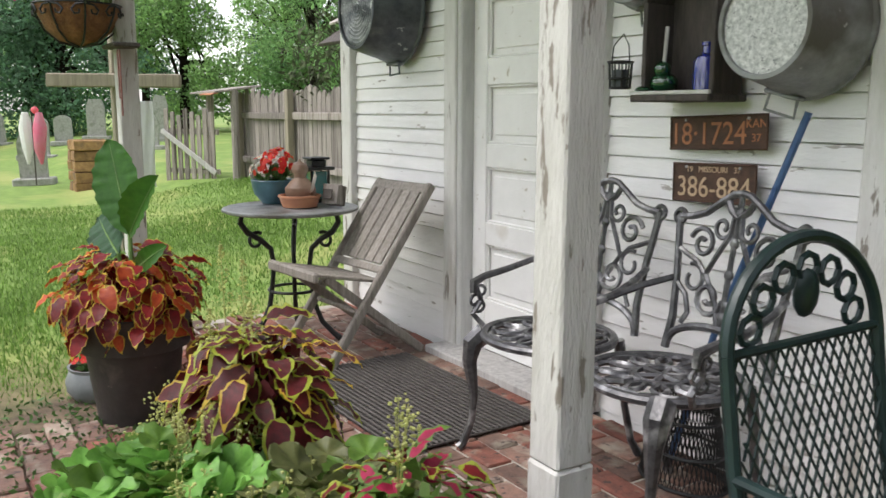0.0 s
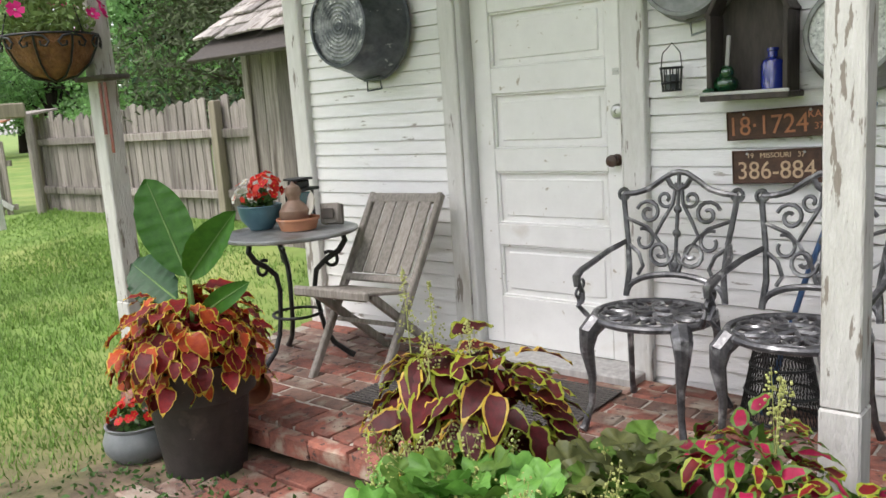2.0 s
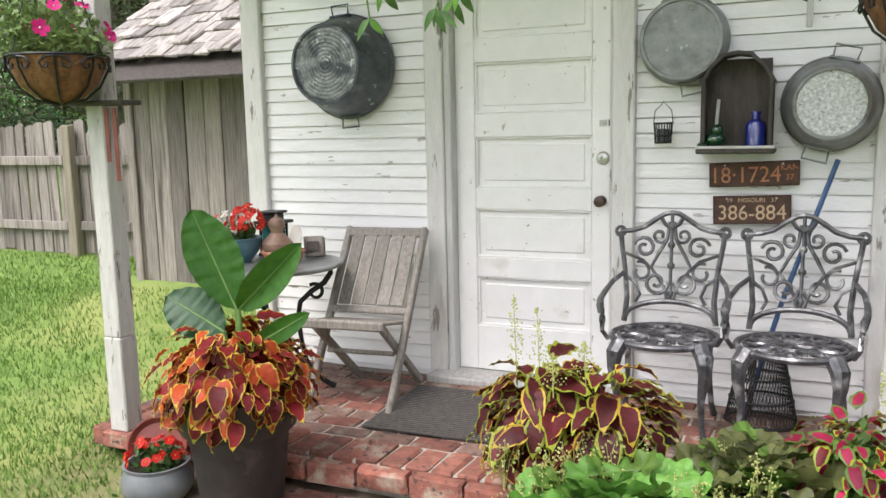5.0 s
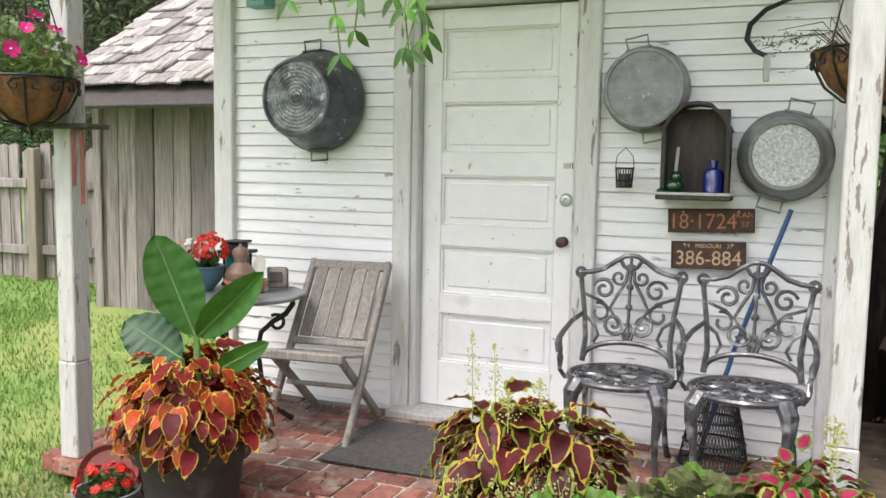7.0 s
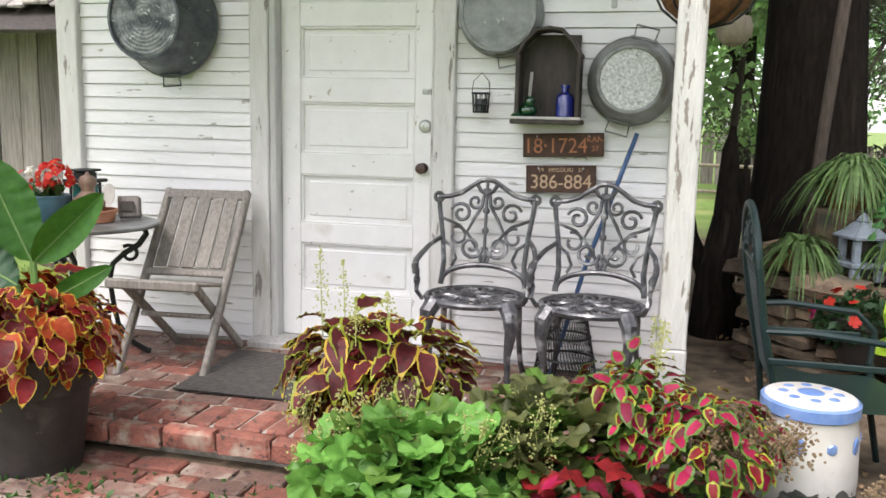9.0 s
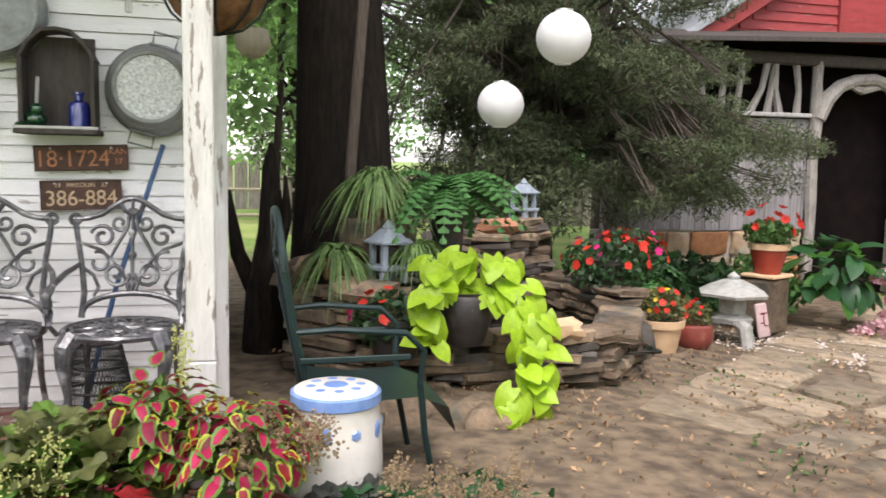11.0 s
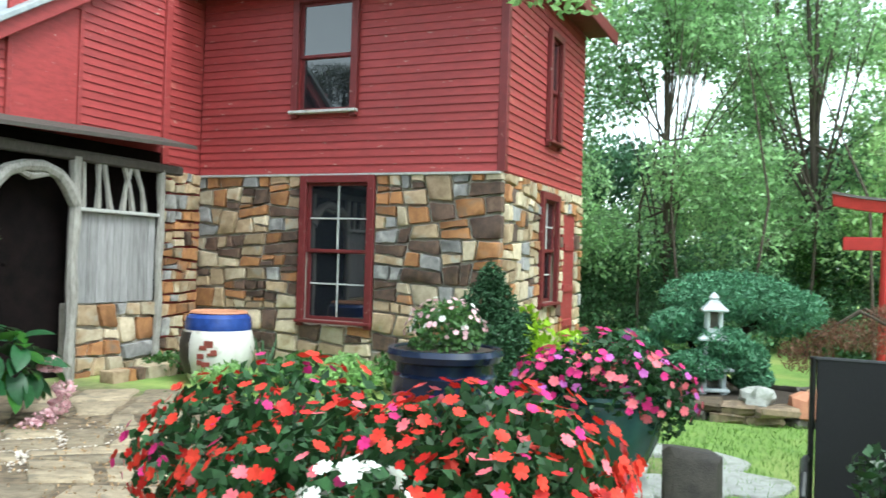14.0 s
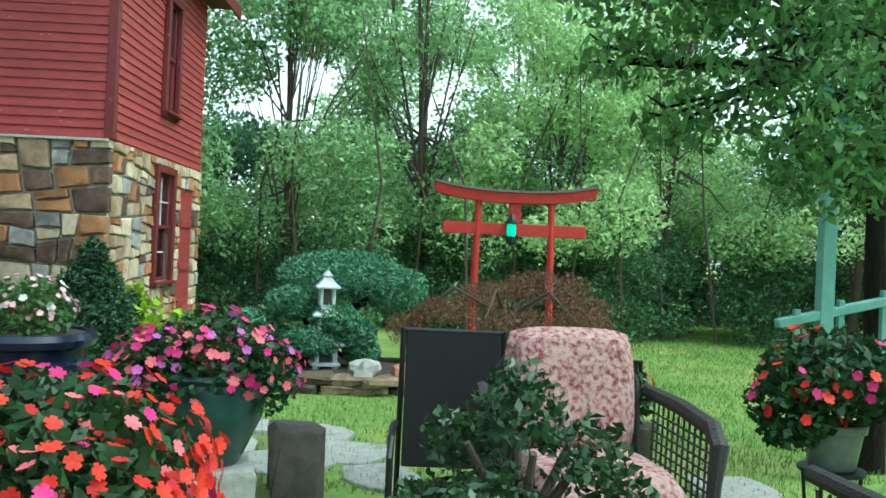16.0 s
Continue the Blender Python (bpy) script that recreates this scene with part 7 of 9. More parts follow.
rp = thing("round_clay_pot", "round dark red clay pot of small flowers", "flower pot", pose(5.52, 1.84, -0.39))
pot(rp, [(0.09, 0), (0.14, 0.05), (0.165, 0.12), (0.15, 0.20), (0.13, 0.215), (0.12, 0.21)], REDGLAZE, 0.125, 0.2)
part("foliage", leafcloud("foliage", [(0, 0, 0.28, 0.15, 0.15, 0.10)], 260, 0.05, OLIVE, 107, 0.5), None, rp, kind="stuff")
blooms(rp, [IO, IR], 14, (0, 0, 0.28), 0.15, 108, 0.8)
single("round_boulder", Build().ball((0, 0, 0), 0.16, (1.0, 0.9, 1.15), 8, jit=0.25), DARKSTONE, "smooth dark upright boulder by the pond wall", "boulder", pose(4.80, 1.42, -0.22))
# stone snow lantern
sl = thing("snow_lantern", "mossy carved stone lantern with a broad cap on curved legs", "stone lantern", pose(6.05, 2.12, -0.415))
for k in range(3):
    a = 0.5 + k * 2.094
    part("leg", Build().tube([(0.10 * math.cos(a), 0.10 * math.sin(a), 0.19), (0.21 * math.cos(a), 0.21 * math.sin(a), 0.16), (0.25 * math.cos(a), 0.25 * math.sin(a), 0.0)], [0.05, 0.055, 0.045], 8), GREYSTONE, sl)
part("platform", Build().lathe([(0.05, 0.16), (0.17, 0.18), (0.185, 0.22), (0.12, 0.25), (0.0, 0.25)], 6), GREYSTONE, sl)
part("fire_box", Build().lathe([(0.10, 0.25), (0.12, 0.28), (0.12, 0.37), (0.10, 0.40), (0.0, 0.40)], 6), GREYSTONE, sl)
part("cap", Build().lathe([(0.10, 0.385), (0.29, 0.40), (0.30, 0.425), (0.20, 0.48), (0.08, 0.53), (0.0, 0.54)], 6), GREYSTONE, sl, "broad mossy cap")
part("finial", Build().lathe([(0.045, 0.53), (0.05, 0.56), (0.0, 0.60)], 10), GREYSTONE, sl)
# stump pedestal with red pot
sd = thing("stone_pedestal", "rough tan stone block used as a plant stand", "plant stand", pose(6.72, 2.60, -0.44, 0, 0, 25))
part("block", Build().box((0, 0, 0.25), (0.34, 0.30, 0.50), 0.03, jit=0.02), STONE, sd)
part("cap_slab", Build().box((0, 0, 0.515), (0.36, 0.32, 0.03), 0.008), PALETERRA, sd)
gp = thing("geranium_pot", "orange-rimmed red glazed pot of red geraniums", "potted plant", pose(6.72, 2.60, 0.09))
pot(gp, [(0.11, 0), (0.115, 0.02), (0.16, 0.21), (0.17, 0.215), (0.175, 0.27), (0.155, 0.27), (0.15, 0.24)], mat("red_pot_glaze", (0.33, 0.055, 0.03), (0.27, 0.04, 0.025), 8, 0.25, bump=0.03), 0.15, 0.25, "red glazed pot")
part("pot_rim", Build().lathe([(0.171, 0.215), (0.18, 0.222), (0.18, 0.272), (0.172, 0.275)], 28), PALETERRA, gp, "orange glazed rim")
part("foliage", leafcloud("foliage", [(0, 0, 0.36, 0.24, 0.24, 0.12)], 500, 0.06, MIDLEAF, 111, 0.7), None, gp, kind="stuff")
blooms(gp, [petals("geranium_head", 0.045, PETORANGE, 7, 0.5)], 16, (0, 0, 0.38), 0.24, 112, 0.9, 0.0)
sg = thing("garden_sign", "small pale painted stone sign with a red character", "sign", pose(6.55, 2.36, -0.43, -12, 0, 25))
part("slab", Build().box((0, 0, 0.14), (0.17, 0.035, 0.30), 0.012), mat("pale_pink_stone", (0.55, 0.40, 0.40), (0.46, 0.34, 0.34), 10, 0.8), sg)
b = Build()
for c, s in (((0, -0.02, 0.20), (0.09, 0.006, 0.014)), ((0, -0.02, 0.15), (0.014, 0.006, 0.12)), ((-0.03, -0.02, 0.12), (0.05, 0.006, 0.012)), ((0.03, -0.02, 0.09), (0.05, 0.006, 0.012))):
    b.box(c, s, 0.002)
part("brush_marks", b, REDTRIM, sg)
# hydrangea
hy = thing("hydrangea", "broad-leaved hydrangea with pale pink flower heads", "shrub", pose(8.1, 3.25, ground_z(8.1, 3.25)))
dome(hy, [leaf("broad_leaf", 0.24, 0.17, [CANNADARK, CANNADARK], 0.15, 0.35, True, 0.8), leaf("broad_leaf", 0.2, 0.15, [CANNA, CANNA], 0.15, 0.35, True, 0.8)], 90, (-0.1, 0.1, 0.48), 0.52, 121, 0.9, -0.5, 0.5, inner=0.6)
for k, (x, y, z) in enumerate(((0.15, -0.35, 0.55), (0.32, -0.3, 0.12), (0.05, -0.42, 0.05), (0.3, -0.38, 0.3), (-0.15, -0.45, 0.0))):
    part("flower_head", leafcloud("flower_head", [(x, y, z, 0.12, 0.12, 0.09)], 160, 0.04, PETPALE, 122 + k, 0.9, 0.7), None, hy, "round pale pink flower head")
# broad leaves round the pedestal, grasses behind the pond
for k, (x, y, n, r, mt, sz) in enumerate(((6.3, 3.3, 900, 0.6, DARKLEAF, 0.12), (7.3, 3.6, 700, 0.5, MIDLEAF, 0.12), (5.6, 3.3, 700, 0.45, FERN, 0.08))):
    z = ground_z(x, y)
    q = thing("garden_shrub", "low leafy green shrub behind the pond", "shrub", pose(x, y, z))
    part("foliage", leafcloud("foliage", [(0, 0, 0.3, r, r, 0.35)], n, sz, mt, 130 + k, 0.6), None, q, kind="stuff")
# paper lanterns
for x, y, z, r in ((3.64, 1.061, 1.385, 0.142), (3.80, 0.495, 1.718, 0.150)):
    pl_ = thing("paper_lantern", "round white ribbed paper lantern hung from a branch", "paper lantern", pose(x, y, z), "white paper lanterns")
    prof = [(0.045, -r * 0.96)]
    for i in range(1, 30):
        a = -math.pi / 2 + math.pi * i / 30
        prof.append((max(0.045, r * math.cos(a) * (1 - 0.012 * (i % 2))), r * math.sin(a) * 0.96))
    prof.append((0.045, r * 0.96))
    part("shade", Build().lathe(prof, 32), PAPER, pl_)
    part("top_ring", Build().tube([(0.045 * math.cos(a), 0.045 * math.sin(a), r * 0.96) for a in np.linspace(0, 6.283, 17)], 0.004, 5), CHROME, pl_)
    part("cord", Build().tube([(0, 0, r * 0.96), (0.01, 0, 1.2)], 0.0015, 4), TWIG, pl_)
for k, (x, y, z) in enumerate(((3.75, 2.0, 1.28), (3.95, 2.3, 1.31), (4.2, 2.5, 1.24))):
    lb = thing("glass_globe", "small clear hanging glass globe", "garden light", pose(x, y, z), "hanging glass globes")
    part("globe", Build().ball((0, 0, 0), 0.022, n=7), PANE, lb)
    part("cord", Build().tube([(0, 0, 0.03), (0, 0, 0.5)], 0.001, 4), TWIG, lb)

def split_poly(poly, target, r_, lean=0.25, wide=1.5):
    """Cuts a convex outline by slightly leaning lines until the pieces are small enough."""
    area = 0.5 * abs(sum(p[0] * q[1] - q[0] * p[1] for p, q in zip(poly, poly[1:] + poly[:1])))
    us, vs = [p[0] for p in poly], [p[1] for p in poly]
    du, dv = max(us) - min(us), max(vs) - min(vs)
    if area < target * r_.uniform(0.45, 1.9) and du < 3.2 * dv and dv < 1.9 * du or area < target * 0.22:
        return [poly]
    t = r_.uniform(0.34, 0.66)
    if du > dv * wide * r_.uniform(0.7, 1.3):
        c, n = (min(us) + du * t, min(vs) + dv / 2), (1.0, r_.uniform(-lean, lean))
    else:
        c, n = (min(us) + du / 2, min(vs) + dv * t), (r_.uniform(-lean, lean) * 0.6, 1.0)
    one, two = [], []
    for p, q in zip(poly, poly[1:] + poly[:1]):
        dp = (p[0] - c[0]) * n[0] + (p[1] - c[1]) * n[1]
        dq = (q[0] - c[0]) * n[0] + (q[1] - c[1]) * n[1]
        (one if dp <= 0 else two).append(p)
        if dp * dq < 0:
            k = dp / (dp - dq)
            x = (p[0] + (q[0] - p[0]) * k, p[1] + (q[1] - p[1]) * k)
            one.append(x)
            two.append(x)
    if len(one) < 3 or len(two) < 3:
        return [poly]
    return split_poly(one, target, r_, lean, wide) + split_poly(two, target, r_, lean, wide)


def worn_outline(poly, gap, r_, rough):
    """The outline drawn in by the joint, its corners cut and its sides made uneven."""
    cu, cv = sum(p[0] for p in poly) / len(poly), sum(p[1] for p in poly) / len(poly)
    out = []
    for p, q in zip(poly, poly[1:] + poly[:1]):
        for k in (r_.uniform(0.05, 0.11), 0.5, r_.uniform(0.89, 0.95)):
            x, y = p[0] + (q[0] - p[0]) * k, p[1] + (q[1] - p[1]) * k
            d = math.hypot(cu - x, cv - y) or 1
            g = min(0.35 * d, gap * r_.uniform(0.7, 1.5) + r_.uniform(0, rough) * d * 0.5)
            out.append((x + (cu - x) * g / d - cu, y + (cv - y) * g / d - cv))
    return (cu, cv), out


# flagstone path
path = thing("flagstone_path", "irregular tan flagstone path through the garden", "path", kind="structure")
rg = random.Random(77)


def flagstone(x, y, w, d, rot, mt=FLAG):
    n = 9
    ring = []
    for k in range(n):
        a = 2 * math.pi * k / n + rg.uniform(-0.18, 0.18)
        c, s = math.cos(a), math.sin(a)
        q = 1 / max(abs(c) ** 1.0, abs(s)) ** 0.75
        ring.append((w / 2 * c * q * rg.uniform(0.88, 1.06), d / 2 * s * q * rg.uniform(0.88, 1.06)))
    h = 0.035
    vs = [(a * 1.02, c * 1.02, -0.03) for a, c in ring] + [(a, c, h - 0.010) for a, c in ring] + [(a * 0.96, c * 0.96, h) for a, c in ring]
    fs = [tuple(range(2 * n, 3 * n))] + [(i, (i + 1) % n, (i + 1) % n + n, i + n) for i in range(n)] + [(i + n, (i + 1) % n + n, (i + 1) % n + 2 * n, i + 2 * n) for i in range(n)]
    sl_ = (ground_z(x + 0.2, y) - ground_z(x - 0.2, y)) / 0.4
    part("flagstone", Build().add(vs, fs), mt, path, at=pose(x, y, ground_z(x, y) - 0.002, rg.uniform(-1, 1), -math.degrees(math.atan(sl_)), rot))


def paved(c0, c1, half, target, seed):
    """Close-set irregular flags filling a straight strip of the path."""
    r_ = random.Random(seed)
    a, d = Vector(c0), Vector(c1) - Vector(c0)
    L, d = d.length, d.normalized()
    for poly in split_poly([(0, -half[0]), (L, -half[1]), (L, half[1]), (0, half[0])], target, r_, 0.4, 1.1):
        (cu, cv), ring = worn_outline(poly, 0.034, r_, 0.12)
        if r_.random() < 0.12:
            continue
        c = a + d * cu + Vector((-d.y, d.x)) * cv
        n, h = len(ring), r_.uniform(0.012, 0.026)
        pts = [d * p + Vector((-d.y, d.x)) * q for p, q in ring]
        g = [ground_z(c.x + p.x, c.y + p.y) - ground_z(c.x, c.y) for p in pts]
        vs = [(p.x * 1.02, p.y * 1.02, z - 0.03) for p, z in zip(pts, g)] + [(p.x, p.y, z + h - 0.010) for p, z in zip(pts, g)] + [(p.x * 0.95, p.y * 0.95, z * 0.95 + h + r_.uniform(-0.003, 0.003)) for p, z in zip(pts, g)]
        fs = [tuple(range(2 * n, 3 * n))] + [(i, (i + 1) % n, (i + 1) % n + n, i + n) for i in range(n)] + [(i + n, (i + 1) % n + n, (i + 1) % n + 2 * n, i + 2 * n) for i in range(n)]
        part("flagstone", Build().add(vs, fs), FLAG, path, at=pose(c.x, c.y, ground_z(c.x, c.y), r_.uniform(-0.8, 0.8), r_.uniform(-0.8, 0.8), 0), smooth=50)


paved((4.5, -0.6), (6.4, 0.75), (0.8, 1.05), 0.42, 177)
paved((6.4, 0.75), (9.9, 3.9), (1.05, 1.0), 0.42, 178)
for x, y in ((8.6, -3.7), (8.9, -2.9), (9.4, -2.3), (7.5, -4.0), (7.3, -3.4), (10.0, -3.1), (9.3, -3.4), (6.7, -4.9), (7.6, -5.6), (8.6, -6.3), (10.2, -2.4), (10.8, -2.0)):
    flagstone(x, y, rg.uniform(0.6, 0.8), rg.uniform(0.5, 0.7), rg.uniform(0, 90), GREYSTONE)
# gravel, fallen leaves and twigs
b = Build()
for k in range(1500):
    x, y = rg.gauss(7.0, 0.55), rg.gauss(2.0, 0.30)
    s = rg.uniform(0.008, 0.022)
    b.box((x, y, ground_z(x, y) + 0.006), (s * 1.4, s, s * 0.7), 0.003, pose(x, y, 0, 0, 0, rg.uniform(0, 180)) @ pose(-x, -y, 0))
single("gravel", b, mat("pale_gravel", (0.62, 0.55, 0.48), (0.45, 0.38, 0.33), 20, 0.9, vary=0.4, island=True), "scattered pale pinkish gravel beside the pedestal", "gravel", kind="stuff")


def litter(name, label, n, area, size, mt, seed):
    r_ = np.random.default_rng(seed)
    bl = []
    for k in range(max(40, n // 12)):
        x, y = r_.uniform(area[0], area[1]), r_.uniform(area[2], area[3])
        bl.append((x, y, ground_z(x, y) + 0.02, 0.25, 0.25, 0.012))
    tagged(part(name, leafcloud(name, bl, n, size, mt, seed, 0.5), None), label, name.replace("_", " "), kind="stuff")


litter("fallen_leaves", "dry brown leaves scattered on the earth", 4200, (2.4, 8.6, -1.9, 3.0), 0.034, leafmat("dry_leaf", (0.40, 0.27, 0.15), (0.26, 0.16, 0.085), 0.8, 0.4, 0.1), 201)
litter("low_weeds", "low weeds growing between the flagstones", 700, (3.0, 10.5, -2.0, 3.4), 0.035, MIDLEAF, 202)
litter("low_weeds", "weeds and creeping plants near the porch", 1500, (-0.6, 0.9, -2.4, -1.5), 0.03, MIDLEAF, 203)
litter("ground_cover", "dark creeping ground cover by the stool", 900, (2.0, 3.0, -1.8, -1.0), 0.07, CANNADARK, 204)


# grass near the camera's way
def grass(name, label, areas, n, h, seed):
    r_ = np.random.default_rng(seed)
    k = r_.choice(len(areas), n, p=np.array([(a[1] - a[0]) * (a[3] - a[2]) for a in areas]) / sum((a[1] - a[0]) * (a[3] - a[2]) for a in areas))
    A = np.array(areas)[k]
    x, y = r_.uniform(A[:, 0], A[:, 1]), r_.uniform(A[:, 2], A[:, 3])
    z = np.array([ground_z(a, c) for a, c in zip(x, y)]) - 0.012
    a, l = r_.uniform(0, 6.283, n), h * r_.uniform(0.5, 1.3, n)
    dx, dy = np.cos(a), np.sin(a)
    w = 0.004 + 0.004 * r_.random(n)
    lean = l * r_.uniform(0.2, 0.9, n)
    v = np.stack([np.stack([x - dy * w, y + dx * w, z], 1), np.stack([x + dy * w, y - dx * w, z], 1), np.stack([x + dx * lean, y + dy * lean, z + l], 1)], 1).reshape(-1, 3)
    me = bpy.data.meshes.new(name)
    me.from_pydata(v.tolist(), [], np.arange(3 * n).reshape(-1, 3).tolist())
    me.materials.append(GRASS)
    tagged(part(name, me, None), label, "grass", kind="stuff")


grass("lawn_grass", "short green lawn grass", [(-6.5, -0.9, -2.6, 1.2), (-3.6, -0.7, -2.2, -0.9), (-9, -3.6, -1.5, 2.0)], 60000, 0.05, 301)
grass("lawn_grass", "green lawn beyond the garden chairs", [(8.2, 14.0, -8.0, -1.5), (13, 24, -12, -4)], 60000, 0.07, 302)

# ---- right-hand garden ----
flower_mass("impatiens_planter", "dense red and orange impatiens in a blue-glazed planter", pose(4.25, -2.75, ground_z(4.25, -2.75)),
            [(0, 0, 0.67, 0.46, 0.46, 0.30), (-0.28, -0.10, 0.58, 0.34, 0.34, 0.26), (0.14, -0.28, 0.76, 0.40, 0.34, 0.28), (-0.03, -0.40, 0.68, 0.30, 0.28, 0.25), (0.42, -0.28, 0.73, 0.36, 0.30, 0.27)], 9500, 0.05, [IO, IR, IP, IS], 780, 401, ([(0.18, 0), (0.2, 0.02), (0.27, 0.34), (0.29, 0.36), (0.29, 0.40), (0.26, 0.40), (0.25, 0.36)], NAVY, 0.255, 0.37), [4, 3, 1.2, 0.6], (0.7, 1.08), low=-0.35)
flower_mass("impatiens_planter", "orange and magenta impatiens in a dark planter by the lawn", pose(4.98, -3.02, ground_z(4.98, -3.02)),
            [(0, 0.10, 0.56, 0.30, 0.30, 0.25), (-0.22, -0.02, 0.52, 0.26, 0.25, 0.23), (0.05, -0.18, 0.42, 0.26, 0.25, 0.22)], 3800, 0.05, [IO, IR, IP, IS], 190, 415, ([(0.16, 0), (0.18, 0.02), (0.24, 0.28), (0.26, 0.30), (0.26, 0.34), (0.235, 0.34), (0.225, 0.30)], NAVY, 0.23, 0.31), [4, 2, 1.5, 0.8], (0.65, 1.0), low=-0.4)
flower_mass("impatiens_planter", "red impatiens spilling from a planter by the path", pose(4.85, -2.15, ground_z(4.85, -2.15)),
            [(0, 0, 0.73, 0.48, 0.48, 0.32), (0.1, 0.35, 0.65, 0.36, 0.36, 0.28), (0.3, -0.35, 0.6, 0.4, 0.4, 0.3)], 4000, 0.055, [IR, IO, IP], 460, 405, ([(0.18, 0), (0.2, 0.02), (0.27, 0.36), (0.29, 0.38), (0.29, 0.42), (0.26, 0.42), (0.25, 0.38)], TEALPOT, 0.255, 0.39), [4, 2, 1], (0.75, 1.15), low=-0.35)
flower_mass("white_impatiens", "white impatiens among the red ones", pose(3.93, -2.94, ground_z(3.93, -2.94)), [(0, 0, 0.73, 0.14, 0.14, 0.18)], 500, 0.05, [IW], 40, 409, ([(0.12, 0), (0.17, 0.38), (0.18, 0.42), (0.16, 0.42)], NAVY, 0.16, 0.40), None, (0.8, 1.05), low=0.0)
# blue pot
single("pot_base", Build().box((0, 0, 0.10), (0.46, 0.46, 0.20), 0.012, jit=0.006), GREYSTONE, "flat grey stone under the navy pot", "stone block", pose(7.47, -1.60, ground_z(7.47, -1.6), 0, 0, 20))
flower_mass("blue_urn", "wide navy-glazed pot of pale pink begonias", pose(7.47, -1.60, ground_z(7.47, -1.6) + 0.20) @ Matrix.Diagonal((1.1, 1.1, 1, 1)), [(0.0, 0, 0.96, 0.24, 0.24, 0.24)], 1300, 0.045, [petals("begonia_bloom", 0.02, PETPALE), IW], 95, 411,
            ([(0.18, 0), (0.2, 0.02), (0.31, 0.5), (0.325, 0.60), (0.31, 0.68), (0.32, 0.70), (0.30, 0.72), (0.30, 0.78), (0.345, 0.80), (0.36, 0.84), (0.345, 0.875), (0.31, 0.875), (0.30, 0.84)], NAVY, 0.305, 0.86, "glossy navy pot with ridged shoulder"), [3, 1], (0.75, 1.0), MIDLEAF, 0.0)
# teal pot with pink flowers on a block
single("stone_block", Build().box((0, 0, 0.19), (0.55, 0.48, 0.42), 0.02, jit=0.015), GREYSTONE, "squared grey stone block under the teal pot", "stone block", pose(7.12, -2.78, ground_z(7.12, -2.78), 0, 0, 15))
zb = ground_z(7.12, -2.78) + 0.40
flower_mass("teal_urn", "big dark teal urn of pink and lilac impatiens", pose(7.12, -2.76, zb) @ Matrix.Diagonal((1.1, 1.1, 1.0, 1)), [(0, 0, 0.56, 0.37, 0.37, 0.29), (0.05, -0.2, 0.48, 0.26, 0.25, 0.24), (-0.08, 0.22, 0.50, 0.26, 0.26, 0.24)], 4200, 0.05, [IP, IS, IL], 290, 421,
            ([(0.15, 0), (0.17, 0.02), (0.27, 0.26), (0.30, 0.40), (0.285, 0.47), (0.31, 0.50), (0.29, 0.52), (0.26, 0.50), (0.25, 0.46)], TEALPOT, 0.255, 0.48, "dark teal glazed urn"), [4, 3, 1.2], (0.95, 1.4), low=-0.3)
rk = single("standing_rock", Build().box((0, 0, 0.20), (0.40, 0.30, 0.50), 0.03, pose(0, 0, 0, 0, 5, 0), jit=0.035), DARKSTONE, "rough brown upright rock on the grass", "rock", pose(8.15, -3.12, ground_z(8.15, -3.12) - 0.05, 0, 0, 12) @ Matrix.Diagonal((1.15, 1.15, 1.15, 1)))

# big jar by the house
jr = thing("porcelain_jar", "large blue-banded porcelain jar with red motifs", "jar", pose(11.3, 3.35, ground_z(11.3, 3.35)))
part("body", Build().lathe([(0.30, 0), (0.36, 0.04), (0.46, 0.30), (0.48, 0.50), (0.43, 0.72), (0.40, 0.76)], 36), CHINA, jr)
part("blue_collar", Build().lathe([(0.435, 0.70), (0.44, 0.74), (0.42, 0.86), (0.36, 0.92), (0.35, 0.90), (0.38, 0.84)], 36), COBALT, jr, "cobalt blue glazed collar")
part("dark_panel", Build().add([((0.487 + 0.006) * math.cos(a) * k, (0.487 + 0.006) * math.sin(a) * k, z) for z, k in ((0.14, 0.86), (0.35, 0.985), (0.55, 0.99), (0.68, 0.92)) for a in np.linspace(1.9, 3.0, 8)], [(8 * j + i, 8 * j + i + 1, 8 * j + i + 9, 8 * j + i + 8) for j in range(3) for i in range(7)]), DARKPOT, jr)
rg = random.Random(3)
for k in range(9):
    a, z = 3.35 + 0.09 * (k % 5) + rg.uniform(-0.03, 0.03), 0.30 + 0.11 * (k // 3) + rg.uniform(-0.03, 0.03)
    part("motif", Build().box((0, 0, 0), (0.012, rg.uniform(0.05, 0.11), rg.uniform(0.03, 0.09)), 0.004, pose(0.478 * math.cos(a), 0.478 * math.sin(a), z, 0, 0, math.degrees(a))), REDGLAZE, jr)
part("rim", Build().lathe([(0.36, 0.905), (0.38, 0.92), (0.36, 0.94), (0.33, 0.93)], 36), TERRA, jr)
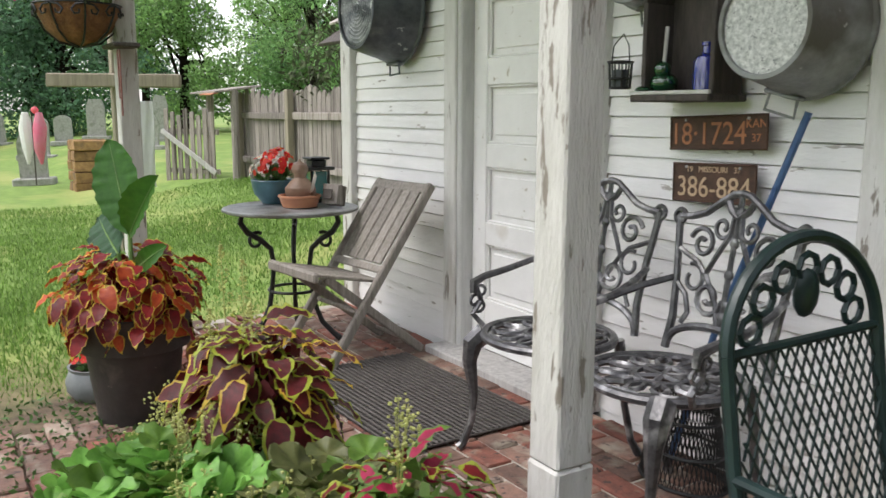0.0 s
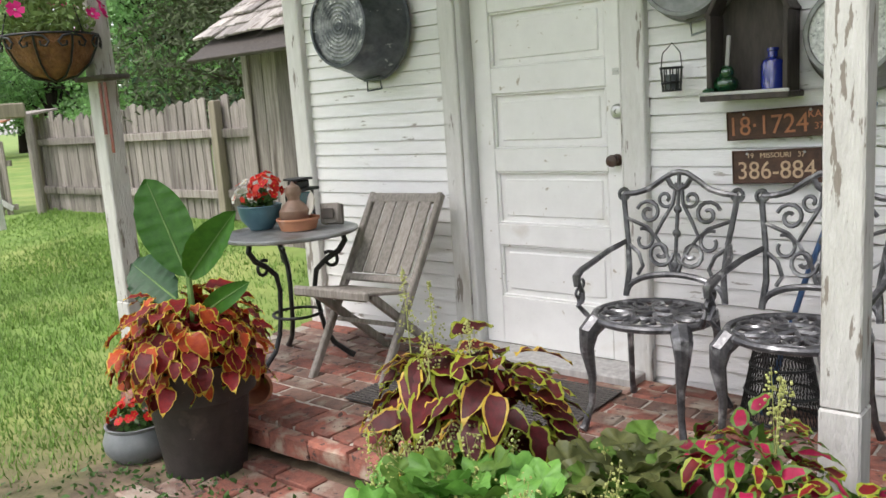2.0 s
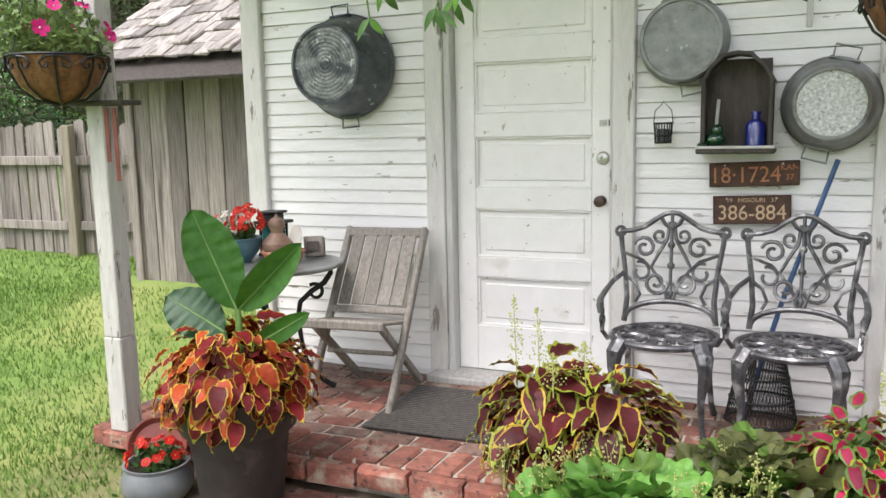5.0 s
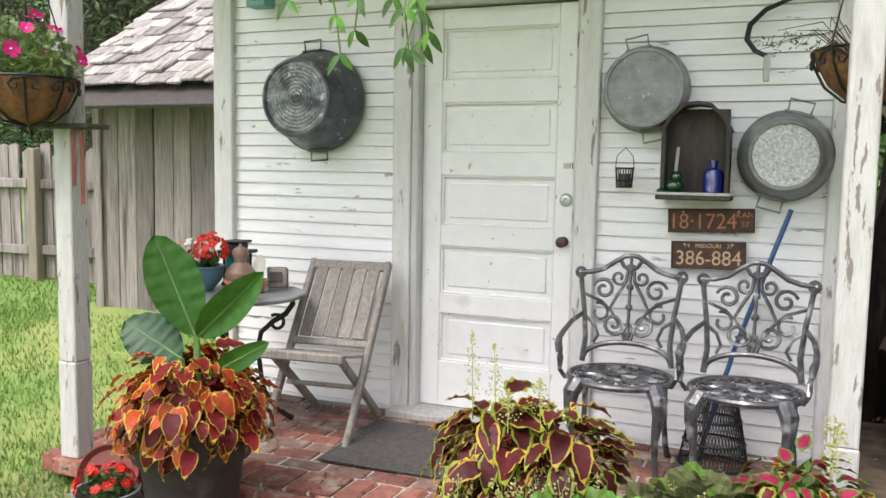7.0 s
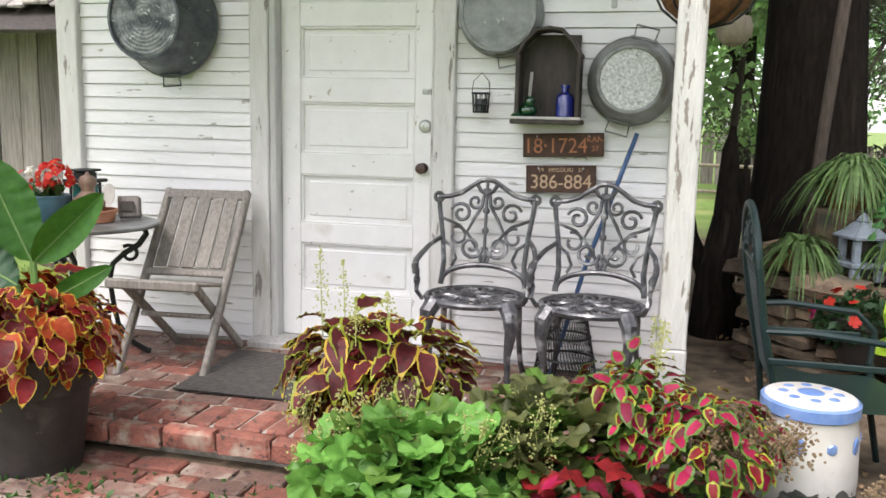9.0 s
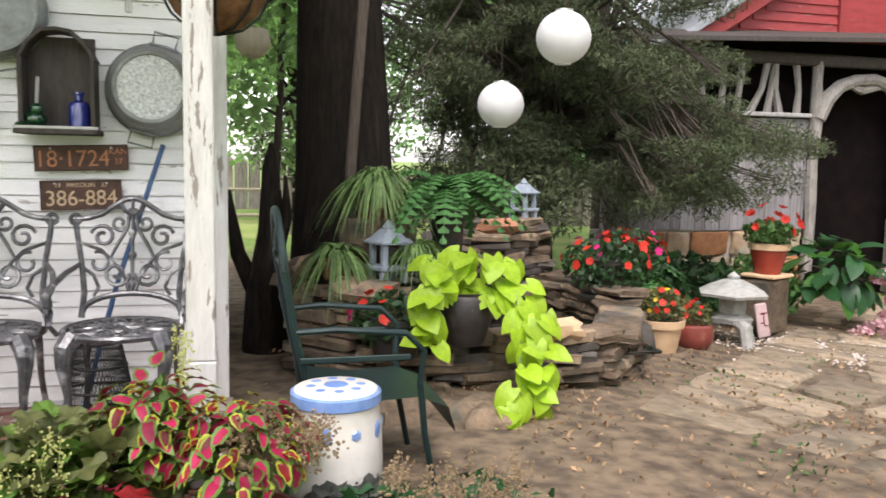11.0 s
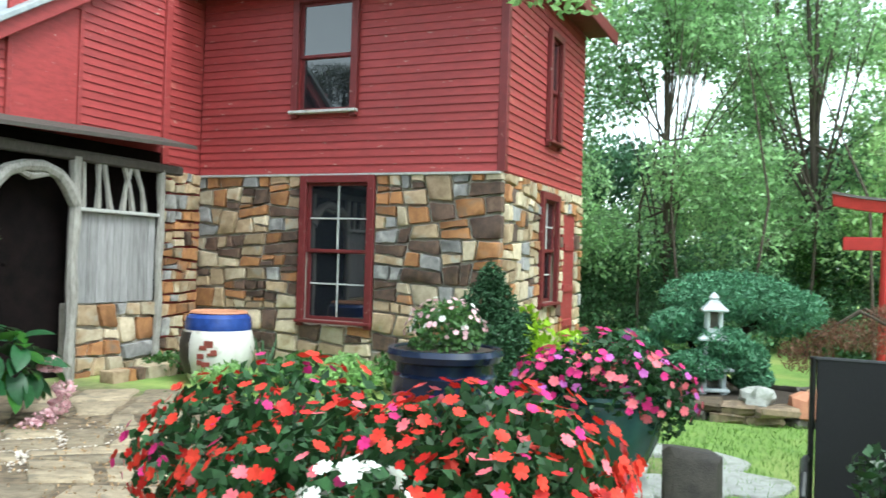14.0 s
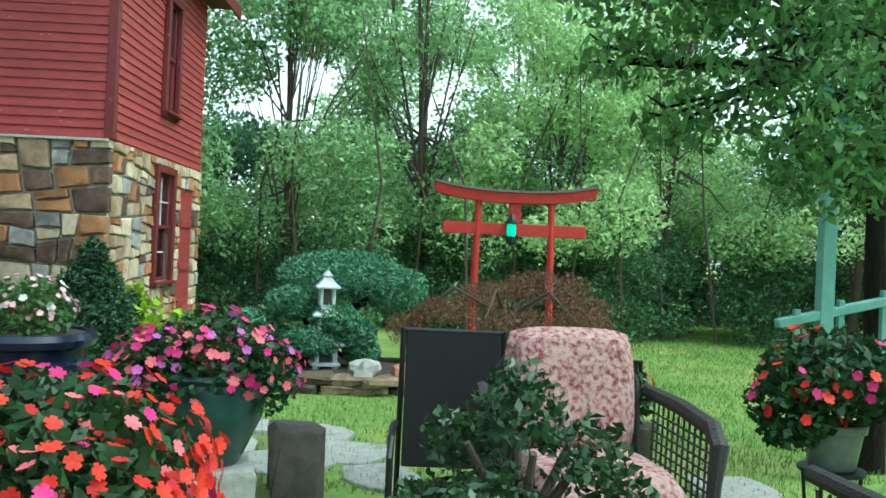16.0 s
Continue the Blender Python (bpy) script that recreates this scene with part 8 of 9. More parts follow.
# bed along the house
rg = random.Random(12)
for k, (x, y, r, h, mt, n, s) in enumerate(((11.7, 2.2, 0.55, 0.35, MIDLEAF, 900, 0.10), (11.3, 1.4, 0.5, 0.4, TREELIGHT, 800, 0.10), (10.6, 2.6, 0.45, 0.3, TREELIGHT, 600, 0.09), (12.0, 0.9, 0.5, 0.45, MIDLEAF, 800, 0.10), (11.4, -0.98, 0.36, 0.95, LIME, 700, 0.12), (12.2, -1.25, 0.35, 0.75, LIME, 500, 0.12), (11.6, 4.3, 0.5, 0.25, MIDLEAF, 500, 0.08), (15.2, -1.5, 0.8, 0.6, MIDLEAF, 1300, 0.10), (9.6, 0.4, 0.45, 0.22, MIDLEAF, 600, 0.07))):
    q = thing("bedding_plant", "leafy green bedding plant along the stone house", "shrub", pose(x, y, ground_z(x, y)))
    part("foliage", leafcloud("foliage", [(0, 0, h * 0.6, r, r, h * 0.6), (r * 0.3, 0.1, h * 0.8, r * 0.5, r * 0.5, h * 0.5)], n, s, mt, 440 + k, 0.6), None, q, kind="stuff")
strap_plant("iris_clump", "upright sword-leaved iris clump by the window", "plant", pose(11.5, 2.75, ground_z(11.5, 2.75)), 24, 0.75, 0.05, mat("iris_blade", (0.14, 0.24, 0.13), (0.09, 0.17, 0.09), 20, 0.6, transl=0.2), 15, 0.15, (1.2, 1.5))
# dwarf spruce
ds = thing("dwarf_spruce", "dense conical dwarf spruce against the stone wall", "conifer", pose(11.1, -0.56, ground_z(11.1, -0.56)) @ Matrix.Diagonal((1.5, 1.5, 1.08, 1)))
part("trunk", Build().tube([(0, 0, 0), (0, 0, 1.2)], [0.05, 0.02], 8), BARK, ds)
part("crown", leafcloud("crown", [(0, 0, 0.42, 0.40, 0.40, 0.36), (0, 0, 0.80, 0.33, 0.33, 0.34), (0.03, 0.02, 1.12, 0.22, 0.22, 0.28), (0, 0, 1.38, 0.11, 0.11, 0.2), (-0.2, 0.1, 0.62, 0.2, 0.2, 0.2), (0.2, -0.16, 0.9, 0.16, 0.16, 0.16)], 22000, 0.05, SPRUCE, 451, 0.35, 0.6), None, ds, kind="stuff")

# island pond with cloud-pruned pine and pagoda lantern
isl = thing("rock_island", "low ring of stacked flat rocks round a small pond", "rock garden", kind="structure")
rg = random.Random(18)
for k in range(44):
    a = 2 * math.pi * (k % 22) / 22 + (0.1 if k >= 22 else 0)
    x, y = 13.3 + 1.0 * math.cos(a), -3.0 + 1.35 * math.sin(a)
    part("stone", rg.choice(LEDGE[:3] + DLEDGE), None, isl, at=pose(x, y, ground_z(x, y) + 0.05 + (0.11 if k >= 22 else 0), rg.uniform(-4, 4), rg.uniform(-4, 4), math.degrees(a) + 90 + rg.uniform(-12, 12)) @ Matrix.Diagonal((1.5, 1.6, 1.9, 1)))
for x, y, z, r, mt in ((12.6, -3.9, 0.22, 0.28, TERRA), (12.5, -3.3, 0.28, 0.2, GREYSTONE), (12.9, -4.1, 0.25, 0.3, PALETERRA)):
    part("boulder", Build().ball((0, 0, 0), r, (1.3, 1, 0.6), 6, jit=0.4), mt, isl, at=pose(x, y, ground_z(x, y) + z))
part("fill", Build().lathe([(1.05, 0), (1.0, 0.16), (0, 0.2)], 20, m=pose(13.3, -3.0, ground_z(13.3, -3)), sq=1.2), SOIL, isl)
stone_pagoda(pose(13.15, -2.74, -0.52, 0, 0, 15), 1.35, WHITESTONE, "tall white two-tiered pagoda lantern among the pine pads", 3, 0.23)
cpn = thing("cloud_pine", "cloud-pruned pine with rounded needle pads", "pine", pose(13.6, -2.7, ground_z(13.6, -2.7)))
part("trunk", Build().tube([(0.2, 0.2, 0.1), (0.0, 0.5, 0.4), (0.1, 0.1, 0.7), (0.3, -0.4, 0.95), (0.4, -0.7, 1.1)], [0.09, 0.08, 0.07, 0.05, 0.03], 8), BARK, cpn)
for k, (x, y, z, r, h) in enumerate(((0.35, -0.15, 1.36, 0.90, 0.34), (0.5, -0.75, 1.20, 0.62, 0.34), (-0.3, 0.42, 0.98, 0.36, 0.22), (-0.4, 0.92, 0.70, 0.36, 0.20), (-0.4, -0.15, 0.80, 0.34, 0.22), (-0.5, 0.12, 0.52, 0.40, 0.20), (-0.4, -0.42, 0.62, 0.30, 0.22), (-0.3, 0.62, 0.52, 0.30, 0.17), (-0.35, -0.5, 0.4, 0.25, 0.18))):
    part("needle_pad", leafcloud("needle_pad", [(x, y, z, r, r, h)], int(5200 * r), 0.09, PINE, 461 + k, 0.28, 0.62), None, cpn, kind="stuff")
    part("branch", Build().tube([(0.05, 0.2, 0.55), (x * 0.6, y * 0.7, z - 0.15), (x, y, z - 0.08)], [0.04, 0.03, 0.02], 6), BARK, cpn)

# torii gate
to = thing("torii_gate", "vermilion wooden torii gate with an upswept top beam", "torii gate", pose(16.5, -5.48, ground_z(16.5, -5.5)))
zg = -ground_z(16.5, -5.5)
b = Build()
ys_ = np.linspace(-1.36, 1.36, 17)
pr = []
for y in ys_:
    k = abs(y / 1.36) ** 2.4
    zc = 2.09 + zg + 0.14 * k
    pr += [(-0.10, y, zc - 0.085), (0.10, y, zc - 0.085), (0.12, y * 1.01, zc + 0.085), (-0.12, y * 1.01, zc + 0.085)]
b.add(pr, [(4 * i + j, 4 * i + (j + 1) % 4, 4 * i + 4 + (j + 1) % 4, 4 * i + 4 + j) for i in range(16) for j in range(4)] + [(3, 2, 1, 0), (64, 65, 66, 67)])
part("top_beam", b, TORII, to)
part("beam_cap", Build().add([(p[0] * 1.25, p[1] * 1.01, p[2] + (0.004 if i % 4 > 1 else 0.175)) if i % 4 > 1 else (p[0] * 1.25, p[1] * 1.01, p[2] + 0.215) for i, p in enumerate(pr)], [(4 * i + j, 4 * i + (j + 1) % 4, 4 * i + 4 + (j + 1) % 4, 4 * i + 4 + j) for i in range(16) for j in range(4)]), DARKWOOD, to)
part("tie_beam", Build().box((0, 0, 1.56 + zg), (0.09, 2.42, 0.20), 0.008), TORII, to)
part("strut", Build().box((0, 0.0, 1.83 + zg), (0.08, 0.20, 0.36), 0.006), TORII, to)
for s, lean in ((1, 1.6), (-1, -0.4)):
    part("pillar", Build().tube([(0, s * 0.66 + 0.0, 0), (0, s * 0.62, 2.03 + zg)], [0.065, 0.058], 12), TORII, to)
gl_ = thing("hanging_lantern", "black iron lantern with green glass hung from the torii", "lantern", pose(16.38, -5.42, 1.40))
mg_ = bpy.data.materials.new("lit_green_glass")
mg_.use_nodes = True
mg_.node_tree.nodes["Principled BSDF"].inputs["Base Color"].default_value = (0.05, 0.5, 0.3, 1)
mg_.node_tree.nodes["Principled BSDF"].inputs["Emission Color"].default_value = (0.05, 0.75, 0.42, 1)
mg_.node_tree.nodes["Principled BSDF"].inputs["Emission Strength"].default_value = 0.3
part("glass", Build().lathe([(0.07, 0.04), (0.085, 0.10), (0.085, 0.22), (0.07, 0.25)], 6), mg_, gl_, "glowing green glass")
part("base", Build().lathe([(0.04, -0.10), (0.09, -0.06), (0.095, 0.04), (0, 0.04)], 6), BLACKIRON, gl_)
part("roof", Build().lathe([(0.12, 0.25), (0.12, 0.27), (0.06, 0.36), (0.03, 0.42), (0, 0.44)], 6), BLACKIRON, gl_)
# lace-leaf maple
mp_ = thing("lace_maple", "low bronze laceleaf Japanese maple before the torii", "maple tree", pose(15.4, -5.3, ground_z(15.4, -5.3)))
for k in range(7):
    a = k * 0.95
    part("limb", Build().tube([(0, 0, 0.1), (0.3 * math.cos(a), 0.3 * math.sin(a), 0.9), (0.8 * math.cos(a), 0.9 * math.sin(a), 1.2), (1.2 * math.cos(a), 1.5 * math.sin(a), 0.8)], [0.05, 0.035, 0.022, 0.008], 6), TWIG, mp_)
part("crown", leafcloud("crown", [(0.1, -0.6, 1.25, 0.6, 0.75, 0.28), (0, 0.35, 1.1, 0.5, 0.5, 0.22), (-0.3, 1.0, 0.85, 0.5, 0.55, 0.22), (-0.3, -1.1, 0.9, 0.5, 0.5, 0.28), (-0.5, 0.0, 0.75, 0.5, 0.9, 0.2), (-0.4, 1.5, 0.55, 0.4, 0.4, 0.25), (0.2, -1.3, 0.6, 0.4, 0.5, 0.3)], 9000, 0.085, MAPLE, 471, 0.16, droop=1.2), None, mp_, kind="stuff")

# garden chairs
sc_ = thing("sling_chair", "black metal sling-back patio chair", "chair", pose(6.62, -4.08, ground_z(6.6, -4.1), 0, 0, 0))
zt = 0.72 - ground_z(6.6, -4.1)
part("back_sling", Build().box((0, 0, (zt + 0.52) / 2), (0.02, 0.47, zt - 0.50), 0.006, pose(0, 0, 0, 0, 0, 0)), SLING, sc_)
b = Build()
for s in (-1, 1):
    b.tube([(0.10, s * 0.255, 0.0), (0.04, s * 0.255, 0.42), (0.0, s * 0.25, zt + 0.01)], 0.014, 8)
b.tube([(0, -0.25, zt), (0, 0.25, zt)], 0.012, 8)
part("back_frame", b, BLACKIRON, sc_)
part("seat_sling", Build().box((-0.25, 0, 0.43), (0.46, 0.47, 0.02), 0.006), SLING, sc_)
for s in (-1, 1):
    part("arm", Build().tube([(0.02, s * 0.27, 0.72), (-0.15, s * 0.28, 0.74), (-0.38, s * 0.28, 0.73), (-0.46, s * 0.28, 0.66), (-0.48, s * 0.28, 0.4), (-0.48, s * 0.28, 0.0)], 0.017, 8), BLACKIRON, sc_)
b = Build()
for k in range(10):
    b.box((-0.03 - 0.048 * k, 0, 0.445), (0.012, 0.46, 0.01), 0.002)
part("seat_ribs", b, BLACKIRON, sc_)
sc2 = thing("sling_chair", "black patio chair behind the cushioned one", "chair", pose(7.6, -4.85, ground_z(7.6, -4.9), 0, 0, 0))
part("back_sling", Build().box((0, 0, 0.78), (0.02, 0.85, 0.5), 0.006), SLING, sc2)
part("back_frame", Build().tube([(0.05, -0.44, 0), (0, -0.44, 1.03), (0, 0.44, 1.03), (0.05, 0.44, 0)], 0.016, 8), BLACKIRON, sc2)
part("seat_sling", Build().box((-0.25, 0, 0.42), (0.5, 0.86, 0.02), 0.006), SLING, sc2)
part("front_legs", Build().tube([(-0.48, -0.44, 0), (-0.48, -0.44, 0.42), (-0.48, 0.44, 0.42), (-0.48, 0.44, 0)], 0.016, 8), BLACKIRON, sc2)


def pillow(b, c, s, m=None, n=10, puff=1.0):
    """A soft, rounded cushion."""
    k = len(b.v)
    vs, fs = [], []
    for side in (1, -1):
        for i in range(n + 1):
            for j in range(n + 1):
                u, v = -1 + 2 * i / n, -1 + 2 * j / n
                e = max(0.0, (1 - abs(u) ** 5) * (1 - abs(v) ** 5)) ** 0.45
                r = 1 - 0.10 * (abs(u) * abs(v)) ** 3
                vs.append((c[0] + u * s[0] / 2 * r, c[1] + v * s[1] / 2 * r, c[2] + side * s[2] / 2 * e * puff))
    q = n + 1
    for t in range(2):
        for i in range(n):
            for j in range(n):
                a = t * q * q + i * q + j
                f = (a, a + q, a + q + 1, a + 1)
                fs.append(f if t == 0 else f[::-1])
    b.add(vs, fs, 0, m)
    return b


def wicker_chair(m, label, back=True):
    w = thing("wicker_armchair", label, "armchair", m, "cushioned wicker armchairs")
    if back:
        part("back_cushion", pillow(Build(), (0, 0, 0), (0.52, 0.56, 0.17), pose(0.12, 0, 0.865, 0, 100, 0)), CUSHION, w, "rose-patterned back cushion")
    part("seat_cushion", pillow(Build(), (0, 0, 0), (0.60, 0.58, 0.18), pose(-0.22, 0, 0.575)), CUSHION, w, "rose-patterned seat cushion")
    part("seat_base", Build().box((-0.18, 0, 0.42), (0.60, 0.62, 0.13), 0.02), WICKER, w)
    zb_ = 1.05 if back else 0.72
    part("back_frame", Build().tube([(0.10, -0.31, 0.3), (0.20, -0.31, zb_ - 0.15), (0.22, -0.2, zb_), (0.22, 0.2, zb_), (0.20, 0.31, zb_ - 0.15), (0.10, 0.31, 0.3)], 0.02, 8), WICKER, w)
    for s in (-1, 1):
        b = Build().tube([(0.17, s * 0.36, 0.86), (-0.12, s * 0.39, 0.84), (-0.38, s * 0.39, 0.81), (-0.46, s * 0.38, 0.76), (-0.47, s * 0.36, 0.62), (-0.45, s * 0.35, 0.0)], [0.03, 0.035, 0.036, 0.034, 0.026, 0.022], 8)
        part("arm", b, WICKER, w)
        part("rear_leg", Build().tube([(0.12, s * 0.33, 0.36), (0.16, s * 0.33, 0.0)], 0.022, 8), WICKER, w)
        g = Build()
        for k in range(12):
            x = 0.13 - 0.05 * k
            g.tube([(x, s * 0.365, 0.36), (x, s * 0.375, 0.82)], 0.005, 4)
        for k in range(11):
            g.tube([(0.14, s * 0.37, 0.40 + 0.038 * k), (-0.46, s * 0.37, 0.40 + 0.036 * k)], 0.005, 4)
        part("arm_lattice", g, WICKER, w, kind="stuff")
    return w


wicker_chair(pose(6.05, -4.60, ground_z(6.0, -4.6), 0, 0, 8) @ Matrix.Diagonal((1, 1.08, 1.08, 1)), "black wicker armchair with rose-patterned cushions")
wicker_chair(pose(5.05, -5.55, ground_z(5.05, -5.55) - 0.08, 0, 0, 20), "low-backed black wicker armchair beside the small mesh table", False)
tb2 = thing("mesh_side_table", "small dark green mesh-top side table with bent wire legs", "side table", pose(6.25, -5.32, ground_z(6.25, -5.3)))
part("top", Build().box((0, 0, 0.40), (0.42, 0.46, 0.015), 0.006), GREENIRON, tb2)
part("rim", Build().tube([(0.21, 0.23, 0.40), (0.21, -0.23, 0.40), (-0.21, -0.23, 0.40), (-0.21, 0.23, 0.40), (0.21, 0.23, 0.40)], 0.010, 6), GREENIRON, tb2)
for sx in (-1, 1):
    for sy in (-1, 1):
        part("leg", Build().tube([(sx * 0.19, sy * 0.21, 0.40), (sx * 0.12, sy * 0.13, 0.22), (sx * 0.19, sy * 0.21, 0.0)], 0.008, 6), GREENIRON, tb2)
# jade plant
jd = thing("jade_plant", "bushy dark jade plant in a pot with pink impatiens", "potted plant", pose(4.95, -4.22, ground_z(4.95, -4.2)))
pot(jd, [(0.15, 0), (0.16, 0.02), (0.22, 0.46), (0.24, 0.48), (0.24, 0.54), (0.21, 0.54), (0.20, 0.50)], DARKPOT, 0.21, 0.51)
for k in range(6):
    a = k * 1.05
    part("stem", Build().tube([(0, 0, 0.5), (0.08 * math.cos(a), 0.08 * math.sin(a), 0.68), (0.2 * math.cos(a), 0.2 * math.sin(a), 0.88)], [0.022, 0.018, 0.010], 7), TWIG, jd)
part("foliage", leafcloud("foliage", [(0, 0.02, 0.95, 0.16, 0.16, 0.13), (0.1, 0.18, 0.84, 0.13, 0.13, 0.11), (-0.1, -0.17, 0.85, 0.14, 0.14, 0.12), (0, 0.28, 0.68, 0.11, 0.11, 0.09), (0, -0.3, 0.70, 0.12, 0.12, 0.10), (0.1, 0.0, 1.02, 0.1, 0.1, 0.08), (-0.15, 0.1, 0.72, 0.15, 0.15, 0.12), (-0.1, -0.05, 0.62, 0.2, 0.22, 0.1)], 2600, 0.04, JADE, 481, 0.55), None, jd, kind="stuff")
blooms(jd, [IP, IS], 9, (-0.05, 0.05, 0.52), 0.28, 482, 0.4, 0.0, (1.0, 1.4))
# planters on the right
for k, (x, y, z0, r) in enumerate(((6.55, -5.97, 0.54, 0.36), (6.2, -6.50, 0.56, 0.34))):
    zz = ground_z(x, y)
    sdn = thing("plant_stand", "dark iron plant stand with scrolled legs", "plant stand", pose(x, y, zz))
    for j in range(4):
        a = 0.78 + j * math.pi / 2
        part("leg", Build().tube([(0.14 * math.cos(a), 0.14 * math.sin(a), z0 + 0.05), (0.11 * math.cos(a), 0.11 * math.sin(a), z0 * 0.5), (0.2 * math.cos(a), 0.2 * math.sin(a), 0)], 0.010, 6), BLACKIRON, sdn)
    part("ring", Build().lathe([(0.14, z0 + 0.03), (0.16, z0 + 0.04), (0.16, z0 + 0.055), (0, z0 + 0.055)], 20), BLACKIRON, sdn)
    flower_mass("impatiens_pot", "red and pink impatiens in a clay pot on a stand", pose(x, y, zz + z0 + 0.057), [(0, 0, 0.45, r, r, 0.24), (-0.1, 0.25, 0.32, r * 0.6, r * 0.6, 0.22)], 2400, 0.06, [IR, IP, IO], 62, 491 + k, (TP, REDGLAZE if k else GREYPOT, 0.135, 0.2), None, (1.0, 1.5), low=-0.3)
flower_mass("impatiens_pot", "red impatiens behind the cushioned chair", pose(7.2, -5.12, ground_z(7.2, -5.1)), [(0, 0, 0.85, 0.14, 0.14, 0.16)], 300, 0.06, [IO, IR], 12, 495, ([(0.12, 0), (0.15, 0.6), (0.16, 0.7), (0.14, 0.7)], DARKPOT, 0.14, 0.68), None, (1.2, 1.6))
strap_plant("hosta", "variegated hosta clump near the plant stands", "plant", pose(7.3, -5.75, ground_z(7.3, -5.75)), 60, 0.45, 0.08, mat("hosta_leaf", (0.22, 0.34, 0.16), (0.13, 0.24, 0.10), 12, 0.55, transl=0.25), 25, 0.7)
# turquoise stair and post
tq = thing("turquoise_deck_stair", "turquoise painted deck post with a sloping stair rail", "stair rail", pose(9.0, -7.12, ground_z(9, -7.1)))
part("post", Build().box((0, 0, 1.35), (0.11, 0.11, 2.9), 0.006), TURQ, tq)
part("hand_rail", Build().box((0, 0, 0), (0.10, 1.5, 0.07), 0.008, pose(0.0, -0.35, 1.42, -14, 0, 0)), TURQ, tq)
for k in range(4):
    part("baluster", Build().box((0, 0.22 - 0.35 * k, 0.90 + 0.09 * k), (0.05, 0.05, 0.92), 0.004), TURQ, tq)
part("top_brace", Build().box((0, 0, 0), (0.07, 1.3, 0.10), 0.006, pose(-0.1, 0.15, 3.15, 52, 0, 0)), TURQ, tq)


# ---- trees ----
def tree(name, label, x, y, h, trunk_r, crowns, n, leaf_size, mt, seed, bark=BARK, lean=(0, 0), bole=0.5, aspect=0.5, droop=0.0):
    """Tapered trunk, limbs into each crown clump, and many leaves."""
    z = ground_z(x, y) - 0.05
    t = thing(name, label, "tree", pose(x, y, z))
    r_ = random.Random(seed)
    pts = [(lean[0] * i / 6 + r_.uniform(-0.05, 0.05) * h * 0.1, lean[1] * i / 6 + r_.uniform(-0.05, 0.05) * h * 0.1, h * i / 6) for i in range(7)]
    part("trunk", Build().tube(pts, [trunk_r * (1.25 if i == 0 else 1 - 0.13 * i) for i in range(7)], 12), bark, t, smooth=70)
    b = Build()
    for cx, cy, cz, rx, ry, rz in crowns:
        i = max(1, min(5, int(6 * bole + r_.uniform(0, 2))))
        p = Vector(pts[i])
        q = Vector((cx, cy, cz))
        b.tube([p, p.lerp(q, 0.5) + Vector((0, 0, 0.08 * h * r_.uniform(-0.3, 1))), q], [trunk_r * 0.38, trunk_r * 0.22, trunk_r * 0.06], 6)
        for k in range(4):
            a = r_.uniform(0, 6.28)
            e = q + Vector((rx * 0.8 * math.cos(a), ry * 0.8 * math.sin(a), rz * r_.uniform(-0.5, 0.7)))
            b.tube([q.lerp(p, 0.3), q.lerp(e, 0.5), e], [trunk_r * 0.1, trunk_r * 0.06, trunk_r * 0.02], 4)
    part("branchwork", b, bark, t, smooth=70, kind="stuff")
    part("crown", leafcloud("crown", crowns, n, leaf_size, mt, seed, aspect, droop=droop), None, t, kind="stuff")
    return t


def puffs(seed, n, r, z0, z1, s0, s1, squash=0.7):
    r_ = random.Random(seed)
    out = []
    for k in range(n):
        a, q, z = r_.uniform(0, 6.28), r * math.sqrt(r_.random()), r_.uniform(z0, z1)
        q *= 1 - 0.55 * (z - z0) / (z1 - z0)
        s = r_.uniform(s0, s1)
        out.append((q * math.cos(a), q * math.sin(a), z, s, s, s * squash))
    return out


# great dark trunk behind the pond, broken stump and cedar
tree("big_tree", "thick dark-barked tree trunk rising behind the pond", 2.88, 1.95, 7.0, 0.39, [(-1.5, 1.0, 6.2, 1.6, 1.6, 0.9), (1.2, 1.6, 6.5, 1.7, 1.7, 1.0), (0.2, 2.5, 5.6, 1.8, 1.4, 0.8), (2.2, 0.6, 5.6, 1.2, 1.2, 0.7), (-0.5, 3.5, 4.8, 1.5, 1.2, 0.9)], 9000, 0.11, TREEDARK, 501, lean=(-0.25, 0.3), bole=0.7)
sm = thing("broken_stump", "dark splintered tree stump beside the house corner", "stump", pose(2.25, 1.5, ground_z(2.25, 1.5)))
part("stump", Build().tube([(0.02, 0, -0.05), (0.0, 0, 0.35), (0.05, 0, 0.75), (0.04, 0.05, 1.15), (0.05, 0.05, 1.3)], [0.17, 0.12, 0.09, 0.05, 0.015], 9), BARK, sm)
part("stub", Build().tube([(0, 0, 0.25), (-0.16, 0.1, 0.6), (-0.22, 0.12, 1.0)], [0.07, 0.05, 0.02], 7), BARK, sm)
part("stub", Build().tube([(0.05, 0, 0.5), (0.14, -0.02, 0.85), (0.13, 0.0, 1.1)], [0.05, 0.035, 0.01], 7), BARK, sm)
single("leaning_pole", Build().tube([(2.72, 1.42, -0.2), (2.80, 1.50, 1.1), (2.90, 1.58, 2.3)], 0.035, 8), TWIG, "brown pole leaning against the big trunk", "pole")
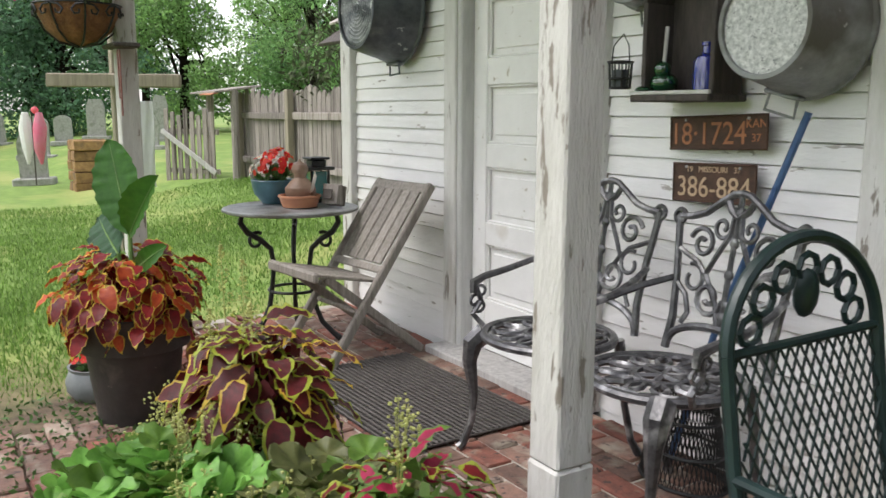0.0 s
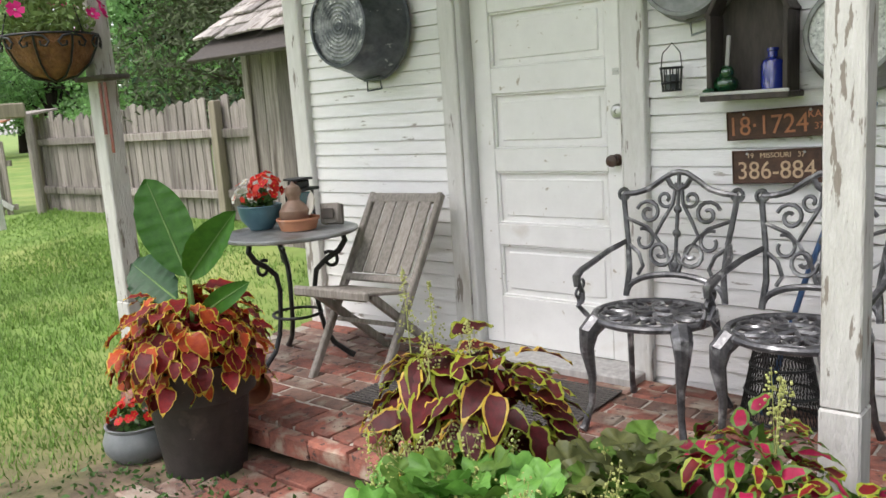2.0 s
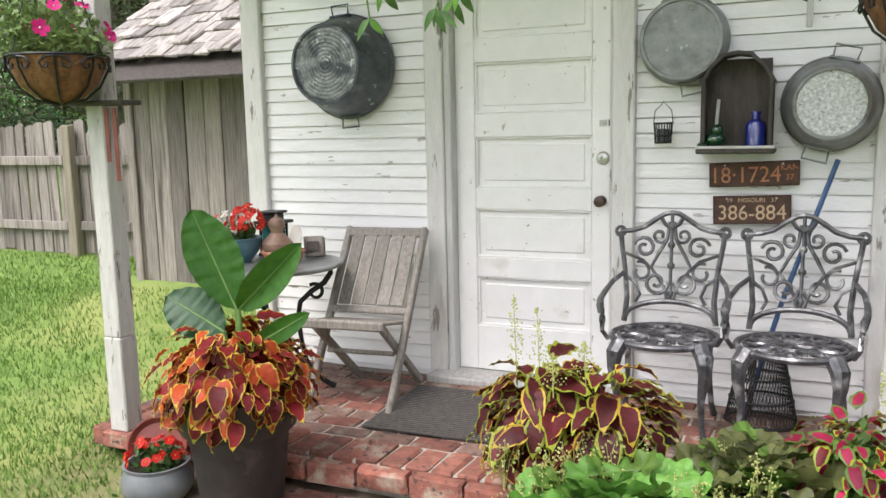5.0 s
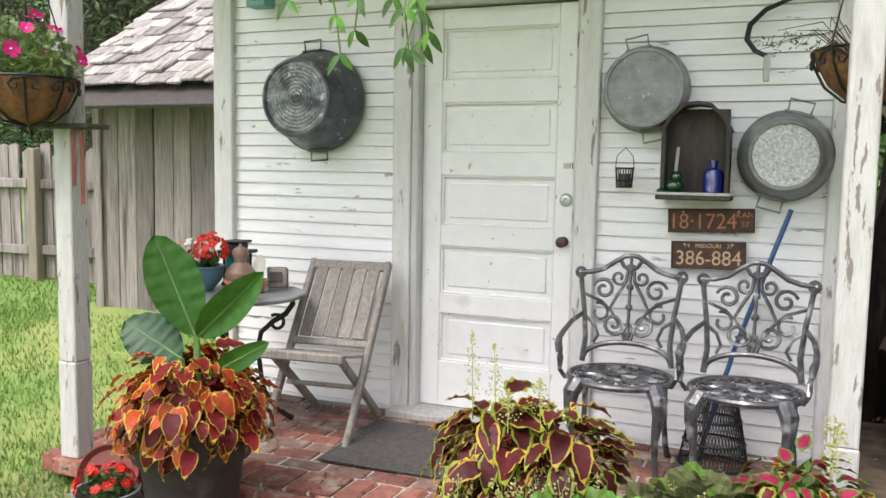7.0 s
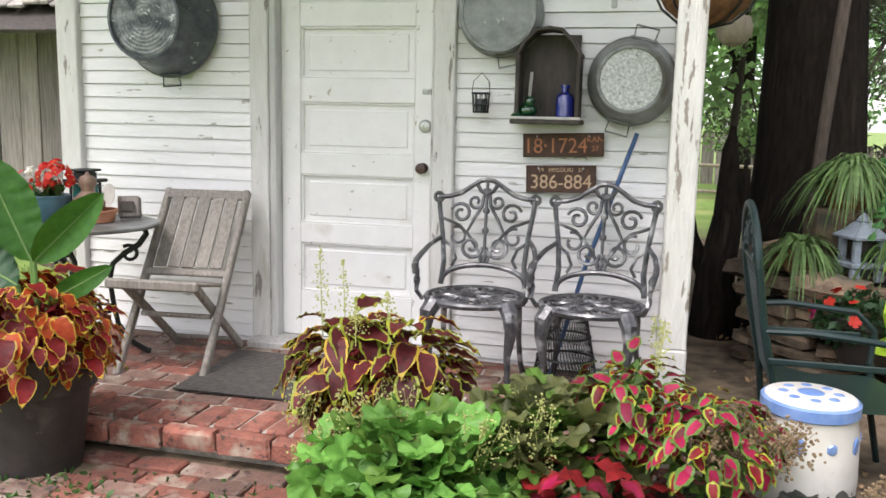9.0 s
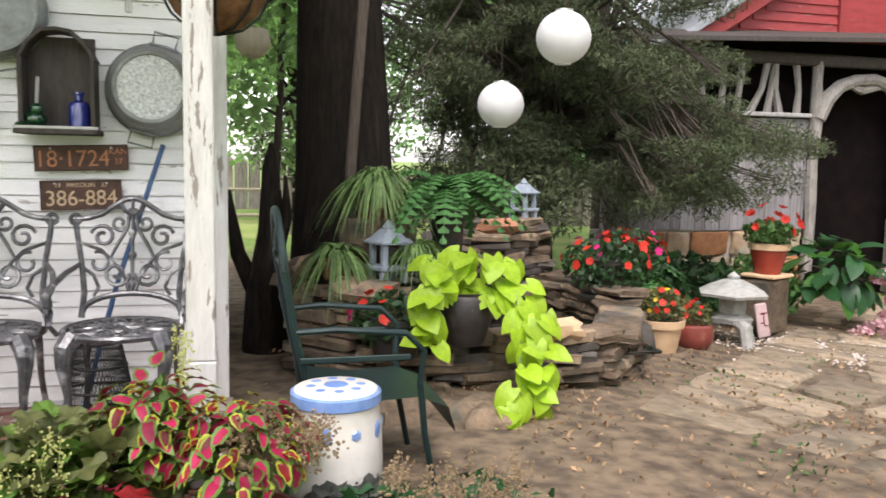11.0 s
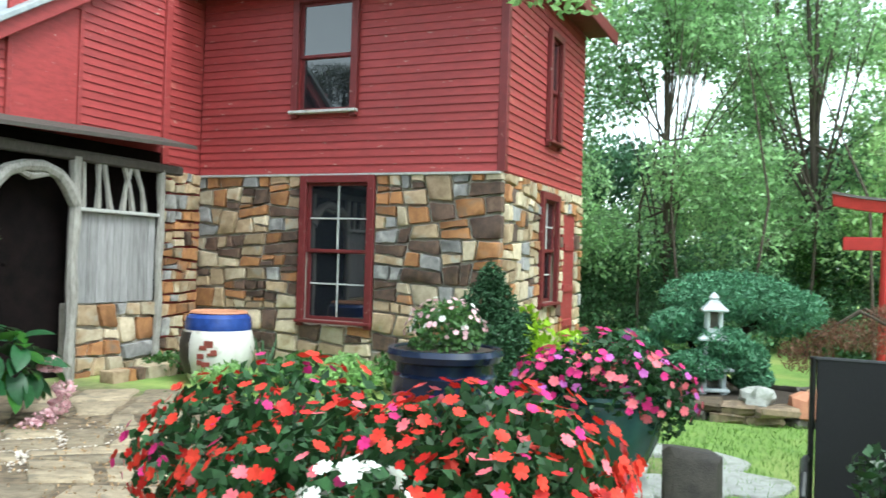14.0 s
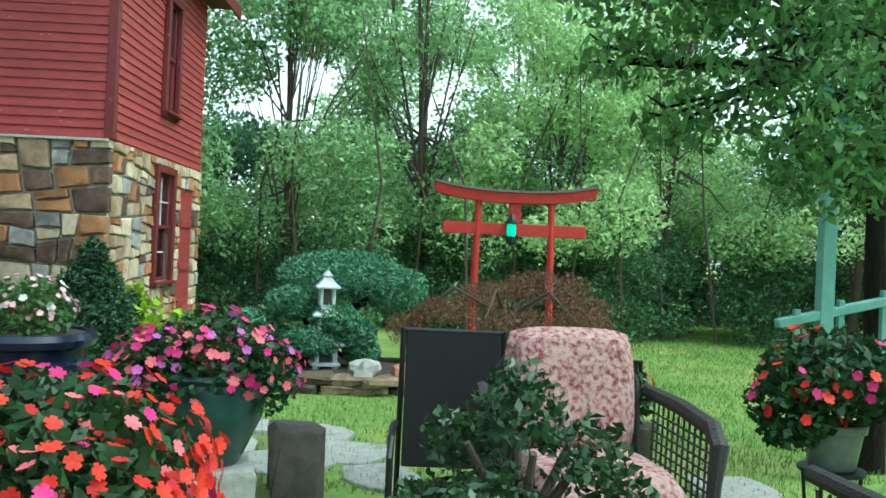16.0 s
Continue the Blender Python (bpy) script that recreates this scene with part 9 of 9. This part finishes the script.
def sprays(seed, lines, n, spread):
    """Small flat clumps strung along boughs given as (start, end) points."""
    r_ = random.Random(seed)
    out = []
    for p, q in lines:
        p, q = Vector(p), Vector(q)
        for k in range(n):
            t = r_.uniform(0.25, 1.05)
            c = p.lerp(q, t) + Vector((r_.gauss(0, spread), r_.gauss(0, spread * 0.7), r_.gauss(-0.06, spread * 0.55) - 0.18 * t * t))
            s = r_.uniform(0.12, 0.34)
            out.append((c.x, c.y, c.z, s * r_.uniform(0.8, 1.7), s, s * r_.uniform(0.35, 0.8)))
    return out


BOUGHS = [((0, 0, 2.0), (0.45, -2.35, 1.75)), ((0, 0, 2.3), (1.0, -2.05, 2.1)), ((0, 0, 2.5), (-0.1, -2.2, 2.35)), ((0, 0, 2.8), (-0.8, -1.9, 2.8)), ((0, 0, 3.1), (-1.6, -1.6, 3.2)), ((0, 0, 3.4), (-2.2, -1.0, 3.9)),
          ((0, 0, 3.3), (0.4, -1.7, 3.3)), ((0, 0, 2.0), (1.3, -1.4, 1.75)), ((0, 0, 1.7), (-0.6, -1.3, 1.75)), ((0, 0, 1.5), (0.6, -2.1, 1.35)), ((0, 0, 3.9), (-0.6, -0.9, 4.3)), ((0, 0, 2.6), (1.5, -0.9, 2.7)), ((0, 0, 2.2), (-1.3, -0.7, 2.1)), ((0, 0, 2.0), (-1.5, -1.3, 1.5)), ((0, 0, 2.6), (-1.7, -1.4, 2.4)), ((0, 0, 3.0), (-2.0, -0.9, 3.0)), ((0, 0, 1.9), (1.9, -1.6, 1.35)), ((0, 0, 2.2), (2.2, -1.2, 1.75))]
cd = tree("cedar_tree", "old cedar with drooping grey-green sprays over the pond", 5.4, 4.6, 5.5, 0.085, sprays(511, BOUGHS, 15, 0.26), 115000, 0.08, CEDAR, 511, TWIG, (-0.2, -0.2), 0.35, 0.13, 0.7)
part("bough", Build().tube([(0, 0, 3.4), (-0.9, -1.8, 3.3), (-1.75, -3.53, 3.0), (-1.59, -4.1, 3.34)], [0.06, 0.045, 0.03, 0.012], 7), TWIG, cd)
rg = random.Random(40)
b = Build()
for k in range(46):
    p = Vector((rg.uniform(-0.15, 0.1), rg.uniform(-0.1, 0.1), rg.uniform(0.7, 4.0)))
    d = Vector((rg.uniform(-1.6, 1.5), rg.uniform(-1.5, 0.6), rg.uniform(-0.3, 0.35)))
    b.tube([p, p + d * 0.5 + Vector((0, 0, 0.12)), p + d], [0.022, 0.013, 0.004], 5)
part("bare_twigs", b, TWIG, cd, kind="stuff")
tree("slim_tree", "slim dark trunk among the cedars", 4.6, 5.2, 6, 0.12, puffs(5, 20, 1.9, 0.9, 6, 0.45, 0.9, 0.5), 34000, 0.09, CEDAR, 512, TWIG, (0.2, 0), 0.5, 0.2, 0.5)
tree("slim_tree", "slim dark trunk behind the stone pile", 6.9, 6.4, 6, 0.13, puffs(6, 16, 1.9, 1.6, 6.5, 0.5, 0.9, 0.5), 26000, 0.09, CEDAR, 513, TWIG, (-0.2, 0), 0.5, 0.2, 0.5)
# sapling with bright leaves near the house corner
tree("sapling", "slender sapling with bright green leaves by the house", 2.35, 3.2, 3.2, 0.05, [(0.1, 0, 2.3, 0.5, 0.5, 0.4), (-0.1, 0.2, 1.7, 0.4, 0.4, 0.3), (0.2, -0.1, 2.9, 0.5, 0.5, 0.4), (0.3, 0.1, 1.3, 0.25, 0.25, 0.15)], 900, 0.11, TREELIGHT, 514, TWIG, (0.2, 0), 0.5, 0.6)
# distant plank fence seen between the trunks
bf = thing("far_fence", "pale distant plank fence beyond the lawn", "fence", pose(0, 16.0, 0), kind="structure")
for k in range(60):
    part("picket", FM[k % 4], None, bf, at=pose(-3 + 0.30 * k, 0, ground_z(-3 + 0.3 * k, 16) - 0.02, 0, 0, 0) @ Matrix.Diagonal((2.2, 1, 0.95, 1)))
rr = thing("rail_fence", "old wooden rail fence behind the pond", "fence", pose(0, 9.5, 0), kind="structure")
for z in (0.35, 0.75):
    part("rail", Build().tube([(-1, 0, z - 0.2), (8, 0.1, z - 0.25)], 0.03, 6), POSTWOOD, rr)
for x in (0.5, 3.0, 5.5):
    part("post", Build().tube([(x, 0, -0.4), (x, 0, 0.75)], 0.05, 6), POSTWOOD, rr)

# near tree on the right: overhanging branch
tree("overhanging_tree", "leafy tree with low boughs over the seating", 9.6, -9.4, 6.5, 0.22,
     [(-1.90, 4.05, 3.60, 0.7, 0.7, 0.5), (-1.90, 3.50, 3.10, 0.55, 0.6, 0.4), (-2.00, 3.10, 2.65, 0.5, 0.55, 0.35), (-1.80, 2.80, 2.35, 0.45, 0.5, 0.3), (-1.80, 3.85, 2.65, 0.3, 0.35, 0.22), (-2.00, 3.20, 3.60, 0.7, 0.7, 0.5), (-2.10, 2.50, 3.10, 0.6, 0.7, 0.5), (-1.70, 4.25, 3.05, 0.3, 0.3, 0.2), (-2.20, 3.80, 4.10, 0.9, 0.8, 0.5), (-1.90, 2.20, 2.50, 0.5, 0.5, 0.35)], 7600, 0.095, BOUGHLEAF, 521, lean=(-0.4, 0.3), bole=0.5, aspect=0.45, droop=0.7)
ob_ = thing("overhead_bough", "light green leafy twig hanging before the red house", "branch", pose(7.2, -2.1, 2.75))
part("twig", Build().tube([(0.2, -4.2, 1.6), (0.35, -2.2, 1.25), (0.3, -0.8, 0.75), (0.2, -0.1, 0.35), (-0.05, 0.3, 0.2), (0.0, -0.6, -0.1)], [0.04, 0.03, 0.018, 0.010, 0.007, 0.004], 6), TWIG, ob_)
part("leaves", leafcloud("leaves", [(0, 0.25, 0.2, 0.22, 0.28, 0.12), (0.0, -0.1, 0.06, 0.2, 0.3, 0.12), (0, -0.5, -0.08, 0.16, 0.28, 0.08), (0.2, -0.2, 0.4, 0.3, 0.3, 0.15)], 420, 0.075, TREELIGHT, 525, 0.5), None, ob_, kind="stuff")
tree("dark_trunk_tree", "dark straight trunk beside the deck stair", 9.4, -7.75, 6, 0.11, [(0, 0, 5.5, 1.5, 1.5, 1.0), (0.8, -0.5, 4.6, 1.2, 1.2, 0.8)], 3000, 0.12, TREELEAF, 526)

# two paler leaf copies for the far wood; haze is put into their colours
WOODLEAF = leafmat("haze_tinted_leaf", (0.40, 0.60, 0.29), (0.26, 0.43, 0.20), vary=0.5, transl=0.5)
WOODPALE = leafmat("haze_paled_leaf", (0.57, 0.76, 0.38), (0.42, 0.61, 0.27), vary=0.4, transl=0.5)
# deep-wood copy: the shade between the trees is put into this colour
WOODDEEP = leafmat("wood_shade_leaf", (0.13, 0.25, 0.115), (0.07, 0.15, 0.07), vary=0.6, transl=0.3)
# woods behind the torii and along the lawn
rg = random.Random(91)
k = 0
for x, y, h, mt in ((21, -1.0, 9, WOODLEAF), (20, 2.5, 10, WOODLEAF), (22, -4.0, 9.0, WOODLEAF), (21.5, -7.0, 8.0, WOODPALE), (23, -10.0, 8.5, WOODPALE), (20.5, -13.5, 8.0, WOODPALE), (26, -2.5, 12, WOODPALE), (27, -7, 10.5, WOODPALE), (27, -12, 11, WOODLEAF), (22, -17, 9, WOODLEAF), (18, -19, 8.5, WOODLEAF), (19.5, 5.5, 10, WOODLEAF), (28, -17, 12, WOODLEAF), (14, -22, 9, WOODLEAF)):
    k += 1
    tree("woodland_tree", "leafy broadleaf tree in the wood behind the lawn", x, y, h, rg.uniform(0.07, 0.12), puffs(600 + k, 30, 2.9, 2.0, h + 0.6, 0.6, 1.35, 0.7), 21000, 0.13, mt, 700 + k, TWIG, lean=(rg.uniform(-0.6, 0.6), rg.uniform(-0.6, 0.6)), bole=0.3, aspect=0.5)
rg = random.Random(94)
for k in range(16):
    x, y = 25 + rg.uniform(0, 5), 6 - 1.7 * k + rg.uniform(-0.5, 0.5)
    q = thing("understorey_tree", "understorey tree deep in the wood, leaves coloured dark for shade", "tree", pose(x, y, ground_z(x, y)))
    part("trunk", Build().tube([(0, 0, 0), (rg.uniform(-0.2, 0.2), rg.uniform(-0.3, 0.3), 2.0), (rg.uniform(-0.4, 0.4), rg.uniform(-0.6, 0.6), 4.5)], [0.09, 0.07, 0.02], 7), BARK, q)
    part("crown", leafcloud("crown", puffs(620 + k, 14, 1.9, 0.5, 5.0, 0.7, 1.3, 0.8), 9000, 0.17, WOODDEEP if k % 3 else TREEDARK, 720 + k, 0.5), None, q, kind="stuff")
rg = random.Random(92)
for k in range(26):
    x, y = 18.6 + rg.uniform(0, 3.5), 3 - 1.0 * k + rg.uniform(-0.4, 0.4)
    q = thing("undergrowth", "dense green undergrowth at the wood's edge", "shrub", pose(x, y, ground_z(x, y)))
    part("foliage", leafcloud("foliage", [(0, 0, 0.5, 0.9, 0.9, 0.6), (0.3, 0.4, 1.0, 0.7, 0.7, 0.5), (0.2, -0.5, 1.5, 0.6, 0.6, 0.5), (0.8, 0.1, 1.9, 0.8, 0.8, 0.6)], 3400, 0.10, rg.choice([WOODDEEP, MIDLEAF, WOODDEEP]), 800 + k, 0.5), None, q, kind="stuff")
for k in range(16):
    x, y = 18.5 + rg.uniform(0, 3), -0.5 - 1.1 * k
    q = thing("sapling", "slim bare sapling standing in the wood", "sapling", pose(x, y, ground_z(x, y)))
    part("stem", Build().tube([(0, 0, 0), (rg.uniform(-0.3, 0.3), rg.uniform(-0.5, 0.5), 3), (rg.uniform(-0.8, 0.8), rg.uniform(-1.5, 1.5), 6.5)], [0.035, 0.026, 0.008], 6), TWIG, q)
# left: yard trees and churchyard wood
tree("yard_cedar", "dark spreading cedar behind the board fence", -8.2, 6.0, 7, 0.25, puffs(31, 22, 3.4, 1.5, 7.5, 0.9, 1.6, 0.6), 52000, 0.11, CEDAR, 901, TWIG, bole=0.3, aspect=0.3, droop=0.4)
tree("yard_cedar", "dark cedar behind the grey shed", -5.2, 7.5, 7, 0.25, puffs(32, 18, 2.8, 2.0, 7.0, 0.9, 1.5, 0.6), 34000, 0.11, CEDAR, 902, TWIG, bole=0.3, aspect=0.3, droop=0.4)
tree("yard_tree", "pale leafy tree beyond the shed", -9.5, 9.5, 6, 0.15, puffs(33, 10, 2.0, 2.2, 6.2, 0.7, 1.1), 7000, 0.14, TREELIGHT, 903)
rg = random.Random(93)
for k, (x, y, h, mt) in enumerate(((-34, 14, 9, TREELEAF), (-38, 9, 10, TREELIGHT), (-33, 19, 9, TREELIGHT), (-40, 3, 11, TREELEAF), (-30, -6, 9, TREEDARK), (-36, -3, 10, TREELEAF), (-26, -9, 9, TREEDARK), (-42, 16, 11, TREELIGHT), (-22, 12.5, 8, TREELEAF), (-30, 24, 9, TREELIGHT), (-18, -12, 8, TREEDARK), (-45, -4, 12, TREELEAF), (-40, 22, 10, TREEDARK), (-36, 28, 10, TREELEAF), (-46, 9, 11, TREEDARK), (-34, 3, 8, TREEDARK), (-44, 28, 11, TREELEAF), (-28, 18, 8, TREEDARK), (-50, 20, 12, TREEDARK), (-36, 36, 10, TREELEAF))):
    tree("churchyard_tree", "leafy tree at the edge of the churchyard", x, y, h, 0.25, puffs(640 + k, 18, 3.6, 0.9, h, 1.0, 1.9, 0.75), 14000, 0.22, mt, 910 + k, bole=0.3)
# behind the houses, between them
for k, (x, y, h, mt) in enumerate(((1.0, 20, 9, TREELIGHT), (5, 19, 10, TREELEAF), (9, 14, 9, TREELEAF), (-3, 22, 9, TREELEAF), (3.4, 12.5, 7, TREELIGHT), (7.2, 10.5, 8, TREELEAF), (12, 18, 11, TREELIGHT))):
    tree("back_tree", "leafy tree behind the garden", x, y, h, 0.18, puffs(660 + k, 14, 2.4, 1.4, h, 0.8, 1.4, 0.75), 8000, 0.17, mt, 930 + k, bole=0.3)

# behind the camera: a belt of trees closes the garden
for k in range(7):
    x, y = -14 + 6.0 * k, -17 - 2.0 * (k % 2)
    tree("hedgerow_tree", "leafy tree behind the garden seats", x, y, 8, 0.2, puffs(680 + k, 8, 2.6, 1.4, 8, 1.2, 1.9, 0.8), 2500, 0.32, TREELEAF, 950 + k, bole=0.3)

# ---- stones of the red house and bricks of the porch ----
FS = [mat("fieldstone_" + n, a, c, 8, 0.9, bump=0.5, c3=d_, big=4, amount=0.4, vary=0.3) for n, a, c, d_ in (
    ("tan", (0.46, 0.34, 0.22), (0.28, 0.195, 0.12), (0.34, 0.31, 0.26)), ("brown", (0.15, 0.09, 0.065), (0.065, 0.042, 0.034), (0.22, 0.14, 0.10)),
    ("rust", (0.42, 0.20, 0.08), (0.25, 0.11, 0.05), (0.20, 0.13, 0.09)), ("grey", (0.34, 0.32, 0.315), (0.19, 0.18, 0.18), (0.46, 0.44, 0.42)), ("pale", (0.62, 0.52, 0.38), (0.42, 0.33, 0.23), (0.32, 0.21, 0.12)))]


def rubble(parent, place, u0, u1, z0, z1, holes, seed, target=0.07, pal=(3, 3.4, 2.6, 0.9, 2.2), depth=0.12, mats=FS, gap=0.019):
    """Random rubble: odd-shaped stones with deep joints, leaving the openings free."""
    r_ = random.Random(seed)
    us = sorted({u0, u1, *[min(u1, max(u0, h[i])) for h in holes for i in (0, 1)]})
    rects = []
    for a, c in zip(us, us[1:]):
        if c - a < 0.05:
            continue
        cuts = [z0, z1]
        for h in holes:
            if h[0] <= a + 0.01 and h[1] >= c - 0.01:
                cuts += [max(z0, h[2]), min(z1, h[3])]
        cuts.sort()
        for d, e in zip(cuts[::2], cuts[1::2]):
            if e - d > 0.04:
                rects.append([(a, d), (c, d), (c, e), (a, e)])
    for rect in rects:
        for poly in split_poly(rect, target, r_):
            (cu, cv), ring = worn_outline(poly, gap, r_, 0.10)
            n, f = len(ring), r_.uniform(0.0, 0.028)
            b = Build()
            b.add([(x, depth / 2, z) for x, z in ring] + [(x, -depth / 2 - f + 0.014, z) for x, z in ring]
                  + [(x * 0.93 + r_.uniform(-0.005, 0.005), -depth / 2 - f + r_.uniform(-0.009, 0.009), z * 0.93) for x, z in ring],
                  [(i, (i + 1) % n, (i + 1) % n + n, i + n) for i in range(n)] + [(i + n, (i + 1) % n + n, (i + 1) % n + 2 * n, i + 2 * n) for i in range(n)] + [tuple(range(2 * n, 3 * n))])
            part("stone", b, r_.choices(mats, pal)[0], parent, at=place(cu, cv), smooth=45)


hole = lambda h, t: (h[0] - t, h[1] + t, h[2] - 0.06, h[3] + t)
rubble(red, lambda u, z: Matrix.Translation((HX + 0.05, -u, z)) @ pose(0, 0, 0, 0, 0, -90), -5.2, 0.0, GZ, HZ, [(-h[1], -h[0], h[2], h[3]) for h in (hole(W1, 0.1),)], 61, 0.095)
rubble(red, lambda u, z: Matrix.Translation((u, HY + 0.05, z)), HX + 0.12, 17.2, GZ, HZ, [hole(S1, 0.1), (SD[0], SD[1], SD[2] - 0.3, SD[3])], 62, 0.075, (3, 0.8, 2.4, 1, 5))
rubble(red, lambda u, z: Matrix.Translation((u, GY - 0.02, z)), 11.86, 12.95, GZ, 2.36, [], 63, 0.05, (3, 0.5, 4, 1, 3))
rubble(shed, lambda u, z: Matrix.Translation((u, SY + 0.06, z)), 10.36, 11.78, GZ + 0.02, 0.40, [], 64, 0.14, (3, 0.2, 4, 0.5, 4), 0.14)
rubble(shed, lambda u, z: Matrix.Translation((u, SY + 0.06, z)), 6.15, 8.86, GZ + 0.06, 0.28, [], 65, 0.12, (3, 0.3, 3, 0.5, 4), 0.14)
ed = thing("bed_edging", "low stone edging along the path by the shed", "edging", kind="structure")
rubble(ed, lambda u, z: Matrix.Translation((u, 4.3, z)), 10.3, 12.4, -0.62, -0.40, [], 66, 0.07, depth=0.2)

rg = random.Random(70)
BM = [Build().box((0, 0, 0), (0.196, 0.094, 0.06), 0.006, jit=0.003) for k in range(4)]
BMA, BMB = [b.mesh("brick", BRICKDULL, 30) for b in BM], [b.mesh("brick", BRICK, 30) for b in BM]
row, y = 0, -0.06
while y > PY + 0.21:
    x = PX0 + 0.10 + (0.105 if row % 2 else 0.0)
    while x < PX1 - 0.09:
        part("brick", rg.choice(BMA if rg.random() < 0.7 else BMB), None, porch, at=pose(x, y, PZ - 0.032 + rg.uniform(-0.003, 0.004), rg.uniform(-1, 1), rg.uniform(-1, 1), rg.uniform(-1.5, 1.5)))
        x += 0.207
    y -= 0.105
    row += 1
# raised front edge: bricks on edge, laid across
BE = [Build().box((0, 0, 0), (0.098, 0.205, 0.10), 0.010, jit=0.005).mesh("brick", BRICK, 30) for k in range(3)]
x = PX0 + 0.06
while x < PX1 - 0.03:
    part("brick", rg.choice(BE), None, porch, at=pose(x, PY + 0.105, PZ - 0.048 + rg.uniform(-0.004, 0.006), rg.uniform(-1.5, 1.5), rg.uniform(-1.5, 1.5), rg.uniform(-1.5, 1.5)))
    x += 0.109
BF = [Build().box((0, 0, 0), (0.215, 0.07, 0.085), 0.012, jit=0.006).mesh("brick", BRICK, 30) for k in range(3)]
x = PX0 + 0.1
while x < PX1 - 0.1:
    part("brick", rg.choice(BF), None, porch, at=pose(x, PY - 0.032, PZ - 0.052 + rg.uniform(-0.006, 0.006), rg.uniform(-2, 2), rg.uniform(-1.5, 1.5), rg.uniform(-2, 2)))
    x += 0.228
bp = thing("brick_path", "worn brick path leading from the porch step", "path", kind="structure")
for r in range(12):
    for c in range(7):
        x, y = -0.28 + 0.207 * c + (0.1 if r % 2 else 0), -1.30 - 0.104 * r
        if x > 1.05 or (c == 0 and r < 2):
            continue
        part("brick", rg.choice(BMA if rg.random() < 0.6 else BMB), None, bp, at=pose(x, y, ground_z(x, y) - 0.012 + rg.uniform(-0.006, 0.004), rg.uniform(-1.5, 1.5), rg.uniform(-1.5, 1.5), rg.uniform(-2.5, 2.5)))
